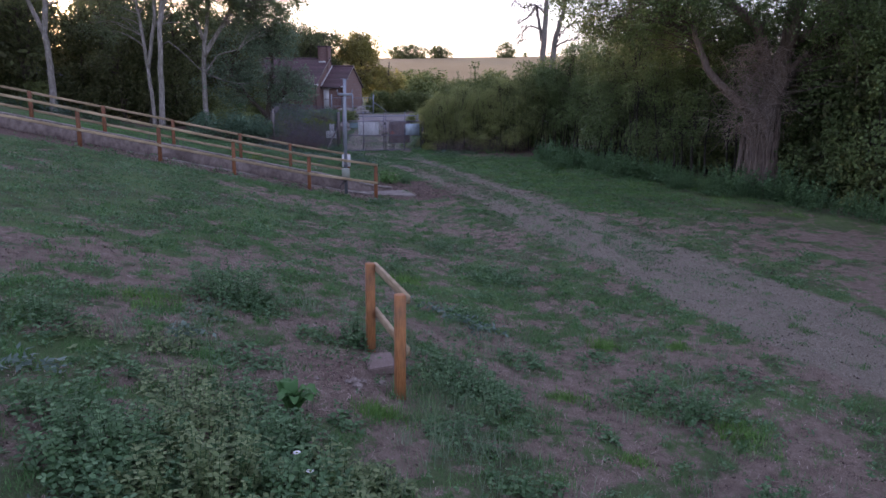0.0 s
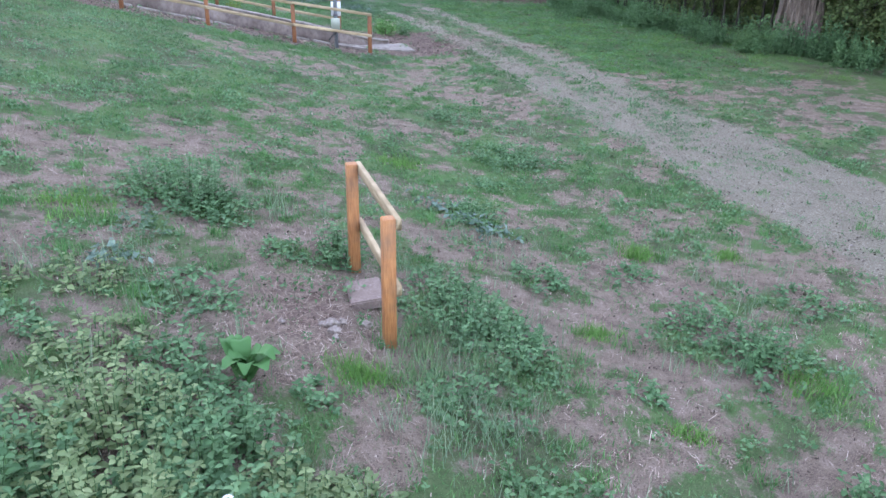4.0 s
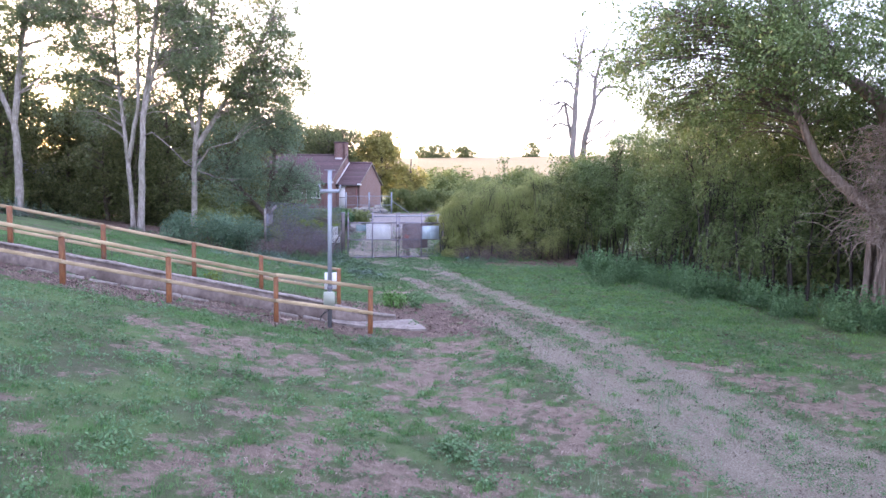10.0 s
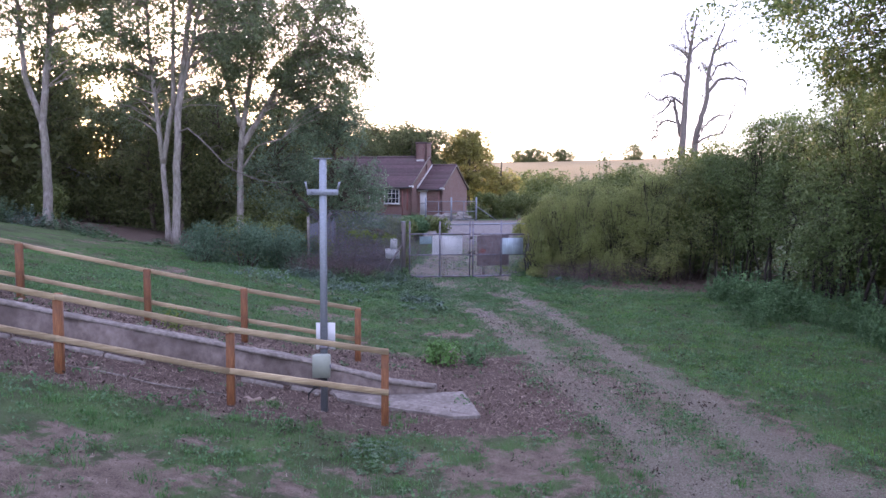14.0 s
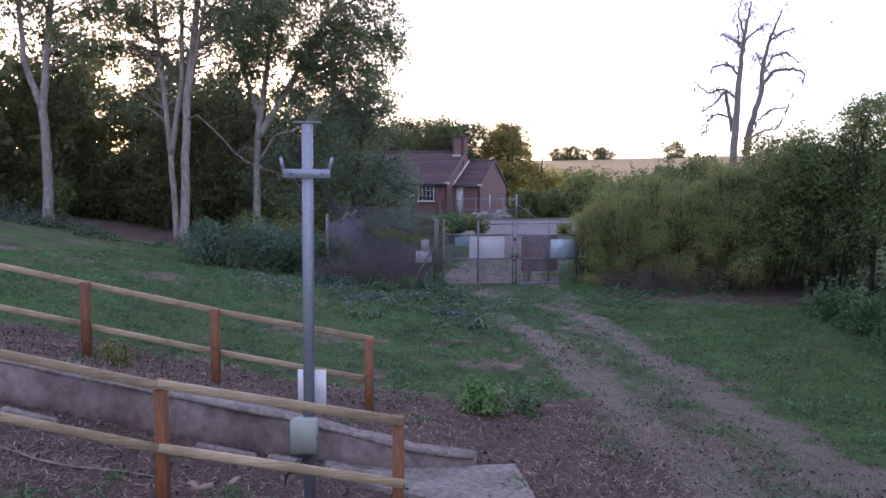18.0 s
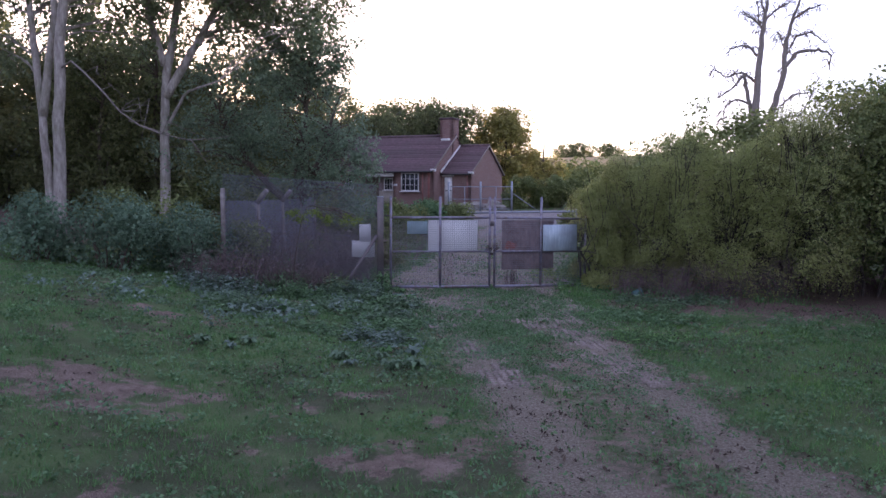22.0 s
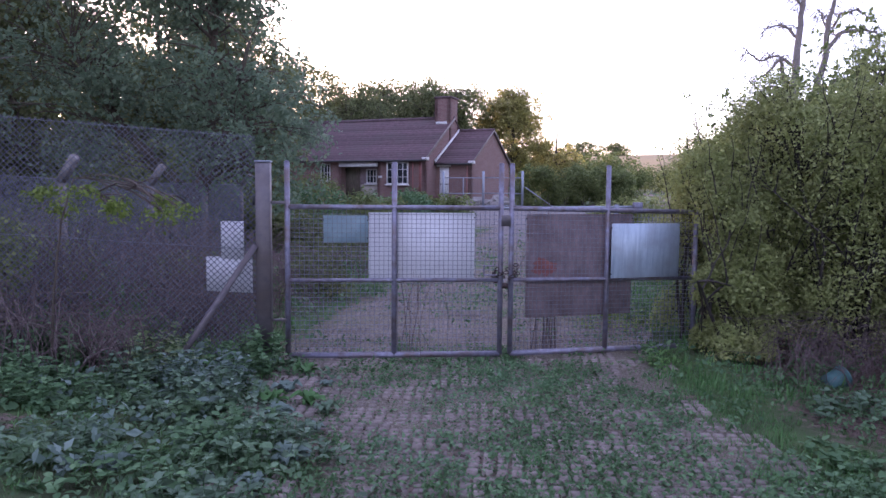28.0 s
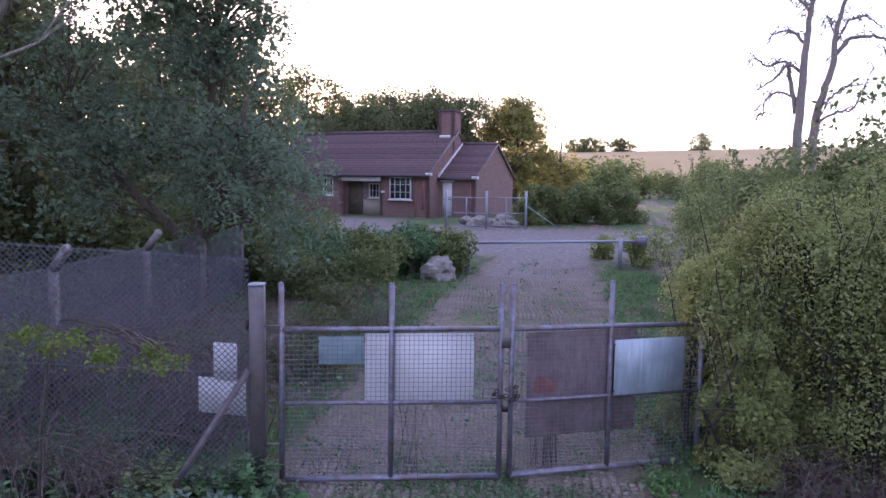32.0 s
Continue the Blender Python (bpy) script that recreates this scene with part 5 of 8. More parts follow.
rock("boulder", "large pale boulder in shrubs beside the drive", -7.05, 52.6, (0.52, 0.45, 0.46), 1, M_BOULDER)
for k, (x, y, s) in enumerate([(-8.6, 66.9, 0.55), (-7.6, 67.2, 0.7), (-7.0, 66.8, 0.4), (-9.2, 67.3, 0.45)]):
    rock("rubble", "pale lump of rubble on waste ground before a bungalow", x, y, (s, s * 0.8, s * 0.55), 5 + k, M_BOULDER, "rubble heap")
for k, (x, y, s) in enumerate([(-0.64, 5.30, 0.065), (-0.60, 5.20, 0.05), (-0.70, 5.27, 0.04), (-0.36, 5.38, 0.05), (-0.56, 5.36, 0.035), (-1.02, 5.2, 0.025), (-0.58, 5.10, 0.03)]):
    rock("stone", "small grey-brown stone lying on bare soil", x, y, (s, s * 0.8, s * 0.7), 11 + k, M_CLOD, "stones by the slab")

# ---- trees and shrubs ----
def branch(rng, a, b, r0, r1, sway=0.12, n=7):
    """Points and radii of a limb from a to b that first rises, then leans out."""
    a, b = np.asarray(a, float), np.asarray(b, float)
    t = np.linspace(0, 1, n)[:, None]
    d = np.linalg.norm(b - a)
    ctrl = a * 0.5 + b * 0.5 + [0, 0, 0.18 * d] + rng.normal(0, sway * d * 0.5, 3)
    pts = (1 - t) ** 2 * a + 2 * t * (1 - t) * ctrl + t ** 2 * b
    pts[1:-1] += rng.normal(0, sway * d * 0.08, (n - 2, 3))
    return pts, np.linspace(r0, r1, n)


def blob(rng, c, r, n, shell=0.5):
    """Points in a ball, denser near its skin; also the way out from its middle."""
    d = rng.normal(size=(n, 3))
    d /= np.linalg.norm(d, axis=1)[:, None]
    rad = (shell + (1 - shell) * rng.random(n) ** 0.6)[:, None]
    return np.asarray(c) + d * rad * np.asarray(r), d


def sprays(rng, c, nrm, m, rs, droop=0.5):
    """Flat drooping sprays of m leaf points each, round the centres c, facing nrm; also the way each leaf faces."""
    k = len(c)
    nrm = nrm / (np.linalg.norm(nrm, axis=1)[:, None] + 1e-9)
    e1 = np.cross(nrm, rng.normal(size=(k, 3)))
    e1 /= np.linalg.norm(e1, axis=1)[:, None] + 1e-9
    e2 = np.cross(nrm, e1)
    rs = np.broadcast_to(np.asarray(rs, float), (k,))
    g = np.clip(rng.normal(size=(k, m, 2)), -1.7, 1.7) * rs[:, None, None]
    p = c[:, None] + e1[:, None] * g[..., :1] + e2[:, None] * g[..., 1:] + nrm[:, None] * rng.normal(0, 0.16, (k, m, 1)) * rs[:, None, None]
    p[..., 2] -= droop * (g ** 2).sum(2) / (2 * rs[:, None])
    return p.reshape(-1, 3), np.repeat(nrm * 1.3, m, 0)


def tree(name, label, base, stems, crowns, per, size, leaf_mat, bark_mat, seed, limb=0.032, group="", twigs=2, category="tree", blob_r=0.55, sides=8, limb_mat=None):
    """stems: polylines with radii, from the base; crowns: (centre, radii, clump count), in metres from the base."""
    rng = np.random.default_rng(seed)
    ob = thing(name, label, category, Matrix.Translation(base), group)
    wood = Geo()
    thin = Geo() if limb_mat else wood
    spots, sr = [], []
    for pts, r0, r1 in stems:
        pts = np.asarray(pts, float)
        t = np.linspace(0, len(pts) - 1, len(pts) * 4)
        fine = np.stack([np.interp(t, np.arange(len(pts)), pts[:, k]) for k in range(3)], 1)
        fine[2:-1, :2] += rng.normal(0, r0 * 0.12, (len(fine) - 3, 2))
        rr = np.linspace(1, 0, len(fine)) ** 0.85 * (r0 - r1) + r1
        if fine[0, 2] < 0.5:
            rr[0] *= 1.35
            fine[0, 2] = -0.4
        wood.tube(fine, rr, sides)
        keep = fine[:, 2] > max(1.5, 0.25 * fine[:, 2].max())
        spots.append(fine[keep])
        sr.append(rr[keep])
    spots, sr = np.vstack(spots), np.concatenate(sr)
    allp, away = [], []
    for c, r, count in crowns:
        pts, d = blob(rng, c, r, count, 0.35)
        for p in pts:
            k = np.argmin(np.linalg.norm((spots - p) * [1, 1, 1.0], axis=1) + 3.0 * (spots[:, 2] > p[2] - 0.3))
            if np.linalg.norm(spots[k] - p) > 0.4:
                bp, br = branch(rng, spots[k], p, min(limb, sr[k] * 0.6), 0.008, n=7 if twigs else 4)
                thin.tube(bp, br, 5 if twigs else 3, False)
                for _ in range(twigs):
                    s = bp[rng.integers(3, 6)]
                    e = p + rng.normal(0, blob_r * 0.9, 3)
                    tp, trr = branch(rng, s, e, 0.012, 0.004, n=4)
                    thin.tube(tp, trr, 3, False)
            br_ = blob_r * rng.uniform(0.6, 1.35)
            sc, _ = blob(rng, p, br_ * np.array([0.95, 0.95, 0.6]), 5, 0.3)
            sn = (sc - np.asarray(c)) / np.asarray(r) * 0.6 + [0, 0, 0.5] + rng.normal(0, 0.55, (5, 3))
            lp, ld = sprays(rng, sc, sn, max(2, per // 5), br_ * 0.36, 0.9)
            allp.append(lp)
            away.append(ld)
    part("trunk", wood, bark_mat, ob, shade=True)
    if limb_mat:
        tagged(part("branchwork", thin, limb_mat, ob, "dark thin branches"), kind="stuff")
    if allp:
        v, f = leaves(rng, np.vstack(allp), size, 0.1, away=np.vstack(away))
        part("crown", Geo().add(v, f), leaf_mat, ob)
    return ob


def shrub(name, label, x, y, rx, ry, h, n, size, mat, seed, group="", lumps=16, stems=10, z=None, low=0.12, category="shrub", yaw=0.0, sprigs=0, lie=0.35):
    """A dense bush: leaves on overlapping lumps, stems below."""
    rng = np.random.default_rng(seed)
    z = float(level(x, y)) if z is None else z
    ob = thing(name, label, category, Matrix.Translation((x, y, z)) @ Matrix.Rotation(yaw, 4, "Z"), group)
    cs = []
    for k in range(lumps):
        a, u = rng.uniform(0, 2 * np.pi), rng.random() ** 0.6
        hh = rng.uniform(min(0.12, low + 0.1), 0.84)
        cs.append((math.cos(a) * u * rx * 0.72, math.sin(a) * u * ry * 0.72, h * hh, rng.uniform(0.32, 0.48)))
    pts, aw = [], []
    m = n // lumps
    for cx, cy, cz, r in cs:
        rad = np.array([rx * r, ry * r, min(h * r * 0.85, 1.1 * max(rx, ry) * r)]) if h > 1.2 else np.array([rx * r, ry * r, h * r * 0.85])
        p, d = blob(rng, (cx, cy, cz), rad, m, 0.62)
        p += rng.normal(0, 0.05, p.shape)
        pts.append(p)
        aw.append(d)
    wood = Geo()
    for k in range(sprigs):
        a, u = rng.uniform(0, 2 * np.pi), rng.random() ** 0.5
        b0 = np.array([math.cos(a) * u * rx * 0.7, math.sin(a) * u * ry * 0.7, h * 0.7])
        tip = b0 + [rng.normal() * 0.25, rng.normal() * 0.25, h * rng.uniform(0.25, 0.55)]
        bp, br = branch(rng, b0, tip, 0.012, 0.003, n=6)
        wood.tube(bp, br, 4, False)
        lp = np.vstack([bp[i] + rng.normal(0, 0.05, (9, 3)) for i in range(1, 6)])
        pts.append(lp)
        aw.append(rng.normal(0, 0.3, lp.shape))
    pts, aw = np.vstack(pts), np.vstack(aw)
    ok = pts[:, 2] > h * low * rng.random(len(pts))
    v, f = leaves(rng, pts[ok], size, lie, away=aw[ok] * (1.0 if lie < 0.6 else 0.4), aspect=0.55 if lie < 0.6 else 0.72)
    for k in range(stems):
        cx, cy, cz, r = cs[k % len(cs)]
        bp, br = branch(rng, (cx * 0.45 + rng.normal() * 0.08, cy * 0.45 + rng.normal() * 0.08, -0.15), (cx, cy, cz), 0.012 + 0.012 * h, 0.008, n=6)
        wood.tube(bp, br, 5, False)
    tagged(part("branchwork", wood, M_BARK, ob), kind="stuff")
    part("foliage", Geo().add(v, f), mat, ob)
    return ob


def zz(x, y):
    return float(height(x, y))


# tall pale-trunked trees on the bank
tree("tall_tree", "tall pale-barked tree forking low, with thin airy foliage", (-22.1, 40.5, zz(-22.1, 40.5)),
     [([(0, 0, 0), (0.05, 0, 2.5), (-0.1, 0, 4.6), (0.35, 0.1, 8), (0.7, 0.2, 12), (0.9, 0.2, 16)], 0.21, 0.05), ([(-0.1, 0, 4.4), (-1.0, 0.1, 6.6), (-1.3, 0.2, 10), (-1.2, 0.3, 14.5)], 0.14, 0.04)],
     [((0.2, 0, 12.6), (3.4, 2.8, 4.4), 105), ((-2.0, 0, 10.0), (2.0, 2.0, 2.6), 32), ((2.2, 0, 8.8), (2.0, 1.7, 2.6), 44)], 140, 0.14, M_LEAF_TREE, M_BARKPALE, 11, blob_r=0.66, group="tall pale trees")
tree("tall_tree", "tall pale twin-trunked tree with airy foliage beside a ramp bank", (-15.85, 40.3, zz(-15.85, 40.3)),
     [([(0, 0, 0), (0.1, 0, 3), (0.28, 0, 6), (0.75, 0, 9), (1.2, 0.1, 12), (1.5, 0.2, 17)], 0.18, 0.05), ([(-0.50, 0.3, 0), (-0.68, 0.3, 3.2), (-1.0, 0.3, 6), (-1.3, 0.4, 9), (-1.4, 0.5, 15)], 0.125, 0.045),
      ([(-0.68, 0.3, 3.4), (-0.1, 0.2, 6.2), (0.0, 0.2, 10), (-0.2, 0.2, 15)], 0.12, 0.04), ([(0.2, 0, 5.4), (0.9, -0.1, 8), (1.9, -0.2, 12)], 0.10, 0.04)],
     [((0.2, 0, 12.4), (3.6, 2.8, 4.4), 120), ((-2.4, 0, 9.0), (1.9, 1.7, 2.6), 50), ((2.6, 0, 9.4), (1.7, 1.6, 2.6), 44), ((-3.0, 2.5, 7.2), (2.2, 2.2, 2.2), 26), ((0.5, 2.6, 7.6), (2.2, 2.0, 1.8), 18)], 140, 0.14, M_LEAF_TREE, M_BARKPALE, 12, blob_r=0.66, group="tall pale trees")
tree("tall_tree", "tall pale-barked tree with a wide leafy crown near a chain-link fence", (-14.2, 43.0, zz(-14.2, 43.0)),
     [([(0, 0, 0), (0.0, 0, 2.5), (0.1, 0, 4.7), (0.5, 0.2, 8), (0.9, 0.4, 11), (1.2, 0.4, 15)], 0.175, 0.05), ([(0.1, 0, 4.5), (1.2, 0.2, 6.3), (2.4, 0.5, 8.5), (4.0, 0.8, 11)], 0.15, 0.04),
      ([(0.05, 0, 3.4), (1.0, -0.3, 4.6), (2.3, -0.5, 4.9)], 0.06, 0.02), ([(0.1, 0, 5.5), (-0.7, 0, 8), (-0.9, 0.2, 12)], 0.12, 0.04)],
     [((2.2, 0.6, 10.8), (3.8, 2.9, 4.2), 170), ((4.2, 1.2, 8.2), (2.1, 2.2, 2.2), 60), ((-0.6, 0, 11.0), (2.4, 2, 3.6), 80), ((1.2, 0.2, 7.4), (2.2, 1.8, 1.4), 22)], 140, 0.14, M_LEAF_TREE, M_BARKPALE, 13, blob_r=0.66, group="tall pale trees")
# long bare bough that hangs from the twin tree
bough = thing("fallen_bough", "long bare pale bough hanging down from a twin-trunked tree", "branch", Matrix.Translation((-15.6, 40.2, zz(-15.8, 40.2))))
pts = np.array([(0.1, 0, 4.7), (0.5, -0.1, 4.85), (1.0, -0.2, 4.5), (1.6, -0.3, 4.0), (2.2, -0.35, 3.4), (2.9, -0.5, 3.0), (3.6, -0.5, 2.75), (4.3, -0.45, 2.6), (5.0, -0.4, 2.62), (5.5, -0.3, 2.7)])
part("bough", Geo().tube(pts, [0.034, 0.032, 0.03, 0.028, 0.025, 0.022, 0.018, 0.014, 0.01, 0.005], 5), M_DEADWOOD, bough)
rng = np.random.default_rng(8)
for k in range(9):
    s = pts[rng.integers(2, 9)]
    part("twig", Geo().tube([s, s + [0.3, rng.normal() * 0.2, 0.1 + rng.normal() * 0.1], s + [0.6, rng.normal() * 0.3, rng.normal() * 0.25], s + [0.85, rng.normal() * 0.3, -0.25 + rng.normal() * 0.2]], [0.014, 0.011, 0.008, 0.004], 4), M_DEADWOOD, bough)

# grey-green spreading tree left of the yard
tree("spreading_tree", "broad grey-green tree hanging over a chain-link fence", (-11.2, 46.2, zz(-11.2, 46.2)),
     [([(0, 0, 0), (0.1, 0, 1.6), (0.3, 0, 3.4), (0.6, 0, 6)], 0.26, 0.05), ([(0.1, 0, 1.2), (-1.2, -0.8, 2.8), (-2.0, -1.5, 4.5)], 0.15, 0.03), ([(0.1, 0, 1.4), (1.3, -0.8, 3), (2.0, -1.2, 4.6)], 0.14, 0.03)],
     [((-0.1, -0.2, 4.6), (2.6, 2.8, 2.4), 58), ((-2.2, -1.8, 3.4), (2.0, 2.0, 1.7), 18), ((1.8, -0.6, 3.0), (1.35, 1.8, 1.8), 40), ((1.5, 0, 6.5), (1.4, 1.5, 1.2), 22), ((0.0, 0, 6.8), (2.0, 2.0, 1.5), 30), ((-1.5, -0.5, 5.6), (2.4, 2.2, 1.8), 22)], 140, 0.12, M_LEAF_WILLOW, M_BARK, 21, blob_r=0.6)
# dark wood behind: four kinds of tree, repeated
WOOD = []
for k in range(4):
    r = np.random.default_rng(60 + k)
    hgt = (9.5, 11.0, 10.0, 8.5)[k]
    WOOD.append(tree("woodland_tree", "dark leafy woodland tree in a dense belt", (-200 - 12 * k, -200, 0),
                     [([(0, 0, 0), (r.normal() * 0.2, r.normal() * 0.2, hgt * 0.4), (r.normal() * 0.4, r.normal() * 0.4, hgt * 0.85)], 0.2, 0.04), ([(0.1, 0, hgt * 0.18), (0.9, 0.4, hgt * 0.45), (1.6, 0.6, hgt * 0.7)], 0.1, 0.03)],
                     [((0.1, 0, hgt * 0.68), (2.7, 2.7, hgt * 0.30), 62), ((0.3, 0.2, hgt * 0.30), (2.8, 2.8, hgt * 0.26), 46)], 72, 0.26, M_LEAF_DARK, M_BARK, 70 + k, group="woodland belt", twigs=0, blob_r=0.95, sides=5))
rng = np.random.default_rng(4)
spots = []
for x in np.arange(-58, -14, 3.2):
    for row in range(2):
        spots.append((x + rng.normal() * 0.8, 49.5 + row * 6.5 + 0.10 * (x + 12) * -1 * 0.3 + rng.normal() * 1.0, rng.uniform(0.72, 0.98)))
spots += [(-34, 42, 0.9), (-38, 39, 1.0), (-37, 33, 0.95), (-40, 26, 1.0), (-40, 17, 1.0), (-18.5, 45.5, 0.62), (-15.6, 55, 0.8), (-20.5, 46.3, 0.7), (-30.2, 42.0, 1.6), (-33, 37.5, 1.5), (-26.8, 46.5, 0.95)]
# behind the bungalow
spots += [(-27, 76, 0.95), (-25.5, 84, 1.0), (-23.6, 80.5, 0.95), (-21.5, 82.5, 0.9), (-18.6, 83.0, 0.9), (-15.6, 84, 0.9), (-13.4, 85.5, 0.82), (-20.2, 86.5, 1.0), (-19.6, 84.6, 0.95), (-16.8, 85.8, 0.95), (-14.9, 86.4, 0.85), (-17, 88, 1.0), (-14.6, 88, 0.88), (-22.6, 86, 0.95), (-21.2, 77.2, 0.62), (-19.0, 79.5, 0.8), (16.2, 27.5, 1.0), (15.8, 22.5, 0.9), (18.5, 17, 1.0), (19.5, 31, 1.1), (19, 24, 1.1), (21, 10, 1.0), (-23, 71.5, 0.55), (-24.5, 66, 0.75), (-21.2, 60.5, 0.6), (-30, 70, 1.0), (-34, 78, 1.1)]
first = {}
for n, (x, y, s) in enumerate(spots):
    k = n % 4
    m = Matrix.Translation((x, y, zz(x, y))) @ Matrix.Rotation(rng.uniform(0, 6.28), 4, "Z") @ Matrix.Diagonal((s * rng.uniform(0.9, 1.1), s, s * rng.uniform(0.9, 1.1), 1))
    if k not in first:
        first[k] = WOOD[k]
        WOOD[k].matrix_basis = m
    else:
        o = WOOD[k]
        c = copy_thing(o, Matrix())
        c.matrix_basis = m
tree("golden_tree", "rounded tree with sunlit yellow-green leaves behind a bungalow", (-9.8, 88.0, zz(-9.8, 88)), [([(0, 0, 0), (0.1, 0, 3), (0.2, 0, 8)], 0.25, 0.05)],
     [((0, 0, 4.6), (3.1, 2.8, 4.0), 210)], 110, 0.22, M_LEAF_GOLD, M_BARK, 91, twigs=1, blob_r=0.75)
tree("golden_tree", "rounded tree with sunlit leaves beside a bungalow chimney", (-6.6, 90.0, zz(-6.6, 90)), [([(0, 0, 0), (0.1, 0, 2), (0.2, 0, 5)], 0.2, 0.05)],
     [((0, 0, 2.2), (2.0, 2.0, 2.2), 60)], 90, 0.24, M_LEAF_GOLD, M_BARK, 92, twigs=1, blob_r=0.7)

# undergrowth along the foot of the wood
US = [shrub("undergrowth_bush", "dark undergrowth bush at the foot of a wood", -200, -230 - 6 * k, 1.7, 1.3, 1.9, 2600, 0.15, (M_LEAF_DARK, M_LEAF_HEDGE, M_LEAF_DARK)[k], 120 + k, "undergrowth", z=0.0, lumps=10, stems=7) for k in range(3)]
spots = [(x, 47.2 + 0.02 * x * x / 30 + rng.normal() * 0.6, rng.uniform(0.8, 1.25)) for x in np.arange(-46, -12, 1.9)] + [(-9.5, 48.5, 0.9), (-8.2, 49.5, 0.6), (-12.5, 50.3, 0.75), (-29, 42.5, 0.9), (-33, 40, 1.0), (-36, 36, 1.1), (-11.8, 42.5, 0.7), (-12.4, 47.5, 1.1), (-20.5, 62, 0.9)] + [(x, 52.0 + rng.normal() * 0.8, rng.uniform(1.4, 1.9)) for x in np.arange(-50, -15, 2.6)] + [(10.6, 41.0, 1.0), (11.4, 39.6, 1.2), (11.3, 36.6, 1.2), (11.6, 34.0, 1.2), (12.0, 31.2, 1.2), (12.9, 28.6, 1.2), (13.6, 26.4, 1.1), (14.2, 24.0, 1.1), (14.4, 21.4, 1.1), (15.0, 18.8, 1.1), (15.6, 16.2, 1.1), (16.6, 13.0, 1.1), (7.6, 42.4, 1.0), (5.4, 42.6, 1.0), (3.0, 42.8, 1.0)] + [(-30.5, 39.5, 1.2), (-27.5, 44.0, 1.1), (-25.0, 44.5, 1.0), (-6.5, 42.2, 0.42), (-7.4, 44.2, 0.5), (-8.2, 41.2, 0.5), (-8.0, 46.5, 0.6)]
for n, (x, y, s) in enumerate(spots):
    m = Matrix.Translation((x, y, zz(x, y))) @ Matrix.Rotation(rng.uniform(0, 6.28), 4, "Z") @ Matrix.Diagonal((s, s, s * rng.uniform(0.75, 1.1), 1))
    o = US[n % 3] if n < 3 else copy_thing(US[n % 3], Matrix())
    o.matrix_basis = m

# ---- the hedge along the track ----
def hedge_bush(label, x, y, rx, ry, h, n, size, mat, seed, skirt=0.2, lumps=22, whips=8, fine=9):
    """Leaning stems under a broken dome of leafy boughs; skirt: the share of the height left bare below."""
    rng = np.random.default_rng(seed)
    ob = thing("hedge_bush", label, "shrub", Matrix.Translation((x, y, float(level(x, y)))), "overgrown hedge")
    wood, pts, aw = Geo(), [], []
    small = min(rx, ry)
    for k in range(lumps):
        a, u = rng.uniform(0, 2 * np.pi), rng.random() ** 0.85
        ring = math.sqrt(1 - (0.93 * u) ** 2) * rng.uniform(0.7, 1.02)
        c = np.array([math.cos(a) * rx * 0.8 * ring, math.sin(a) * ry * 0.8 * ring, h * (skirt + (0.9 - skirt) * u)])
        out = np.array([math.cos(a) * ring, math.sin(a) * ring, 0.25 + 0.8 * u])
        r = rng.uniform(0.26, 0.5) * small
        if k % 6 == 0:
            main = np.array([rng.normal() * 0.3 * rx, rng.normal() * 0.3 * ry, -0.15])
            mid = main + [rng.normal() * 0.3, rng.normal() * 0.3, h * 0.45 + 0.15]
            mp, mr = branch(rng, main, mid, 0.014 + 0.005 * h, 0.014, n=7)
            wood.tube(mp, mr, 6, False)
        bp, br = branch(rng, mp[rng.integers(2, 7)], c, 0.013, 0.006, n=8)
        wood.tube(bp, br, 4, False)
        d = rng.normal(size=(fine, 3))
        d = d / np.linalg.norm(d, axis=1)[:, None] + out * 0.9
        d /= np.linalg.norm(d, axis=1)[:, None]
        sc = c + d * (r * rng.uniform(0.5, 1.2, fine))[:, None]
        for e in sc[::2]:
            tp, tr_ = branch(rng, bp[rng.integers(4, 8)], e, 0.010, 0.003, n=4)
            wood.tube(tp, tr_, 3, False)
        p, w = sprays(rng, sc, d * 1.0 + [0, 0, 0.3] + rng.normal(0, 0.3, (fine, 3)), max(3, int(n * 0.86 / lumps / fine)), r * rng.uniform(0.24, 0.46, fine))
        pts.append(p)
        aw.append(w)
    p, w = blob(rng, (0, 0, h * (0.5 + skirt * 0.5)), (rx * 0.6, ry * 0.6, h * (0.42 - skirt * 0.4)), int(n * 0.12), 0.0)
    pts.append(p)
    aw.append(w)
    for k in range(whips):
        a, u = rng.uniform(0, 2 * np.pi), rng.random() ** 0.5
        b0 = np.array([math.cos(a) * u * rx * 0.8, math.sin(a) * u * ry * 0.8, h * (0.92 - 0.35 * u)])
        ln = rng.uniform(0.35, 0.95)
        tip = b0 + [math.cos(a) * 0.4 * ln + rng.normal() * 0.12, math.sin(a) * 0.4 * ln + rng.normal() * 0.12, ln]
        bp, br = branch(rng, b0 - [0, 0, 0.4], tip, 0.010, 0.002, n=7)
        wood.tube(bp, br, 4, False)
        lp = np.vstack([bp[i] + rng.normal(0, 0.045, (int(16 - 1.6 * i), 3)) for i in range(1, 7)])
        pts.append(lp)
        aw.append(rng.normal(0, 0.5, lp.shape) + [0, 0, 0.4])
    pts, aw = np.vstack(pts), np.vstack(aw)
    ok = pts[:, 2] > 0.05
    v, f = leaves(rng, pts[ok], size, 0.1, away=aw[ok])
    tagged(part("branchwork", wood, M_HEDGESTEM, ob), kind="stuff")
    part("foliage", Geo().add(v, f), mat, ob)
    return ob


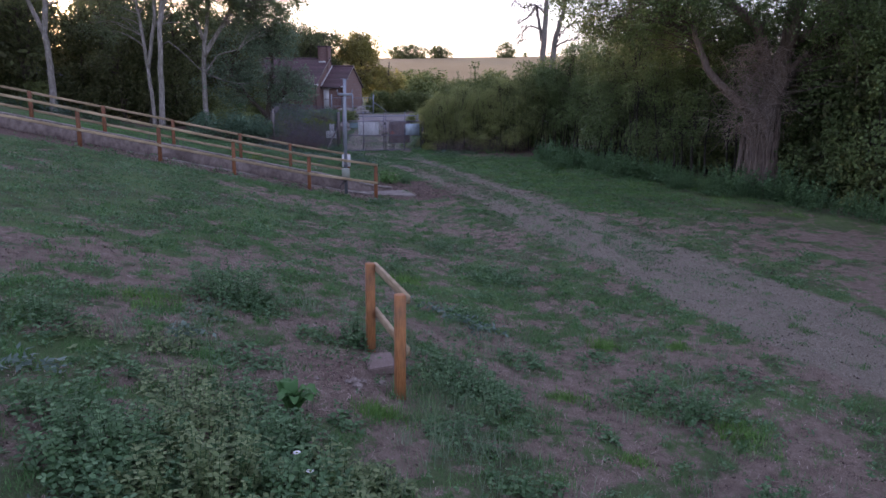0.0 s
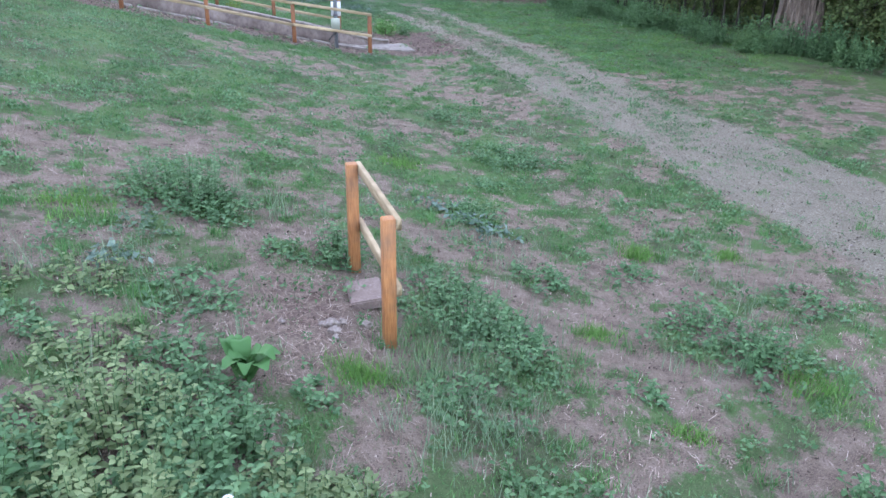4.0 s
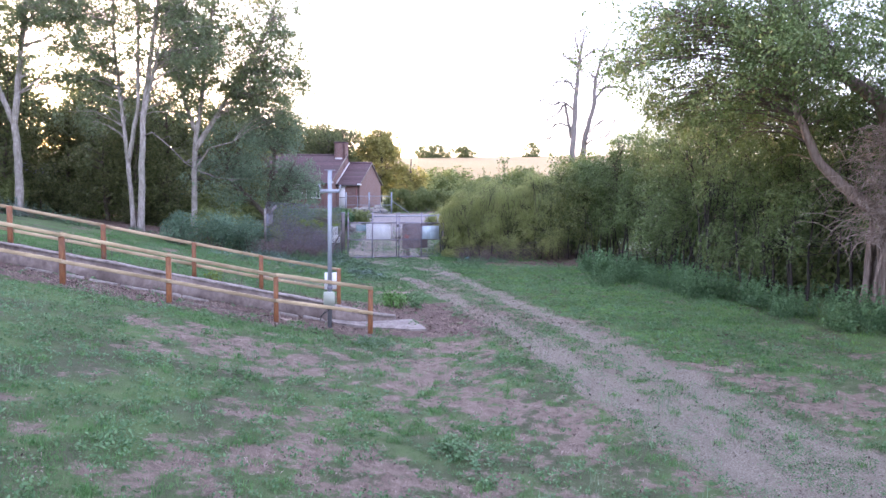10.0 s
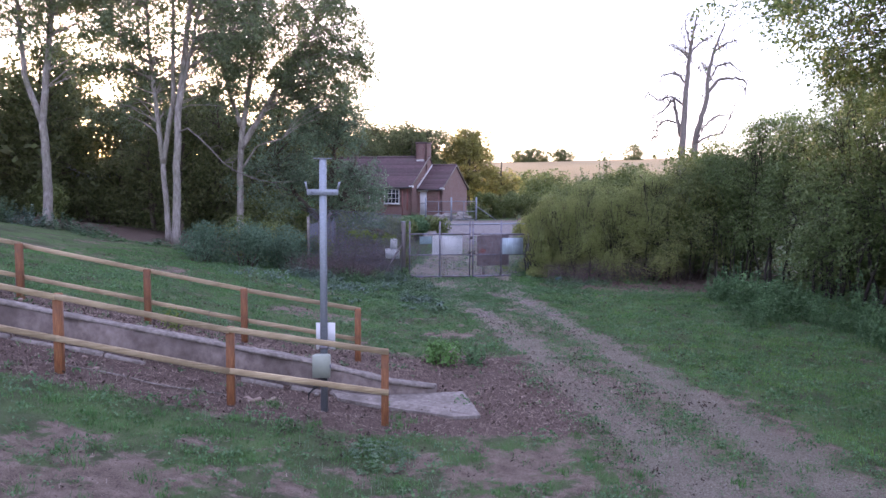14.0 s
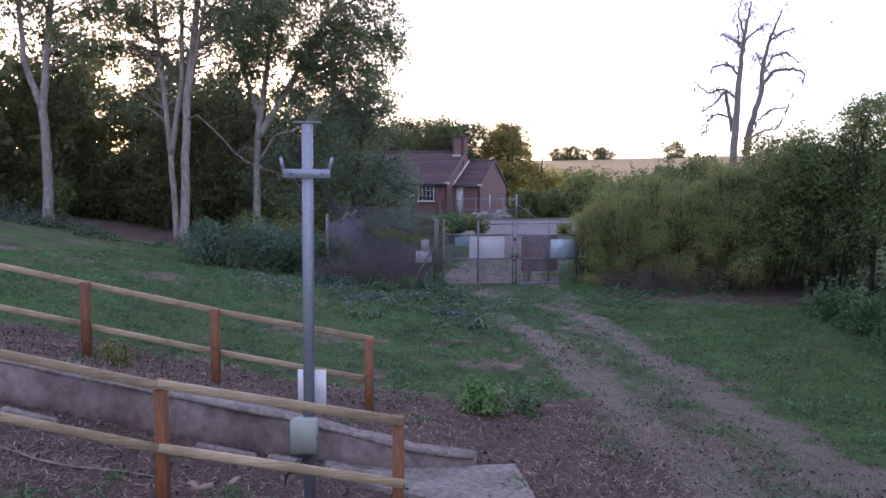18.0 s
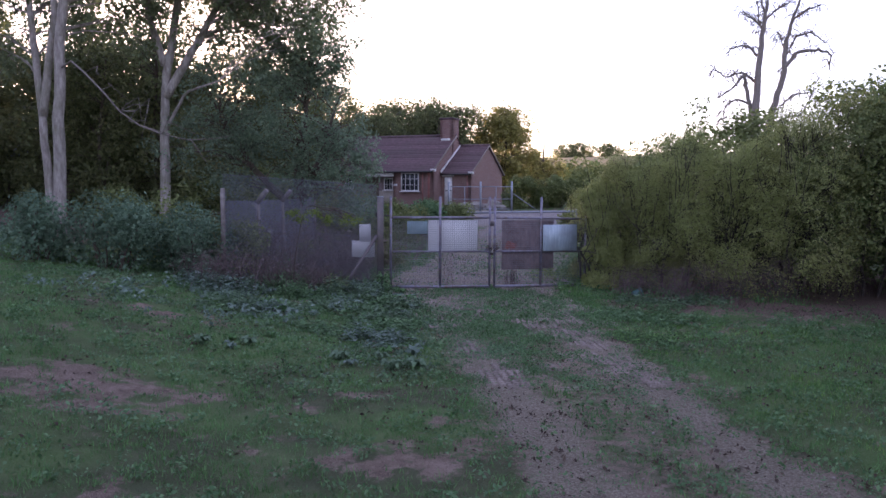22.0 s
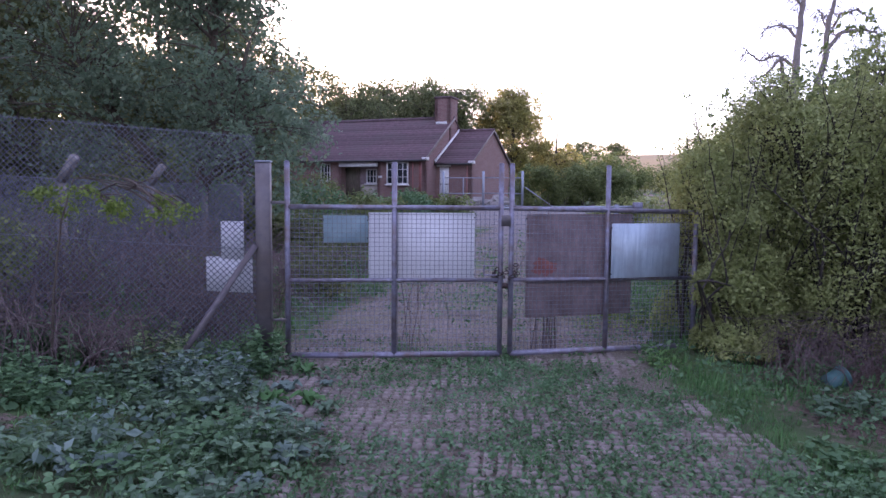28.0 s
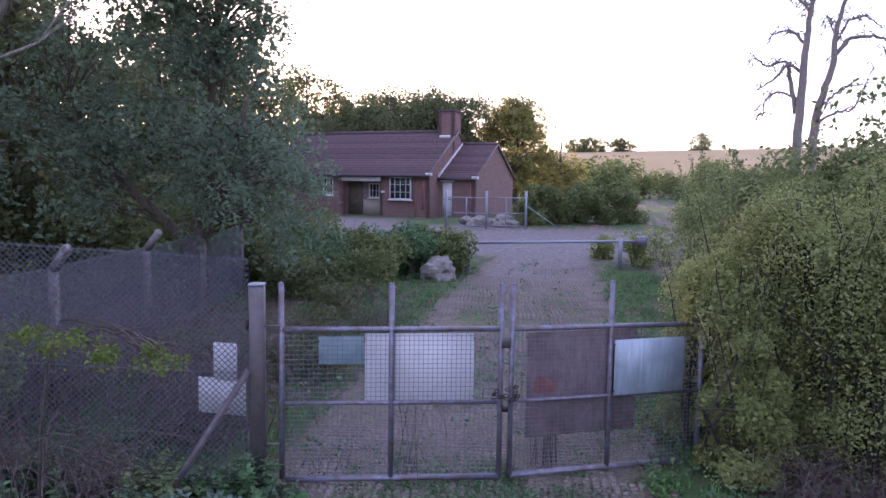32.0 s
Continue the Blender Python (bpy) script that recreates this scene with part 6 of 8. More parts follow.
HEDGE = [(-0.62, 40.6, 0.75, 0.8, 2.7), (-0.5, 39.75, 0.45, 0.4, 2.0), (0.2, 40.25, 1.0, 1.1, 3.15), (1.3, 40.1, 1.1, 1.2, 3.6), (2.5, 40.0, 1.2, 1.3, 3.8), (3.7, 39.9, 1.3, 1.4, 4.1)]
for k, (x, y, rx, ry, h) in enumerate(HEDGE):
    hedge_bush("loose overgrown hedge bush with olive leaves and brown twigs", x, y, rx, ry, h, 44000, 0.040, M_LEAF_TWIGGY, 200 + k, 0.06, 36, 12, 16)
HEDGE = [(5.0, 40.2, 1.5, 1.5, 4.4), (6.4, 40.3, 1.6, 1.6, 4.9), (7.8, 39.6, 1.7, 1.7, 6.1), (8.8, 37.6, 1.8, 1.8, 6.9), (9.2, 35.2, 1.9, 1.9, 7.3), (9.6, 32.8, 1.9, 1.9, 7.7), (10.3, 30.5, 1.9, 1.9, 7.7), (11.3, 28.3, 1.8, 1.7, 7.0)]
for k, (x, y, rx, ry, h) in enumerate(HEDGE):
    hedge_bush("tall overgrown hedge bush arching over dark bare stems", x, y, rx, ry, h, 24000, 0.078, M_LEAF_BELT if h > 4.5 else M_LEAF_HEDGE, 210 + k, 0.13, 40, 8, 12)
HEDGE = [(3.0, 42.4, 2.0, 1.8, 4.1), (6.0, 43.0, 2.2, 2.0, 5.0), (9.4, 42.2, 2.4, 2.2, 6.3), (11.2, 38.6, 2.4, 2.4, 6.9), (11.7, 35.0, 2.4, 2.4, 7.1), (12.4, 31.8, 2.4, 2.4, 7.2), (13.6, 28.4, 2.2, 2.2, 6.8), (14.6, 24.6, 2.2, 2.4, 6.2), (14.8, 21.0, 2.2, 2.4, 6.0), (15.6, 17.4, 2.3, 2.4, 5.8), (16.6, 13.6, 2.4, 2.4, 5.6), (17.8, 9.8, 2.5, 2.5, 5.4)]
for k, (x, y, rx, ry, h) in enumerate(HEDGE):
    hedge_bush("tall shaded hedge bush in a dense overgrown belt", x, y, rx, ry, h, 11000, 0.13, M_LEAF_BELT if k > 1 else M_LEAF_HEDGE, 230 + k, 0.02, 32, 5, 8)
for k, (x, y, rx, ry, h, n) in enumerate([(1.3, 43.2, 1.3, 1.5, 3.3, 7000), (1.9, 45.6, 1.4, 1.5, 4.1, 8000), (1.0, 47.6, 1.4, 1.6, 3.5, 7000), (2.6, 48.6, 1.6, 1.6, 4.0, 6000), (1.2, 50.8, 1.5, 1.8, 3.0, 6000), (1.1, 53.5, 1.4, 1.6, 2.7, 6000), (4.5, 48, 2.0, 2.0, 3.6, 5000), (9.5, 52, 2.5, 2.5, 4.0, 5000), (14.5, 46, 2.6, 2.6, 5.0, 5000), (17, 38, 2.6, 2.6, 6.0, 5000), (18, 30, 2.6, 2.6, 6.5, 5000), (2.5, 58, 1.6, 1.6, 2.5, 4500), (5.5, 60, 2.0, 2.0, 3.1, 4500)]):
    shrub("hedge_bush", "overgrown green hedge bush beyond the gate", x, y, rx, ry, h, n, 0.12, M_LEAF_HEDGE, 240 + k, "overgrown hedge", lumps=14, stems=8, low=0.1, sprigs=6)
for k, (x, y, r, h) in enumerate([(1.1, 60.2, 1.1, 2.5), (1.9, 65.5, 1.5, 3.4), (3.6, 67.5, 1.7, 3.0)]):
    shrub("lane_bush", "rounded grey-green bush at the edge of a lane", x, y, r, r, h, 5000, 0.11, M_LEAF_TWIGGY if k == 0 else M_LEAF_HEDGE, 265 + k, "lane bushes", lumps=14, stems=8, low=0.04, sprigs=4)
shrub("red_bush", "small shrub with rusty red leaves in a hedge", 0.75, 45.6, 0.6, 0.55, 3.15, 1100, 0.10, M_LEAF_RUST, 260, lumps=8, stems=4)

# small shed among the trees
shed = thing("shed", "small timber shed with a grey roof among woodland trees", "shed", Matrix.Translation((-28.4, 52.8, zz(-28.4, 52.8))) @ Matrix.Rotation(0.5, 4, "Z"))
for sx, sy, lx, ly in ((0, -1.1, 3.0, 0.08), (0, 1.1, 3.0, 0.08), (-1.46, 0, 0.08, 2.12), (1.46, 0, 0.08, 2.12)):
    part("wall", Geo().box((lx, ly, 2.7), Matrix.Translation((sx, sy, -0.3))), M_BARK, shed)
for sy in (-1, 1):
    part("roof_slope", Geo().box((3.5, 1.55, 0.05), Matrix.Translation((0, sy * 0.68, 2.72)) @ Matrix.Rotation(-sy * 0.6, 4, "X")), M_GALV, shed, "grey sheet roof")
part("door", Geo().box((0.8, 0.04, 1.9), Matrix.Translation((0.5, -1.16, 0.0))), M_BARK, shed)

# thin stake in the hedge
stake = thing("stake", "thin pale stake with a small white tag before a hedge", "stake", Matrix.Translation((6.26, 40.6, zz(6.26, 40.6))))
part("rod", Geo().tube([(0, 0, -0.2), (0.01, 0, 1.75)], 0.024, 6), M_COPING, stake)
part("tag", Geo().box((0.22, 0.01, 0.13), Matrix.Translation((-0.03, -0.03, 1.62)), 0.003), M_WHITE, stake)

# ---- the old tree by the track ----
OT = (11.75, 25.3)
rng = np.random.default_rng(77)
old = tree("old_tree", "massive old twiggy tree with a ribbed trunk and spreading dark crown", (*OT, zz(*OT)),
           [([(0.3, 0, 0), (0.25, 0, 1.2), (0.35, 0, 2.6), (0.8, 0, 4.2), (1.2, 0.2, 6.5), (1.4, 0.4, 10)], 0.58, 0.12), ([(0.2, 0, 2.6), (-0.7, 0.2, 3.3), (-1.7, 0.4, 4.3), (-2.3, 0.5, 5.6), (-2.6, 0.6, 7.6)], 0.19, 0.05),
            ([(0.6, 0, 3.6), (0.0, 0.6, 6.0), (-2.4, 1.0, 7.8), (-5.4, 1.4, 8.4)], 0.24, 0.05), ([(0.8, 0, 3.9), (2.2, -0.6, 5.6), (3.6, -1, 7.5)], 0.24, 0.05), ([(1, 0, 5), (0.6, -1.8, 7.2), (-0.6, -3.4, 8.6)], 0.18, 0.05), ([(1.2, 0, 5.4), (2.4, -3.0, 6.6), (3.4, -6.5, 7.0), (3.8, -10.0, 7.2)], 0.2, 0.05)],
           [((-4.4, 1.6, 7.8), (4.2, 3.2, 2.0), 125), ((-1.0, 0.4, 8.8), (4.4, 4.4, 2.6), 110), ((2.6, 0, 8.0), (3.2, 3.6, 2.8), 50), ((-2.4, -2.0, 7.2), (3.0, 2.4, 1.4), 40), ((1.4, 1, 6.2), (3.0, 2.5, 1.2), 30), ((3.0, -3.0, 5.5), (2.5, 2.5, 2.0), 40), ((3.6, -0.5, 4.6), (2.6, 2.6, 2.6), 50), ((0.8, 2.6, 5.0), (3.0, 2.2, 2.0), 50), ((-3.0, 2.4, 6.2), (3.2, 2.2, 1.2), 36), ((3.2, -5.0, 6.6), (3.2, 3.2, 2.2), 70), ((3.8, -9.5, 6.4), (3.2, 3.6, 2.2), 60), ((1.0, -3.6, 7.6), (2.6, 2.6, 1.6), 40)],
           270, 0.088, M_LEAF_BELT, M_OLDBARK, 31, limb=0.026, limb_mat=M_BARK, twigs=3, blob_r=0.7, sides=12)
g = Geo()
for k in range(60):          # ribs and hanging roots down the trunk
    a = rng.uniform(0, 2 * np.pi)
    h0 = rng.uniform(1.6, 3.4)
    r = 0.60
    pts = [(0.3 + math.cos(a + 0.1 * i * rng.normal() * 0.3) * (r * (1.0 + 0.25 * (1 - i / 6) ** 3) + 0.02), math.sin(a) * (r * (1.0 + 0.25 * (1 - i / 6) ** 3) + 0.02), h0 * i / 6 - 0.1) for i in range(7)]
    g.tube(pts, np.linspace(0.05, 0.02, 7) * rng.uniform(0.6, 1.5), 5)
part("bark_ribs", g, M_OLDBARK, old, "ribbed fibrous bark")
g = Geo()
for k in range(750):         # bush of dry shoots round the crook
    c = np.array([rng.normal(-0.05, 0.45), rng.normal(-0.2, 0.45), rng.uniform(2.0, 5.2)])
    d = rng.normal(size=3)
    d[2] = d[2] * 0.5 - 0.25
    d[0] -= 0.5
    d[1] -= 0.45
    d /= np.linalg.norm(d)
    ln = rng.uniform(0.4, 1.25)
    g.tube([c, c + d * ln * 0.4 + [0, 0, 0.10], c + d * ln * 0.75 + rng.normal(0, 0.06, 3) + [0, 0, 0.02], c + d * ln + rng.normal(0, 0.08, 3) + [0, 0, -0.22]], [0.011, 0.009, 0.006, 0.003], 3, False)
tagged(part("shoot_tangle", g, M_TWIG, old, "bunch of bare grey shoots"), kind="stuff")

# ---- dead twin tree and the far skyline ----
def bare_tree(name, label, base, limbs, seed):
    """limbs: (part name, thickness at its foot, points across and up); drooping twigs grow from each."""
    rng = np.random.default_rng(seed)
    ob = thing(name, label, "tree", Matrix.Translation(base))
    for kind, r0, line2 in limbs:
        pts = np.array([(x, 0.0, z) for x, z in line2], float)
        pts[1:, 1] += np.cumsum(rng.normal(0, 0.35, len(pts) - 1))
        t = np.linspace(0, len(pts) - 1, 4 * len(pts))
        fine = np.stack([np.interp(t, np.arange(len(pts)), pts[:, k]) for k in range(3)], 1)
        fine[1:-1] = (fine[:-2] + 2 * fine[1:-1] + fine[2:]) / 4
        fine[1:] += rng.normal(0, 0.05, (len(fine) - 1, 3))
        g = Geo().tube(fine, np.linspace(1, 0, len(fine)) ** 0.8 * (r0 - 0.05) + 0.05, 7)
        start = len(fine) // 2 if kind == "trunk" else len(fine) // 4
        for _ in range(34 if kind == "trunk" else 22):
            q = fine[rng.integers(start, len(fine))]
            ln = rng.uniform(0.5, 1.6)
            side = rng.choice([-1, 1])
            e = q + [side * ln * rng.uniform(0.3, 0.8), rng.normal() * 0.4, ln * rng.uniform(-0.7, 0.7)]
            mid = (q + e) / 2 + [0, 0, 0.22 * ln]
            g.tube([q, mid, e], [0.05, 0.038, 0.02], 4, False)
            for _ in range(3):
                w = e + [side * rng.uniform(0, 0.4), rng.normal() * 0.2, rng.uniform(-0.8, 0.1)]
                g.tube([mid * 0.4 + e * 0.6, w], [0.032, 0.016], 3, False)
        part(kind, g, M_DEADWOOD, ob)
    return ob


bare_tree("dead_tree", "tall bare dead tree with two grey stems above a hedge", (15.05, 110.5, zz(15.05, 110.5)), [
    ("trunk", 0.52, [(-0.1, -0.3), (0.0, 6.2), (0.3, 11.4), (0.45, 15.6), (0.7, 18.8), (0.95, 21.4), (1.6, 24.6)]),
    ("trunk", 0.50, [(1.5, -0.3), (1.75, 7.2), (2.1, 9.5), (3.0, 13.4), (3.2, 17.2), (3.7, 19.8), (5.1, 23.3)]),
    ("limb", 0.17, [(0.45, 15.4), (-1.0, 17.0), (-2.7, 16.4)]), ("limb", 0.17, [(0.3, 12.6), (-1.1, 13.9), (-3.0, 13.2), (-4.6, 14.6)]),
    ("limb", 0.26, [(-0.1, 8.6), (-0.8, 12.2), (-1.1, 13.6), (-2.2, 12.0), (-3.8, 11.0)]), ("limb", 0.13, [(0.0, 10.0), (-1.8, 10.9), (-3.0, 10.0), (-3.0, 8.4)]),
    ("limb", 0.13, [(0.7, 18.6), (-0.8, 19.8), (-1.6, 20.2)]), ("limb", 0.13, [(0.9, 19.4), (2.2, 20.6), (3.4, 21.2)]), ("limb", 0.13, [(0.8, 20.4), (0.1, 22.6), (0.4, 24.4)]), ("limb", 0.12, [(0.6, 17.6), (-0.1, 21.4)]),
    ("limb", 0.24, [(3.1, 14.2), (4.5, 15.9), (6.5, 16.1), (7.9, 15.6), (7.8, 13.8)]), ("limb", 0.15, [(3.2, 15.6), (4.2, 17.6), (5.8, 17.9), (7.1, 16.6)]),
    ("limb", 0.14, [(3.7, 19.2), (5.0, 20.2), (6.4, 20.7)]), ("limb", 0.15, [(1.9, 7.8), (2.9, 10.0), (4.2, 11.2), (6.1, 11.4)]), ("limb", 0.15, [(2.1, 7.8), (3.6, 8.8), (5.2, 9.0), (6.1, 11.3), (6.6, 12.9)]), ("limb", 0.10, [(3.0, 16.2), (2.5, 18.2)])], 41)
for k, (x, y, h, w, n, lab) in enumerate([(25.8, 303, 7.6, 3.6, 44, "lone round tree on the crest of a stubble hill"), (-14.0, 306, 7.0, 8.6, 120, "low domed thicket on the crest of a stubble hill"), (-1.0, 306, 6.6, 4.6, 60, "domed tree on the crest of a stubble hill")]):
    tree("hill_tree", lab, (x, y, zz(x, y) - 1.2), [([(0, 0, 0), (0, 0, h * 0.35), (0.1, 0, h * 0.8)], 0.35, 0.08)], [((0, 0, h * 0.5), (w, w, h * 0.46), n), ((0, 0, h * 0.1), (w * 1.0, w * 1.0, h * 0.2), n)], 60, 0.5, M_LEAF_DARK, M_BARK, 300 + k, group="hill trees", twigs=0, blob_r=1.2)
HB = [shrub("field_bush", "rounded green bush on rough ground below a stubble field", -300, -300 - 10 * k, 4.2, 3.8, 6.0, 1700, 0.58, M_LEAF_HEDGE, 320 + k, "field bushes", z=0.0, lumps=26, stems=5, low=0.0) for k in range(2)]
rng = np.random.default_rng(19)
spots = [(x, 104 + 0.25 * x + rng.normal() * 3, rng.uniform(0.42, 0.58)) for x in np.arange(-3, 44, 3.2)] + [(x, 124 + rng.normal() * 5, rng.uniform(0.45, 0.62)) for x in np.arange(-24, 44, 3.8)]
spots += [(-5.0, 118, 0.6), (-2.0, 120, 0.62), (-10, 116, 0.7), (8.5, 117, 0.6)]
spots += [(-30 + 8 * k, 300 + rng.normal() * 4, 0.6) for k in range(-8, 1)] + [(35 + 12 * k, 312 + rng.normal() * 4, 0.3) for k in range(0, 12)]
spots += [(20, 80, 0.8), (26, 72, 1.0), (30, 60, 1.1), (27, 48, 1.1), (25, 36, 1.2), (26, 24, 1.2), (27, 12, 1.2), (18, 88, 0.7), (24, 2, 1.1), (24, -10, 1.1), (6, 96, 0.6)]
for n, (x, y, s) in enumerate(spots):
    m = Matrix.Translation((x, y, zz(x, y))) @ Matrix.Rotation(rng.uniform(0, 6.28), 4, "Z") @ Matrix.Diagonal((s * rng.uniform(0.8, 1.3), s, s * rng.uniform(0.7, 1.1), 1))
    o = HB[n % 2] if n < 2 else copy_thing(HB[n % 2], Matrix())
    o.matrix_basis = m

# shrubs between gate and lane, low hedge right of the bungalow
for k, (x, y, rx, ry, h) in enumerate([(-12.2, 50.6, 1.3, 1.0, 1.9), (-10.6, 51.2, 1.3, 1.0, 1.6), (-9.0, 51.9, 1.2, 0.9, 1.45), (-7.9, 53.1, 0.9, 0.8, 1.35), (-10.2, 49.2, 1.2, 1.0, 1.3), (-13.6, 50.2, 1.4, 1.1, 2.3), (-6.9, 53.6, 0.8, 0.7, 1.15), (-8.6, 54.3, 1.0, 0.8, 1.35), (-7.6, 54.6, 0.9, 0.7, 1.2), (-9.6, 53.4, 1.3, 1.0, 1.5), (-11.6, 53.0, 1.4, 1.1, 1.9)]):
    shrub("bramble_bush", "dense green bramble and ivy bush beside the drive", x, y, rx, ry, h, 5000, 0.11, M_LEAF_WEED if k % 2 else M_LEAF_HEDGE, 400 + k, "drive brambles", lumps=12, stems=8, low=0.03)
for k in range(6):
    x, y = -6.2 + 0.95 * k, 68.2 + 0.36 * k
    shrub("clipped_hedge", "low dense hedge with pale flowering top beside a bungalow", x, y, 1.0, 1.0, 1.95, 5000, 0.12, M_LEAF_HEDGE, 420 + k, "low hedge", lumps=10, stems=4, low=0.02)
for k, (x, y, s) in enumerate([(-1.1, 56.5, 0.8), (-0.4, 57.5, 1.0), (-2.3, 57.8, 0.5)]):
    shrub("bramble_bush", "pale dry bramble at a barrier post", x, y, s, s, 1.1 * s + 0.2, 1800, 0.10, M_LEAF_TWIGGY, 440 + k, "drive brambles", lumps=8, stems=8, low=0.02)
# nettles and shrubs at the corner left of the gate
for k, (x, y, rx, ry, h, n, mt) in enumerate([(-10.6, 35.6, 1.2, 0.9, 1.45, 6000, M_LEAF_SCRUB), (-9.4, 36.8, 1.1, 0.9, 1.5, 6000, M_LEAF_SCRUB), (-11.8, 35.0, 1.0, 0.9, 1.2, 4000, M_LEAF_SCRUB), (-8.6, 37.6, 0.7, 0.6, 1.3, 3000, M_LEAF_HEDGE), (-11.0, 37.5, 1.4, 1.2, 1.6, 5000, M_LEAF_HEDGE), (-9.6, 39.6, 1.0, 0.9, 1.0, 2500, M_LEAF_HEDGE)]):
    shrub("nettle_bush", "thick grey-green nettles and scrub at a fence corner", x, y, rx, ry, h, n, 0.085, mt, 460 + k, "fence scrub", lumps=14, stems=12, low=0.03)
shrub("fence_weed", "bright broad-leaved weed clump at the end of a timber fence", -1.72, 25.35, 0.34, 0.3, 0.46, 800, 0.075, M_LEAF_BRIGHT, 480, "fence weeds", lumps=10, stems=8, low=0.02, category="weed")
shrub("fence_weed", "small bright broad-leaved weed clump on bark mulch", -1.12, 25.5, 0.27, 0.25, 0.4, 450, 0.07, M_LEAF_WEED, 481, "fence weeds", lumps=8, stems=6, low=0.02, category="weed")
shrub("fence_weed", "yellowing weed clump on a mulched bank behind a low wall", -6.3, 23.5, 0.24, 0.22, 0.34, 380, 0.05, M_LEAF_YELLOW, 482, "fence weeds", lumps=8, stems=6, low=0.02, category="weed")
tree("sapling", "thin sapling with yellow-green leaves growing through chain-link mesh", (-7.05, 37.0, zz(-7.05, 37.0)), [([(0, 0, 0), (0.1, -0.05, 0.8), (0.25, -0.1, 1.45), (0.4, -0.1, 1.85)], 0.015, 0.006)],
           [((0.35, -0.1, 1.68), (0.55, 0.2, 0.13), 10), ((1.0, -0.1, 1.6), (0.6, 0.18, 0.08), 10)], 60, 0.045, M_LEAF_YELLOW, M_BARK, 33, limb=0.008, twigs=1, blob_r=0.13, sides=5, limb_mat=M_BARK)

# ---- ground cover ----
def scatter(rng, n, x0, x1, y0, y1, weight):
    x, y = rng.uniform(x0, x1, n), rng.uniform(y0, y1, n)
    keep = rng.random(n) < weight(x, y)
    return x[keep], y[keep]


def blades(rng, x, y, count, hgt, lean=0.5, width=0.006, spread=0.05):
    """Tufts of single-triangle grass blades."""
    n = len(x)
    bx = np.repeat(x, count) + rng.normal(0, spread, n * count)
    by = np.repeat(y, count) + rng.normal(0, spread, n * count)
    h = np.repeat(hgt * rng.uniform(0.5, 1.3, n), count) * rng.uniform(0.5, 1.2, n * count)
    a = rng.uniform(0, 2 * np.pi, n * count)
    bz = level(bx, by) - 0.01
    w = width * rng.uniform(0.7, 1.4, n * count)
    dx, dy = np.cos(a), np.sin(a)
    l = h * lean * rng.uniform(0.2, 1.3, n * count)
    v = np.empty((n * count, 3, 3))
    v[:, 0] = np.c_[bx - dy * w, by + dx * w, bz]
    v[:, 1] = np.c_[bx + dy * w, by - dx * w, bz]
    v[:, 2] = np.c_[bx + dx * l, by + dy * l, bz + h]
    return v.reshape(-1, 3), np.arange(3 * n * count).reshape(-1, 3)


def green_at(x, y):
    return masks(x, y)[2]


rng = np.random.default_rng(500)
g = Geo()
def tufty(x, y):
    return green_at(x, y) * (0.25 + 0.75 * smooth(fbm(x * 3.3, y * 3.3, 17, 2), 0.42, 0.6))


x, y = scatter(rng, 40000, -11, 10, -1, 20.5, lambda x, y: tufty(x, y) * (0.9 * smooth(np.hypot(x - 0.2, y + 2), 18, 8) + 0.25))
g.add(*blades(rng, x, y, 11, 0.06, 0.7, width=0.0045, spread=0.045))
x, y = scatter(rng, 34000, -5.5, 6, 1.5, 12.5, lambda x, y: green_at(x, y) * 0.55 + 0.02)
g.add(*blades(rng, x, y, 9, 0.048, 0.9, width=0.0035, spread=0.05))
x, y = scatter(rng, 1500, -6, 7, 1.5, 22, lambda x, y: 0.25 + 0.4 * tufty(x, y))
g.add(*blades(rng, x, y, 60, 0.10, 0.8, width=0.004, spread=0.06))
x, y = scatter(rng, 520, -1.6, 3.5, 33.5, 39.2, lambda x, y: smooth(x, track_x(y) + 1.4, track_x(y) + 2.0) * smooth(x, 0.5, -0.2) * 0.8 * smooth(fbm(x * 1.5, y * 1.5, 171), 0.45, 0.6))
g.add(*blades(rng, x, y, 40, 0.10, 1.1, width=0.004, spread=0.09))
x, y = scatter(rng, 44000, -14, 9, 19, 39, tufty)
g.add(*blades(rng, x, y, 12, 0.065, 0.8, width=0.005, spread=0.06))
x, y = scatter(rng, 9000, -16, 12, 20, 46, lambda x, y: green_at(x, y) * 0.8)
g.add(*blades(rng, x, y, 11, 0.08, 0.8, width=0.005))
x, y = scatter(rng, 10000, -12, 4, 38, 56, lambda x, y: (green_at(x, y) * 0.5 + 0.25) * (np.abs(x - track_x(y) + 0.25) > 2.1) * (1 - smooth(y, 54, 56)))
g.add(*blades(rng, x, y, 8, 0.14, width=0.009))
tagged(part("grass", g, M_GRASS), "short patchy grass over the field", "grass", kind="stuff")
g = Geo()
x, y = scatter(rng, 15000, -3, 11, 19, 35.5, lambda x, y: smooth(x, track_x(y) + 1.4, track_x(y) + 2.0) * smooth(fbm(x * 0.9, y * 0.9, 371), 0.40, 0.58) * green_at(x, y) * 0.8)
g.add(*blades(rng, x, y, 9, 0.075, 0.8, width=0.005, spread=0.06))
tagged(part("fresh_grass", g, M_TUFT), "fresh yellow-green grass beside a worn track", "grass", kind="stuff")
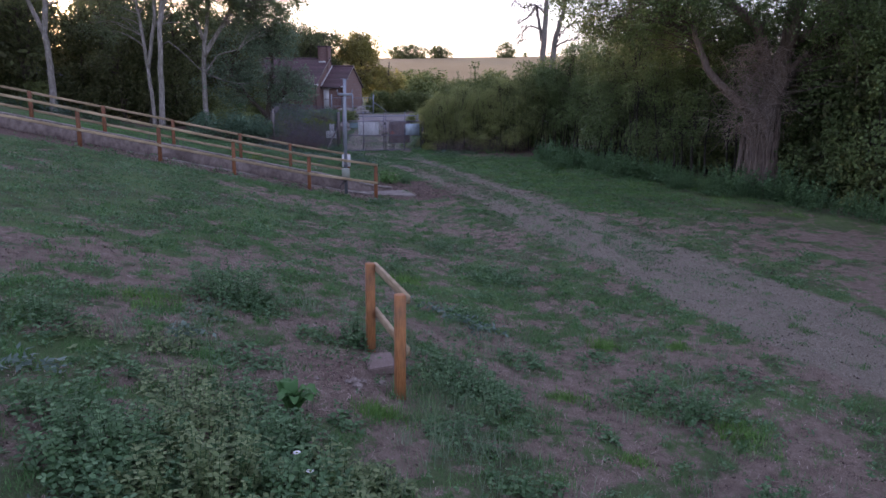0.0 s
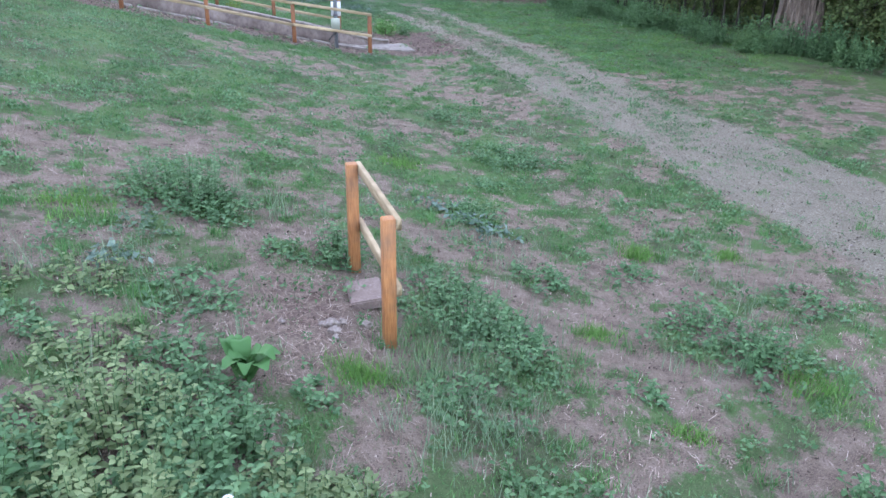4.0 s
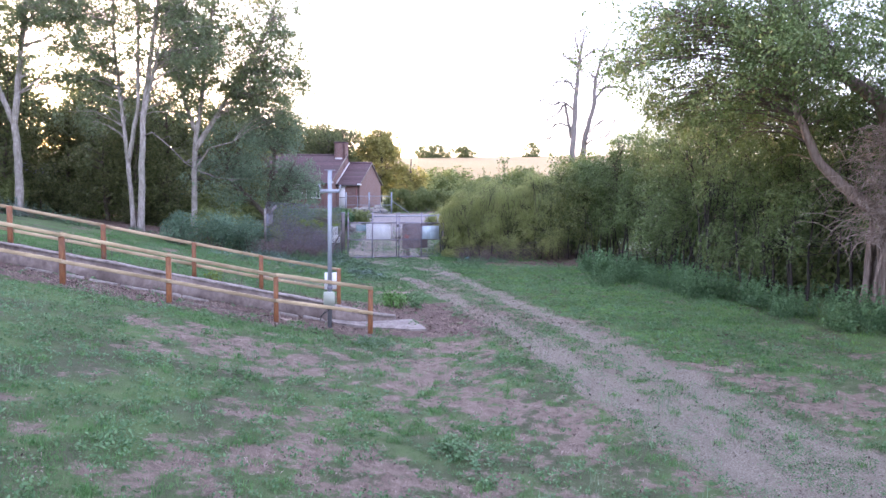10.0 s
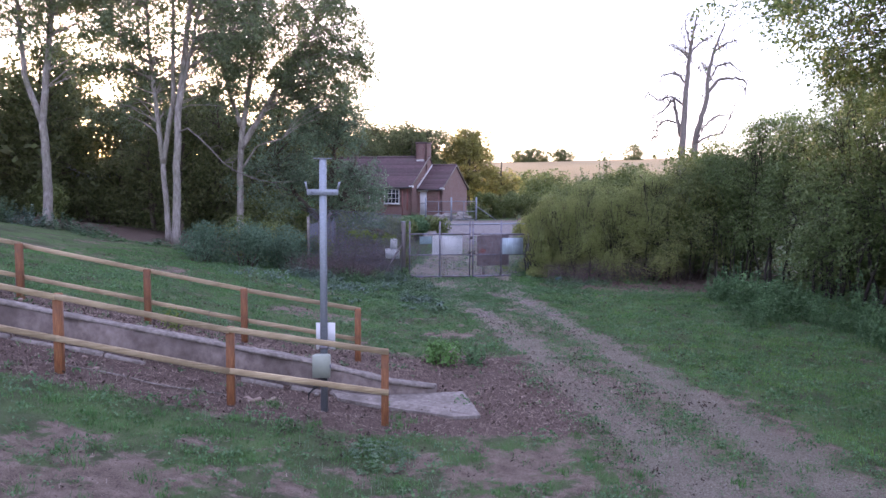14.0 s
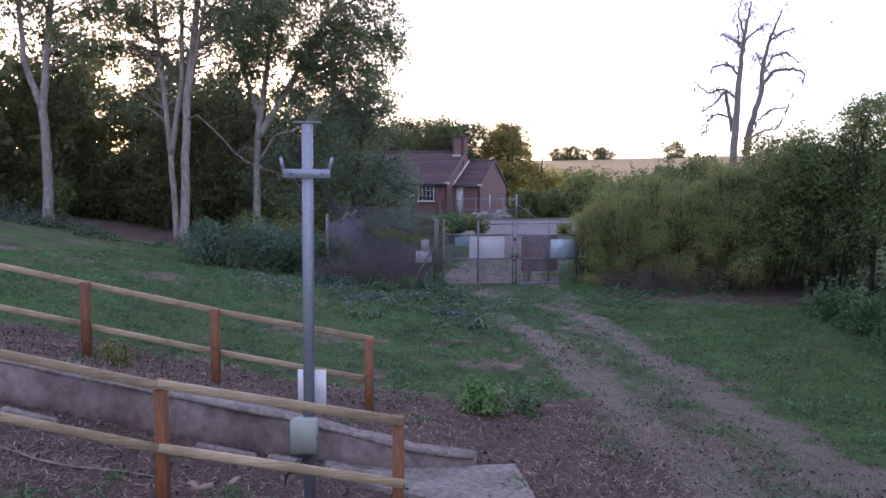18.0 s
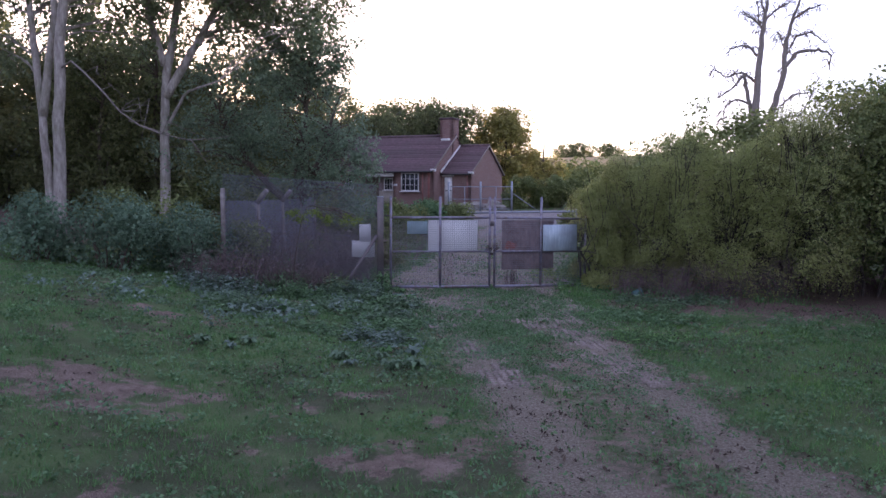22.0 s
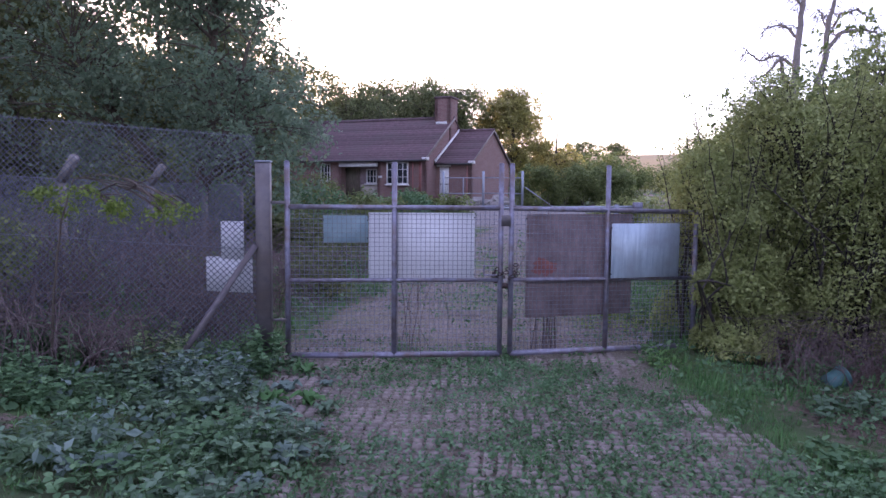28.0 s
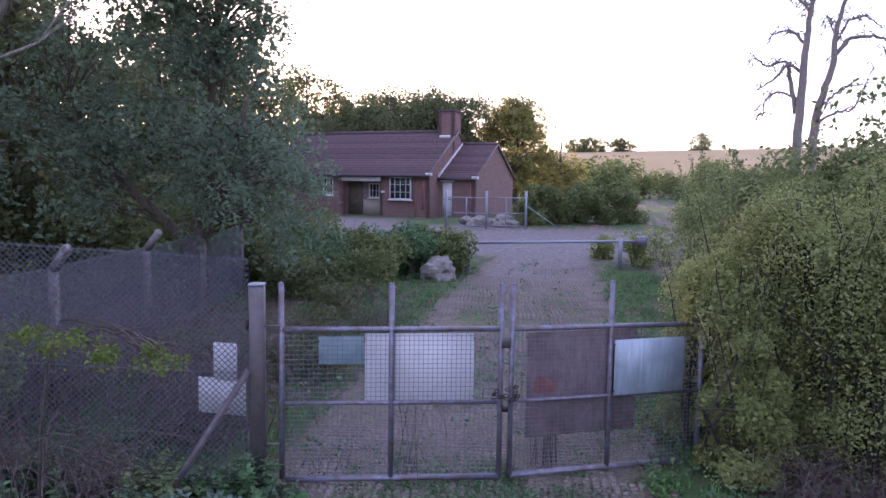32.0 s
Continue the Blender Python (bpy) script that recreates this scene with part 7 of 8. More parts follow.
# pale seeding grass
g = Geo()
x, y = scatter(rng, 1100, -9, 8, 0, 21, lambda x, y: smooth(fbm(x * 0.6, y * 0.6, 71), 0.5, 0.62))
g.add(*blades(rng, x, y, 9, 0.26, 0.35, 0.003, 0.07))
x, y = rng.normal(0.42, 0.30, 80), rng.normal(4.9, 0.55, 80)
x, y = x[x > 0.05], y[x > 0.05]
g.add(*blades(rng, x, y, 12, 0.26, 0.7, 0.0024, 0.09))
x, y = scatter(rng, 420, -3.4, 3.6, 2.2, 8.6, lambda x, y: smooth(fbm(x * 1.2, y * 1.2, 91), 0.52, 0.62) * (np.hypot(x + 0.8, y - 5.4) > 0.9))
g.add(*blades(rng, x, y, 14, 0.3, 0.5, 0.003, 0.06))
tagged(part("tall_grass", g, M_LEAF_PALEGRASS), "pale wispy seeding grass", "grass", kind="stuff")


def rosettes(rng, x, y, count, size, up=0.9, hgt=0.03, spread=None):
    n, s = len(x), spread or size * 0.8
    dx, dy = rng.normal(0, s, n * count), rng.normal(0, s, n * count)
    px, py = np.repeat(x, count) + dx, np.repeat(y, count) + dy
    dome = np.exp(-(dx * dx + dy * dy) / (3 * s * s)) if spread else 1.0
    pz = level(px, py) + hgt * (0.3 + 0.7 * rng.random(n * count)) * dome
    return leaves(rng, np.c_[px, py, pz], size, up)


g = Geo()
x, y = scatter(rng, 20000, -11, 10, -1, 38, lambda x, y: (green_at(x, y) ** 1.5 * 0.9 + 0.05) * lerp(y, [18, 26], [1.0, 0.45]))
g.add(*rosettes(rng, x, y, 10, 0.038, 0.9, 0.05))
x, y = scatter(rng, 4200, -11, 8, 1, 38, lambda x, y: green_at(x, y) * 0.6 + 0.05)
g.add(*rosettes(rng, x, y, 16, 0.05, 0.6, 0.10))
x, y = scatter(rng, 1500, -12, 9, 5, 38, lambda x, y: 0.1 + 0.75 * green_at(x, y))
g.add(*rosettes(rng, x, y, 55, 0.05, 0.7, 0.15, 0.13))
tagged(part("small_weeds", g, M_LEAF_WEED), "small broad-leaved weeds and clover among grass", "weed", kind="stuff")
x, y = scatter(rng, 5000, -12, 4, 38, 56, lambda x, y: 0.10 + 0.6 * smooth(fbm(x, y, 15), 0.4, 0.6) * (np.abs(x - track_x(y) + 0.25) > 1.9))
g2 = Geo()
g2.add(*rosettes(rng, x, y, 9, 0.07, 0.6, 0.16))
x, y = scatter(rng, 70000, -5, 9, 8, 38, lambda x, y: smooth(np.abs(x - track_x(y)), 1.9, 1.5) * smooth(y, 5, 15) * (0.10 + 0.6 * smooth(fbm(x * 1.3, y * 1.3, 44), 0.46, 0.6)) * (1 - 0.85 * np.exp(-((np.abs(x - track_x(y)) - lerp(y, [20, 30, 37], [0.80, 0.92, 1.12])) / 0.26) ** 2)))
g2.add(*rosettes(rng, x, y, 9, 0.03, 0.8, 0.03, 0.07))
x, y = scatter(rng, 17000, -4.2, 0.2, 31, 39.6, lambda x, y: 0.9 * np.exp(-((x - strip_x(y)) / 0.42) ** 2) * smooth(fbm(x * 2.2, y * 1.4, 245), 0.36, 0.54) + 0.35 * smooth(fbm(x * 2.6, y * 2.0, 246), 0.52, 0.6) * smooth(np.abs(x - track_x(y)), 1.7, 1.4))
g2.add(*rosettes(rng, x, y, 9, 0.032, 0.75, 0.035, 0.06))
x, y = scatter(rng, 15000, -6.4, 0.8, 33.5, 46, lambda x, y: smooth(fbm(x * 1.2 + 3, y * 1.2, 145), 0.43, 0.58) * smooth(x, -6.0, -3.0) * (0.9 - 0.6 * smooth(y, 39.5, 41)) + 0.02)
g2.add(*rosettes(rng, x, y, 9, 0.04, 0.8, 0.05, 0.06))
tagged(part("drive_weeds", g2, M_LEAF_WEED), "weeds and clover growing through a track and drive", "weed", kind="stuff")
# ground ivy and burdock left of the drive
g = Geo()
x, y = scatter(rng, 2600, -10.5, -4.4, 31.5, 38.2, lambda x, y: smooth(fbm(x * 1.2, y * 1.2, 88), 0.47, 0.58) * smooth(y, 31.5, 35.5) * smooth(x, track_x(y) - 1.1, track_x(y) - 1.6) * smooth(y, 31.5, 34))
g.add(*rosettes(rng, x, y, 12, 0.065, 0.7, 0.12, 0.10))
rb = np.random.default_rng(577)
x, y = scatter(rb, 1500, -8.5, -2.5, 29.2, 35.5, lambda x, y: smooth(fbm(x * 1.1 + 7, y * 0.9, 188), 0.46, 0.58) * smooth(x, track_x(y) - 1.05, track_x(y) - 1.35) * smooth(x, track_x(y) - 4.4, track_x(y) - 2.6) * smooth(y, 29.2, 31.5))
g.add(*rosettes(rb, x, y, 9, 0.055, 0.7, 0.10, 0.09))
tagged(part("ground_ivy", g, M_LEAF_DULL), "mat of dull green ground ivy leaves by the gate", "weed", kind="stuff")
g = Geo()
x, y = scatter(rng, 200, -9.5, -4.8, 32.0, 38.0, lambda x, y: smooth(fbm(x * 1.1, y * 1.1, 99), 0.52, 0.62) * smooth(x, track_x(y) - 1.2, track_x(y) - 1.7))
g.add(*rosettes(rng, x, y, 9, 0.09, 0.8, 0.22))
for cx, cy in ((-3.3, 4.1), (-2.6, 5.7), (-2.2, 1.9), (0.55, 8.4), (0.95, 8.2), (0.2, 8.7)):
    xx, yy = rng.normal(cx, 0.16, 8), rng.normal(cy, 0.12, 8)
    g.add(*rosettes(rng, xx, yy, 7, 0.085, 0.8, 0.10))
tagged(part("blue_weeds", g, M_LEAF_BLUE), "blue-grey broad-leaved weeds among grass", "weed", kind="stuff")
# fallen straw and wood chips
g = Geo()


def slivers(rng, x, y, length, width):
    n = len(x)
    a, s = rng.uniform(0, np.pi, n), length * rng.uniform(0.4, 1.5, n)
    w = width * rng.uniform(0.6, 1.5, n)
    z = level(x, y) + 0.004 + 0.012 * rng.random(n)
    dx, dy, tilt = np.cos(a) * s / 2, np.sin(a) * s / 2, rng.normal(0, 0.012, n)
    v = np.stack([np.c_[x - dx - dy / s * w, y - dy + dx / s * w, z - tilt], np.c_[x - dx + dy / s * w, y - dy - dx / s * w, z - tilt], np.c_[x + dx + dy / s * w, y + dy - dx / s * w, z + tilt], np.c_[x + dx - dy / s * w, y + dy + dx / s * w, z + tilt]], 1)
    return v.reshape(-1, 3), np.arange(4 * n).reshape(-1, 4)


x, y = scatter(rng, 90000, -9, 8, 1, 21, lambda x, y: (1 - green_at(x, y)) * (1 - masks(x, y)[0]) * (0.2 + 0.6 * smooth(fbm(x * 1.1, y * 1.1, 47), 0.4, 0.6)))
g.add(*slivers(rng, x, y, 0.05, 0.0035))
x, y = scatter(rng, 60000, -5, 6, 3, 16, lambda x, y: (1 - green_at(x, y)) * (1 - masks(x, y)[0]) * (0.3 + 0.7 * smooth(fbm(x * 1.1, y * 1.1, 47), 0.4, 0.6)))
g.add(*slivers(rng, x, y, 0.022, 0.0045))
x, y = scatter(rng, 3500, -5, 6, 2, 14, lambda x, y: (1 - green_at(x, y)) * 0.6)
g.add(*slivers(rng, x, y, 0.13, 0.004))
x, y = rng.normal(-0.8, 0.42, 750), rng.normal(5.3, 0.38, 750)
g.add(*slivers(rng, x, y, 0.13, 0.003))
x, y = scatter(rng, 12000, -10, 3, 19, 26, lambda x, y: masks(x, y)[1] * 0.9)
g.add(*slivers(rng, x, y, 0.11, 0.003))
g3 = Geo()
x, y = scatter(rng, 46000, -10, 3, 19, 26, lambda x, y: masks(x, y)[1] * 0.95)
g3.add(*slivers(rng, x, y, 0.075, 0.007))
tagged(part("bark_mulch", g3, M_MULCHCHIP), "red-brown bark mulch with pale straw along a ramp", "mulch", kind="stuff")
tagged(part("wood_chips", g, M_CHIP), "pale wood chips and straw on bare soil", "wood chips", kind="stuff")
# dead leaves and dark litter
g = Geo()
x, y = scatter(rng, 13000, -6, 10, 2, 39, lambda x, y: masks(x, y)[0] * (0.05 + 0.95 * smooth(fbm(x * 1.3, y * 5.5, 52, 3), 0.46, 0.62)))
g.add(*rosettes(rng, x, y, 4, 0.026, 0.9, 0.015, 0.04))
x, y = scatter(rng, 16000, -9, 8, 1, 21, lambda x, y: (1 - green_at(x, y)) * 0.5)
g.add(*rosettes(rng, x, y, 2, 0.035, 0.9, 0.015))
x, y = scatter(rng, 14000, -14, 9, 20, 39, lambda x, y: 0.5 * smooth(fbm(x * 0.8, y * 0.8, 63), 0.48, 0.6) + masks(x, y)[1] * 0.5)
g.add(*rosettes(rng, x, y, 3, 0.05, 0.8, 0.03))
tagged(part("leaf_litter", g, M_LITTER), "dead brown leaves and dark litter on soil", "leaf litter", kind="stuff")
# stones of the track
x, y = scatter(rng, 9000, -6, 10, 3, 39, lambda x, y: masks(x, y)[0] * 0.6)
n = len(x)
s = 0.014 * rng.uniform(0.5, 1.9, n)
o = np.array([(1, 0, 0), (0, 1, 0), (-1, 0, 0), (0, -1, 0), (0, 0, 0.8), (0, 0, -0.5)])
o = o[None] * (s[:, None] * np.ones((1, 6)))[:, :, None] * rng.uniform(0.7, 1.3, (n, 6, 1))
v = o + np.c_[x, y, level(x, y) + s * 0.3][:, None]
tri = np.array([(0, 1, 4), (1, 2, 4), (2, 3, 4), (3, 0, 4), (1, 0, 5), (2, 1, 5), (3, 2, 5), (0, 3, 5)])
f = (tri[None] + 6 * np.arange(n)[:, None, None]).reshape(-1, 3)
tagged(part("track_stones", Geo().add(v.reshape(-1, 3), f), M_STONE), "loose pale stones on a dirt track", "gravel", kind="stuff")


# ---- weeds that stand apart ----
def weed(name, label, x, y, r, h, n, size, mat, seed, group=""):
    """Upright stems from one spot, each with pairs of pointed leaves and a small top whorl."""
    rng = np.random.default_rng(seed)
    base = (x, y, float(level(x, y)))
    ob = thing(name, label, "weed", Matrix.Translation(base), group)
    wood, at, d, ln = Geo(), [], [], []
    for k in range(max(6, n // 9)):
        a, u = rng.uniform(0, 2 * np.pi), rng.random() ** 0.6 * 1.15
        u *= 0.65 + 0.6 * float(vnoise(math.cos(a) * 1.6 + seed, math.sin(a) * 1.6, seed))
        px, py = x + math.cos(a) * u * r, y + math.sin(a) * u * r
        tall = h * rng.uniform(0.35, 1.1) * max(0.3, 1 - 0.55 * u * u)
        foot = np.array([px - x, py - y, float(level(px, py)) - base[2] - 0.01])
        top = foot + [math.cos(a) * tall * 0.35 * u + rng.normal() * 0.03, math.sin(a) * tall * 0.35 * u + rng.normal() * 0.03, tall]
        wood.tube([foot, foot * 0.5 + top * 0.5 + [0, 0, tall * 0.06], top], [0.0035, 0.003, 0.002], 4, False)
        spin, steps = rng.uniform(0, 6.28), max(2, int(tall / 0.055))
        for i in range(steps):
            t = ((i + 0.6) / steps) ** 0.8
            for side in range(3 if i == steps - 1 else 2):
                b = spin + i * 1.57 + side * (2.1 if i == steps - 1 else 3.14) + rng.normal() * 0.25
                at.append(foot * (1 - t) + top * t)
                d.append((math.cos(b), math.sin(b), rng.uniform(-0.35, 0.35) + 0.25 * t))
                ln.append(size * rng.uniform(0.65, 1.35) * (1.2 - 0.5 * t))
    at, d, ln = np.array(at), np.array(d), np.array(ln)[:, None]
    d /= np.linalg.norm(d, axis=1)[:, None]
    w = np.c_[-d[:, 1], d[:, 0], rng.normal(0, 0.25, len(d))]
    up = np.cross(d, w)
    rows = [at, at + ln * (0.36 * d + 0.33 * w + 0.10 * up), at + ln * (0.72 * d + 0.24 * w + 0.05 * up), at + ln * (d - 0.10 * up),
            at + ln * (0.72 * d - 0.24 * w + 0.05 * up), at + ln * (0.36 * d - 0.33 * w + 0.10 * up)]
    v = np.stack(rows, 1).reshape(-1, 3)
    b = 6 * np.arange(len(at))[:, None]
    tagged(part("stalkwork", wood, M_LEAF_WEED, ob), kind="stuff")
    part("foliage", Geo().add(v, np.vstack([b + [0, 3, 2, 1], b + [0, 5, 4, 3]])), mat, ob)
    return ob


def grass_tuft(x, y, r, h, seed, label="fresh green grass tuft on bare soil", mat=None, thin=1.0):
    """Fresh blades of grass round one root."""
    rng = np.random.default_rng(seed)
    n = int((30 + 160 * r) * thin)
    v, f = blades(rng, rng.normal(x, r * 0.55, n), rng.normal(y, r * 0.5, n), 9, h * 0.75, 0.8, 0.0045, 0.035)
    base = (x, y, float(level(x, y)))
    ob = thing("grass_tuft", label, "grass", Matrix.Translation(base), "grass tufts")
    tagged(part("sward", Geo().add(v - np.array(base), f), mat or M_TUFT, ob), kind="stuff")


for k, (x, y, r, h, n) in enumerate([(-1.95, 2.75, 0.62, 0.46, 1700), (-1.3, 2.55, 0.58, 0.48, 1700), (-2.6, 3.2, 0.48, 0.36, 1000), (-1.6, 3.45, 0.55, 0.38, 1300), (-0.75, 2.7, 0.5, 0.4, 1100), (-0.3, 2.55, 0.4, 0.3, 700), (-1.5, 4.3, 0.42, 0.24, 420), (-2.05, 4.25, 0.42, 0.22, 420), (-2.7, 4.4, 0.34, 0.18, 260), (-2.5, 5.2, 0.34, 0.2, 380), (-1.8, 5.35, 0.38, 0.18, 420), (-3.2, 5.0, 0.3, 0.16, 260), (-1.0, 3.35, 0.45, 0.36, 1000), (-0.55, 3.05, 0.4, 0.3, 800), (-1.25, 3.85, 0.36, 0.26, 700), (-0.2, 3.2, 0.3, 0.2, 420)]):
    weed("nettle_clump", "dense clump of dull green dead-nettle leaves on bare soil", x, y, r * 0.92, h * 1.1, int(n * 1.1), 0.06, M_LEAF_NETTLE if k % 2 else M_LEAF_WEED, 600 + k, "nettle clumps")
for k, (x, y, r, h, n, mt) in enumerate([(-3.9, 5.2, 0.5, 0.3, 600, M_LEAF_WEED), (-2.53, 7.4, 0.5, 0.42, 900, M_LEAF_WEED), (-2.1, 7.3, 0.4, 0.26, 500, M_LEAF_WEED), (-3.3, 6.7, 0.34, 0.14, 240, M_LEAF_BRIGHT), (-2.55, 6.4, 0.2, 0.24, 160, M_LEAF_DULL), (-1.3, 6.5, 0.2, 0.14, 150, M_LEAF_WEED), (-0.74, 6.65, 0.24, 0.34, 420, M_LEAF_WEED),
                                             (0.5, 5.75, 0.5, 0.30, 800, M_LEAF_WEED), (0.85, 5.3, 0.45, 0.24, 600, M_LEAF_WEED), (0.3, 6.3, 0.34, 0.26, 420, M_LEAF_WEED), (1.3, 7.0, 0.28, 0.2, 300, M_LEAF_WEED), (3.15, 5.65, 0.42, 0.28, 600, M_LEAF_WEED), (2.85, 6.2, 0.36, 0.22, 400, M_LEAF_WEED), (3.45, 5.3, 0.3, 0.16, 260, M_LEAF_BRIGHT), (2.6, 7.95, 0.2, 0.16, 180, M_LEAF_BRIGHT), (2.33, 7.35, 0.24, 0.14, 200, M_LEAF_WEED), (3.65, 8.0, 0.18, 0.13, 140, M_LEAF_BRIGHT), (-0.32, 4.6, 0.22, 0.16, 240, M_LEAF_BRIGHT), (-0.57, 4.27, 0.16, 0.12, 140, M_LEAF_WEED), (0.55, 4.5, 0.36, 0.16, 420, M_LEAF_WEED), (1.7, 5.95, 0.16, 0.11, 120, M_LEAF_BRIGHT), (2.15, 4.55, 0.14, 0.10, 110, M_LEAF_BRIGHT), (1.95, 5.0, 0.15, 0.10, 110, M_LEAF_WEED), (4.05, 6.8, 0.4, 0.15, 320, M_LEAF_WEED), (0.64, 8.7, 0.42, 0.22, 420, M_LEAF_WEED), (3.3, 3.6, 0.5, 0.25, 500, M_LEAF_WEED), (1.0, 3.5, 0.35, 0.18, 300, M_LEAF_WEED), (0.3, 14.0, 0.5, 0.22, 420, M_LEAF_WEED), (1.5, 11.5, 0.7, 0.3, 800, M_LEAF_WEED), (-0.4, 10.6, 0.3, 0.16, 240, M_LEAF_BRIGHT), (-1.63, 20.2, 0.4, 0.22, 420, M_LEAF_DULL), (0.25, 34.1, 0.4, 0.14, 420, M_LEAF_BRIGHT), (0.7, 34.4, 0.3, 0.14, 300, M_LEAF_BRIGHT), (0.75, 37.0, 0.5, 0.16, 500, M_LEAF_WEED), (-0.5, 35.9, 0.3, 0.12, 260, M_LEAF_WEED), (-1.3, 39.3, 0.25, 0.2, 300, M_LEAF_BRIGHT), (-1.5, 41.3, 0.6, 0.2, 700, M_LEAF_YELLOW), (-1.1, 42.6, 0.6, 0.2, 600, M_LEAF_BRIGHT), (-1.9, 42.3, 0.5, 0.14, 500, M_LEAF_YELLOW)]):
    if mt is M_LEAF_BRIGHT and y < 12:
        grass_tuft(x, y, r, h, 660 + k)
        continue
    weed("weed_clump", "low leafy green weed clump on worn grass", x, y, r, h * 1.25, int(n * 1.35), 0.058, mt, 620 + k, "weed clumps")
for k, (x, y, r, h) in enumerate([(0.12, 5.9, 0.24, 0.42), (0.0, 5.45, 0.22, 0.40), (0.3, 5.15, 0.34, 0.36), (0.7, 4.95, 0.34, 0.32), (1.05, 5.15, 0.3, 0.26), (0.1, 4.75, 0.3, 0.34), (1.35, 5.2, 0.24, 0.22), (2.7, 5.7, 0.3, 0.24), (3.4, 5.0, 0.3, 0.2)]):
    grass_tuft(x, y, r, h * 0.62, 760 + k, "tall grey-green grass beside a short timber rail", M_PALEGRASS, 0.4)
dock = thing("dock_plant", "bright green dock plant with large upright leaves", "weed", Matrix.Translation((-1.08, 4.36, float(level(-1.08, 4.36)))))
rng = np.random.default_rng(55)
for k in range(16):
    a, ln, w = k * 2.4 + rng.normal() * 0.3, rng.uniform(0.16, 0.28), rng.uniform(0.055, 0.085)
    rise, droop = rng.uniform(0.7, 1.5), rng.uniform(0.5, 1.1)
    d, sd = np.array([math.cos(a), math.sin(a), 0]), np.array([-math.sin(a), math.cos(a), 0])
    rows = []
    for i, (t, ww, zz_) in enumerate(((0, 0.15, 0), (0.28, 0.75, 0.11), (0.55, 1.0, 0.16), (0.82, 0.8, 0.165), (1, 0.2, 0.14))):
        c = d * ln * t * droop + [0, 0, zz_ * rise + rng.normal() * 0.006]
        rows += [c - sd * w * ww + [0, 0, 0.025 * ww], c, c + sd * w * ww + [0, 0, 0.025 * ww]]
    q = [(3 * i + j, 3 * i + j + 1, 3 * i + j + 4, 3 * i + j + 3) for i in range(4) for j in range(2)]
    part("leaf", Geo().add(np.array(rows) + [rng.normal() * 0.03, rng.normal() * 0.03, 0], q), M_DOCK, dock, shade=True)
for k, (x, y, h) in enumerate([(-0.72, 2.72, 0.42), (-0.60, 2.55, 0.40), (-0.68, 2.3, 0.3)]):
    ds = thing("daisy", "white ox-eye daisy with a yellow centre on a thin stem", "flower", Matrix.Translation((x, y, float(level(x, y)))), "daisies")
    part("stem", Geo().tube([(0, 0, 0), (0.01, 0.0, h * 0.6), (0.0, -0.01, h)], 0.003, 4), M_LEAF_WEED, ds)
    for j in range(12):
        a = j / 12 * 2 * math.pi
        c, s_ = math.cos(a), math.sin(a)
        pt = [(0.006 * c, 0.006 * s_, h), (0.02 * c - 0.005 * s_, 0.02 * s_ + 0.005 * c, h + 0.004), (0.03 * c, 0.03 * s_, h + 0.002), (0.02 * c + 0.005 * s_, 0.02 * s_ - 0.005 * c, h + 0.004)]
        part("petal", Geo().add(pt, [(0, 3, 2, 1)]), M_WHITE, ds)
    part("centre", Geo().tube([(0, 0, h), (0, 0, h + 0.006)], [0.009, 0.005], 8), M_LEAF_YELLOW, ds)

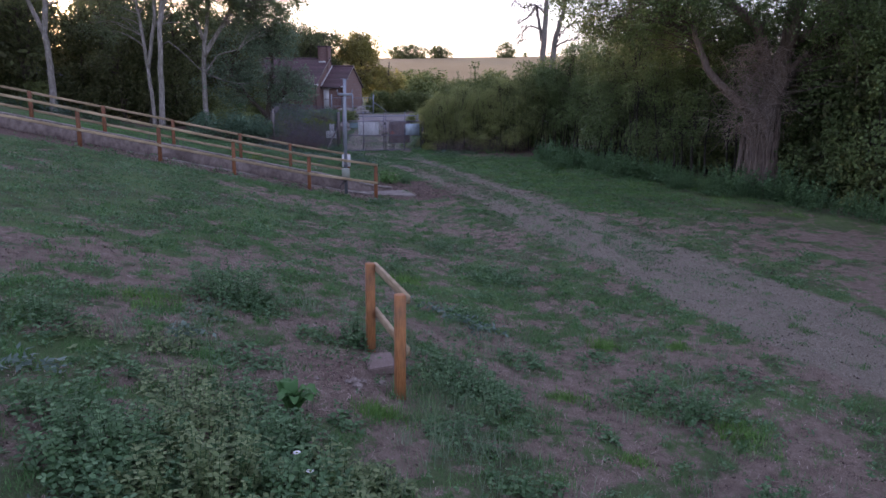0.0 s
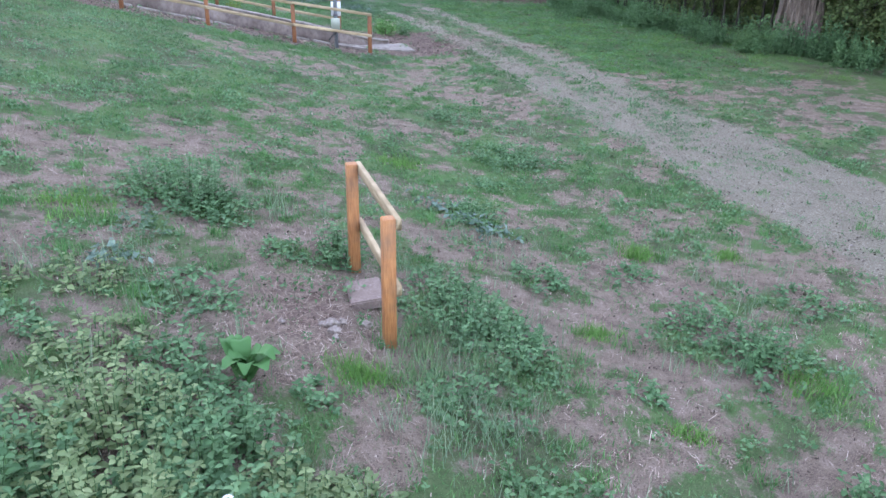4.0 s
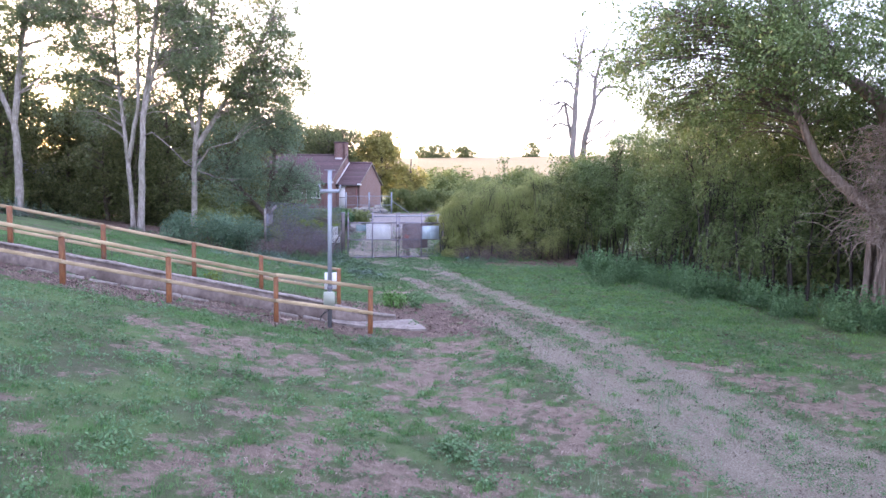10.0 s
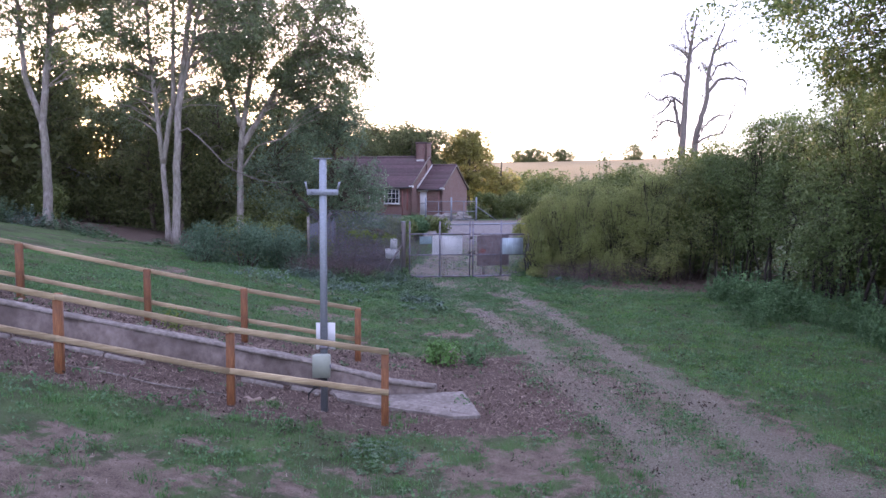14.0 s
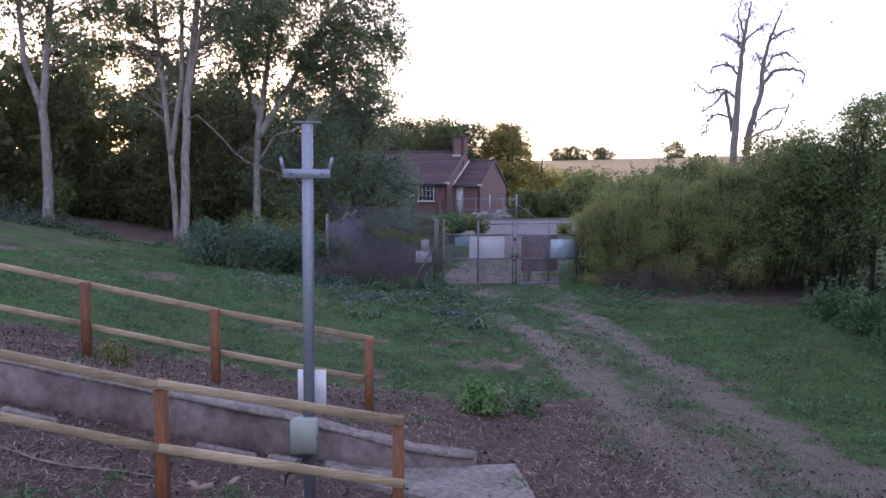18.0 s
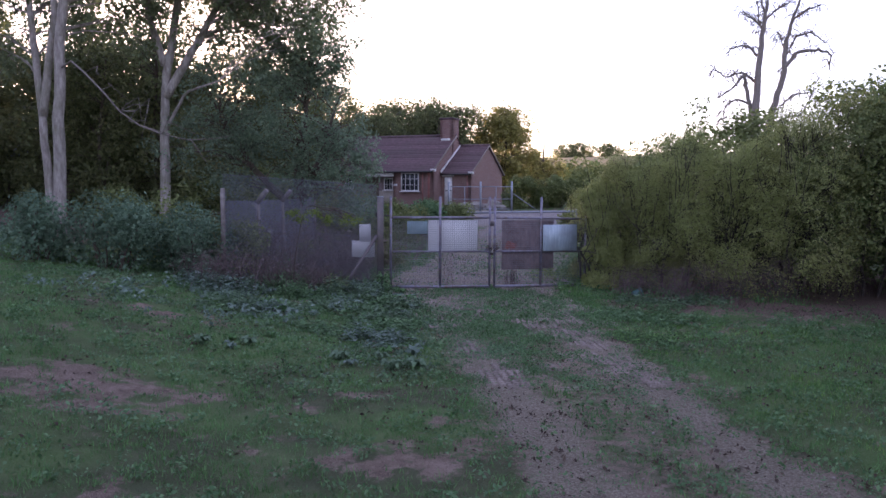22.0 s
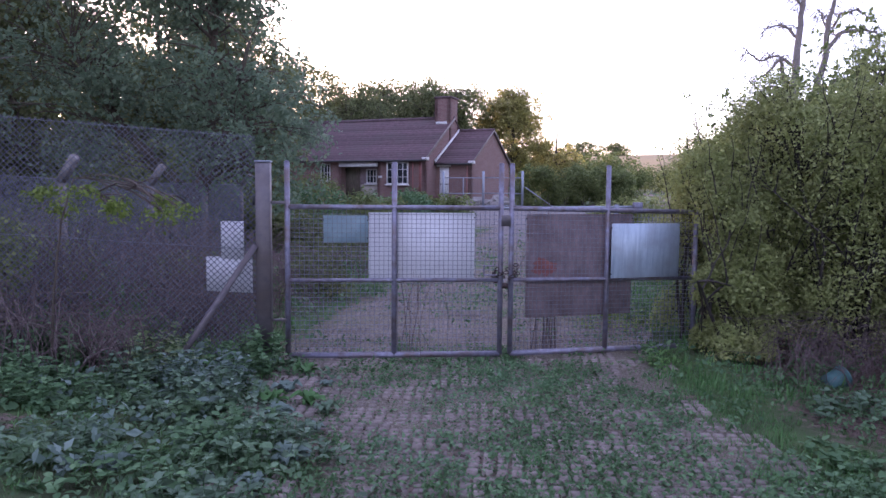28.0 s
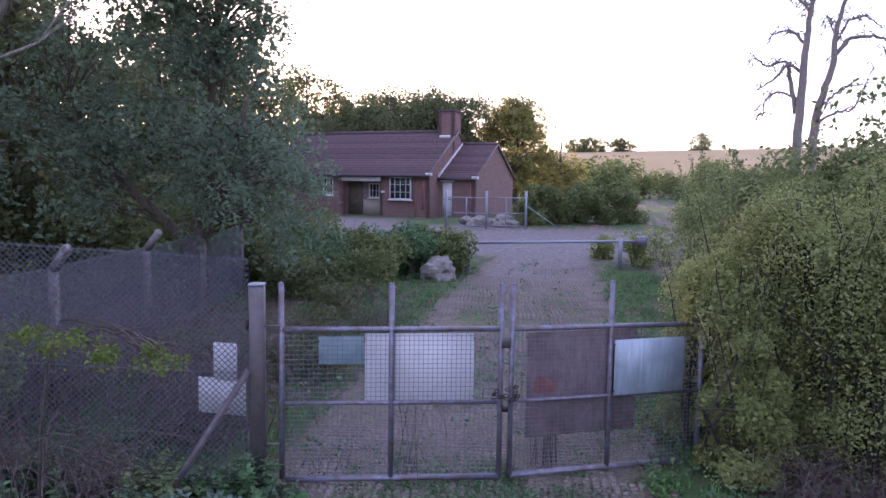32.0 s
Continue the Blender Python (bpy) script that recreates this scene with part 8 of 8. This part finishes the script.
# leafy mounds along the fence foot
for k, (x, y, r, h, n, mt) in enumerate([(-5.9, 36.9, 0.45, 0.42, 700, M_LEAF_DULL), (-7.3, 37.2, 0.5, 0.45, 700, M_LEAF_WEED), (-5.2, 36.6, 0.5, 0.36, 800, M_LEAF_DULL), (-4.5, 35.8, 0.4, 0.3, 600, M_LEAF_WEED), (-8.1, 36.2, 0.5, 0.35, 600, M_LEAF_DULL), (-6.6, 36.3, 0.5, 0.34, 700, M_LEAF_WEED), (-5.35, 37.8, 0.34, 0.5, 500, M_LEAF_WEED), (-6.2, 37.5, 0.4, 0.5, 500, M_LEAF_NETTLE), (-4.1, 34.8, 0.4, 0.24, 500, M_LEAF_DULL), (-5.6, 35.4, 0.45, 0.26, 500, M_LEAF_DULL), (-3.7, 33.6, 0.35, 0.2, 400, M_LEAF_WEED), (-6.6, 34.8, 0.45, 0.22, 450, M_LEAF_WEED), (-8.3, 35.6, 0.6, 0.4, 800, M_LEAF_BLUE), (-7.7, 35.9, 0.55, 0.36, 700, M_LEAF_BLUE), (-6.9, 34.2, 0.6, 0.28, 700, M_LEAF_DULL), (-6.2, 34.2, 0.5, 0.22, 500, M_LEAF_BLUE), (-7.1, 37.0, 0.5, 0.4, 600, M_LEAF_WEED), (-5.4, 37.0, 0.45, 0.42, 650, M_LEAF_BLUE), (-4.2, 35.7, 0.5, 0.3, 650, M_LEAF_DULL), (-4.7, 35.1, 0.5, 0.24, 550, M_LEAF_WEED), (-4.0, 33.0, 0.34, 0.24, 420, M_LEAF_BLUE), (-3.4, 32.7, 0.34, 0.26, 420, M_LEAF_BLUE), (-3.8, 34.1, 0.42, 0.2, 420, M_LEAF_WEED), (-5.0, 33.4, 0.45, 0.16, 360, M_LEAF_WEED), (0.3, 37.9, 0.4, 0.2, 300, M_LEAF_DULL), (0.9, 37.7, 0.45, 0.22, 360, M_LEAF_DULL), (1.6, 38.2, 0.5, 0.24, 420, M_LEAF_DULL), (0.25, 36.0, 0.5, 0.14, 380, M_LEAF_WEED), (0.95, 35.9, 0.5, 0.16, 400, M_LEAF_WEED), (-0.25, 36.6, 0.4, 0.1, 260, M_LEAF_WEED), (-21.4, 36.7, 0.9, 1.0, 420, M_LEAF_DULL), (-20.1, 37.0, 0.8, 0.9, 380, M_LEAF_BLUE), (-18.9, 37.4, 0.8, 0.7, 340, M_LEAF_DULL), (-17.6, 37.2, 0.7, 0.5, 300, M_LEAF_DULL), (-16.6, 36.4, 0.7, 0.35, 300, M_LEAF_WEED), (-14.6, 37.0, 0.7, 0.35, 300, M_LEAF_DULL), (-13.2, 37.0, 0.6, 0.3, 260, M_LEAF_WEED), (-22.8, 35.6, 0.9, 0.9, 380, M_LEAF_DULL)]):
    weed("leafy_weed", "low mound of dull green weeds along a fence foot", x, y, r, h, int(n * 1.1), 0.085 if x > -12 else 0.12, mt, 900 + k, "fence foot weeds")


# burdock by the gate
def burdock(seed, mat, label):
    """Broad wavy leaves that arch out of one crown."""
    rng = np.random.default_rng(seed)
    ob = thing("burdock", label, "weed", group="burdock plants")
    for k in range(15):
        a, ln = k * 2.4 + rng.normal() * 0.25, rng.uniform(0.10, 0.24)
        w, top = ln * rng.uniform(0.26, 0.36), ln * rng.uniform(0.3, 0.85)
        d, sd = np.array([math.cos(a), math.sin(a), 0]), np.array([-math.sin(a), math.cos(a), 0])
        rows = []
        for t, ww in ((0.0, 0.12), (0.22, 0.2), (0.36, 0.95), (0.55, 1.0), (0.75, 0.72), (0.9, 0.42), (1.0, 0.05)):
            c = d * ln * t + [0, 0, top * math.sin(min(1.0, t * 1.15) * 2.3)]
            j = rng.normal(0, 0.012, 2)
            rows += [c - sd * w * ww * (1 + rng.normal() * 0.12) + [0, 0, 0.03 * ww + j[0]], c, c + sd * w * ww * (1 + rng.normal() * 0.12) + [0, 0, 0.03 * ww + j[1]]]
        q = [(3 * i + j, 3 * i + j + 1, 3 * i + j + 4, 3 * i + j + 3) for i in range(6) for j in range(2)]
        part("leaf", Geo().add(np.array(rows), q), mat, ob, shade=True)
    return ob


BD = [burdock(640, M_LEAF_BLUE, "grey-green burdock plant with broad wavy leaves"), burdock(641, M_LEAF_DULL, "dull green burdock plant with broad wavy leaves"), burdock(642, M_LEAF_BLUE, "grey-green burdock plant with broad wavy leaves"), burdock(643, M_DOCK, "green dock plant with broad leaves among burdock")]
rng = np.random.default_rng(646)
placed = []
for x, y in zip(rng.uniform(-10.2, -2.6, 1600), rng.uniform(31.2, 38.0, 1600)):
    off = x - float(track_x(y))
    if not -5.4 < off < -1.45 or y > 38.0 + 0.36 * (x + 5.5) or float(fbm(x * 0.9, y * 0.9, 88)) < (0.45 if y > 35 else 0.60):
        continue
    if any(math.hypot(x - u, y - v) < 0.3 for u, v in placed) or len(placed) >= 60:
        continue
    n, sz = len(placed), rng.uniform(0.42, 0.8)
    placed.append((x, y))
    o = BD[n] if n < 4 else copy_thing(BD[int(rng.integers(0, 4))], Matrix())
    o.matrix_basis = Matrix.Translation((x, y, float(level(x, y)))) @ Matrix.Rotation(rng.uniform(0, 6.28), 4, "Z") @ Matrix.Scale(sz, 4)

# tall nettles before the hedge
def nettles(seed):
    """A stand of upright nettle stems with drooping leaves up their length."""
    rng = np.random.default_rng(seed)
    ob = thing("tall_nettles", "stand of tall pale green nettles before a hedge", "weed", group="tall nettles")
    wood, pts, aw = Geo(), [], []
    for k in range(30):
        a, u, h = rng.uniform(0, 6.28), rng.random() ** 0.5 * 0.6, rng.uniform(0.35, 1.0) * (1.3 if rng.random() < 0.3 else 0.9)
        b0 = np.array([math.cos(a) * u, math.sin(a) * u, 0.0])
        tip = b0 + [rng.normal() * 0.1, rng.normal() * 0.1, h]
        wood.tube([b0 - [0, 0, 0.05], (b0 + tip) / 2 + rng.normal(0, 0.02, 3), tip], [0.006, 0.005, 0.002], 3, False)
        t = np.linspace(0.15, 1.0, 11).repeat(3)
        p = b0 + (tip - b0) * t[:, None]
        d = rng.normal(size=(len(t), 3)) * [1, 1, 0.3]
        d /= np.linalg.norm(d, axis=1)[:, None]
        pts.append(p + d * (0.06 * (1.15 - t))[:, None])
        aw.append(d)
    v, f = leaves(rng, np.vstack(pts), 0.085, 0.6, away=np.vstack(aw) * 0.5, aspect=0.5)
    tagged(part("branchwork", wood, M_LEAF_WEED, ob), kind="stuff")
    part("foliage", Geo().add(v, f), M_LEAF_WEED, ob)
    return ob


N3 = [nettles(700 + k) for k in range(3)]
rng = np.random.default_rng(23)
line_ = [(5.5, 36.2), (5.9, 34.9), (6.5, 33.4), (7.1, 31.6), (7.7, 29.8), (8.4, 28.0), (9.2, 26.0), (10.2, 24.0), (11.6, 22.4), (12.9, 20.2), (13.8, 17.8), (14.6, 15.0)]
n = 0
for (x0, y0), (x1, y1) in zip(line_[:-1], line_[1:]):
    for f in np.arange(0, 1, 0.17):
        x, y = x0 + (x1 - x0) * f + rng.normal() * 0.5, y0 + (y1 - y0) * f + rng.normal() * 0.5
        s = rng.uniform(0.5, 1.15)
        o = N3[n] if n < 3 else copy_thing(N3[n % 3], Matrix())
        o.matrix_basis = Matrix.Translation((x, y, float(level(x, y)))) @ Matrix.Rotation(rng.uniform(0, 6.28), 4, "Z") @ Matrix.Diagonal((s, s, s, 1))
        n += 1

# ---- dry brambles ----
def bramble(name, label, x, y, r, h, n, seed, group="", thick=0.007, z=None):
    """A tangle of arching bare stems."""
    rng = np.random.default_rng(seed)
    ob = thing(name, label, "bramble", Matrix.Translation((x, y, float(level(x, y)) if z is None else z)), group)
    g = Geo()
    for k in range(n):
        a = np.array([rng.normal() * r * 0.5, rng.normal() * r * 0.4, -0.05])
        b = np.array([rng.normal() * r * 0.8, rng.normal() * r * 0.6, h * rng.uniform(0.0, 0.9)])
        c = (a + b) / 2 + [rng.normal() * 0.3 * r, rng.normal() * 0.3 * r, h * rng.uniform(0.5, 1.2)]
        t = np.linspace(0, 1, 7)[:, None]
        g.tube((1 - t) ** 2 * a + 2 * t * (1 - t) * c + t ** 2 * b + rng.normal(0, 0.02, (7, 3)), np.linspace(thick, thick * 0.35, 7) * rng.uniform(0.5, 1.3), 3, False)
    tagged(part("stem_tangle", g, M_BRAMBLE, ob), kind="stuff")
    return ob


for k, (x, y, r, h, n) in enumerate([(-7.7, 37.0, 0.8, 0.9, 120), (-6.8, 37.3, 0.7, 0.7, 110), (-8.4, 36.2, 0.8, 0.8, 100), (-6.6, 39.4, 0.9, 0.9, 90), (-8.0, 40.5, 1.0, 1.1, 90), (-7.2, 43.0, 0.9, 0.9, 80), (-9.0, 38.4, 0.8, 1.6, 90)]):
    bramble("dry_bramble", "tangle of dry purple-brown bramble stems by a chain-link fence", x, y, r, h, n, 800 + k, "dry brambles")
for k, (x, y, r, h) in enumerate([(-7.4, 39.9, 1.0, 1.4), (-8.5, 39.3, 0.9, 1.5), (-7.4, 41.8, 1.1, 1.3), (-8.8, 41.6, 1.0, 1.6), (-6.7, 38.9, 0.6, 0.9)]):
    bramble("dry_bramble", "thick dark tangle of old bramble behind chain-link mesh", x, y, r, h, 90, 850 + k, "dry brambles", 0.008)
for k, (x, y, r, h, n) in enumerate([(0.3, 39.2, 0.6, 0.8, 60), (1.2, 38.8, 0.7, 1.0, 70), (2.3, 38.9, 0.8, 1.1, 70), (3.3, 39.4, 0.8, 1.3, 70), (4.6, 40.0, 0.9, 1.3, 60)]):
    bramble("dry_bramble", "tangle of bare brown twigs at the foot of a hedge", x, y, r, h * 0.8, n * 2, 820 + k, "dry brambles", 0.004)
bramble("dry_bramble", "dry arching bramble growing up behind the gate", -2.62, 39.6, 0.22, 1.75, 16, 840, "dry brambles", 0.009)
bramble("dry_bramble", "thin red-brown bramble stems behind the gate", -6.4, 45.0, 0.8, 1.1, 70, 841, "dry brambles", 0.006)
bramble("dry_bramble", "thin bramble stems against the gate mesh", -3.9, 39.1, 0.35, 1.7, 9, 842, "dry brambles", 0.006)

tub = thing("plastic_tub", "crushed teal plastic tub lying at the foot of a hedge", "tub", Matrix.Translation((0.24, 38.8, float(level(0.24, 38.8)) + 0.02)) @ Matrix.Rotation(0.5, 4, "Z") @ Matrix.Rotation(1.3, 4, "Y") @ Matrix.Scale(0.8, 4))
part("shell", Geo().tube([(0, 0, 0), (0.01, 0, 0.1), (0, 0.01, 0.24)], [0.11, 0.125, 0.14], 14), M_TUB, tub)
part("rim", Geo().tube([(0, 0.01, 0.235), (0, 0.01, 0.255)], 0.15, 14), M_TUB, tub)

# ---- grass-grid paving of the drive ----
drive = thing("driveway", "weedy concrete grass-grid paving of a gated drive", "paving", kind="structure")
g = Geo()
for i in range(6):
    for j in range(4):
        cx, cy = -0.25 + 0.1 * i, -0.15 + 0.1 * j
        g.add([(cx + sx * w, cy + sy * w * 0.85, z) for w, z in ((0.040, -0.02), (0.032, 0.012)) for sx, sy in ((-1, -1), (1, -1), (1, 1), (-1, 1))],
              [(b, (b + 1) % 4, 4 + (b + 1) % 4, 4 + b) for b in range(4)] + [(4, 5, 6, 7)])
slab = g.mesh("paver", M_PAVER)
rest = Geo()
flat_v, flat_f = np.vstack(g.v), [np.asarray(q) for q in g.f]
rng = np.random.default_rng(9)
n = 0
for j in range(70):
    y = 28.4 + 0.40 * j
    for i in range(7):
        x = float(track_x(y)) + (i - 3) * 0.6 - 0.1 * min(1.0, max(0.0, (y - 33) / 3)) + 0.05 * math.sin(j)
        gap = float(fbm(x * 0.8, y * 0.8, 140))
        side = abs(x - float(track_x(y)))
        if gap > 0.62 or (y < 35 and side > 1.6) or y < 31.0:
            continue
        slope = math.atan2(float(height(x, y + 0.3) - height(x, y - 0.3)), 0.6)
        lift = 0.001 - 0.05 * max(0.0, gap - 0.40) - (0.004 if y < 35 else 0.0)
        m = Matrix.Translation((x, y, float(level(x, y)) + lift + rng.normal() * 0.004)) @ Matrix.Rotation(slope, 4, "X") @ Matrix.Rotation(rng.normal() * 0.02 + (0.18 if y > 35 else 0.34), 4, "Z")
        if n < 300:
            part("paver", slab, None, drive, m=m)
        else:
            mm = np.array(m)
            for q in flat_f:
                rest.f.append(q + rest.n)
            rest.v.append(flat_v @ mm[:3, :3].T + mm[:3, 3])
            rest.n += len(flat_v)
        n += 1
if rest.v:
    tagged(part("far_pavers", rest, M_PAVER, drive), kind="stuff")
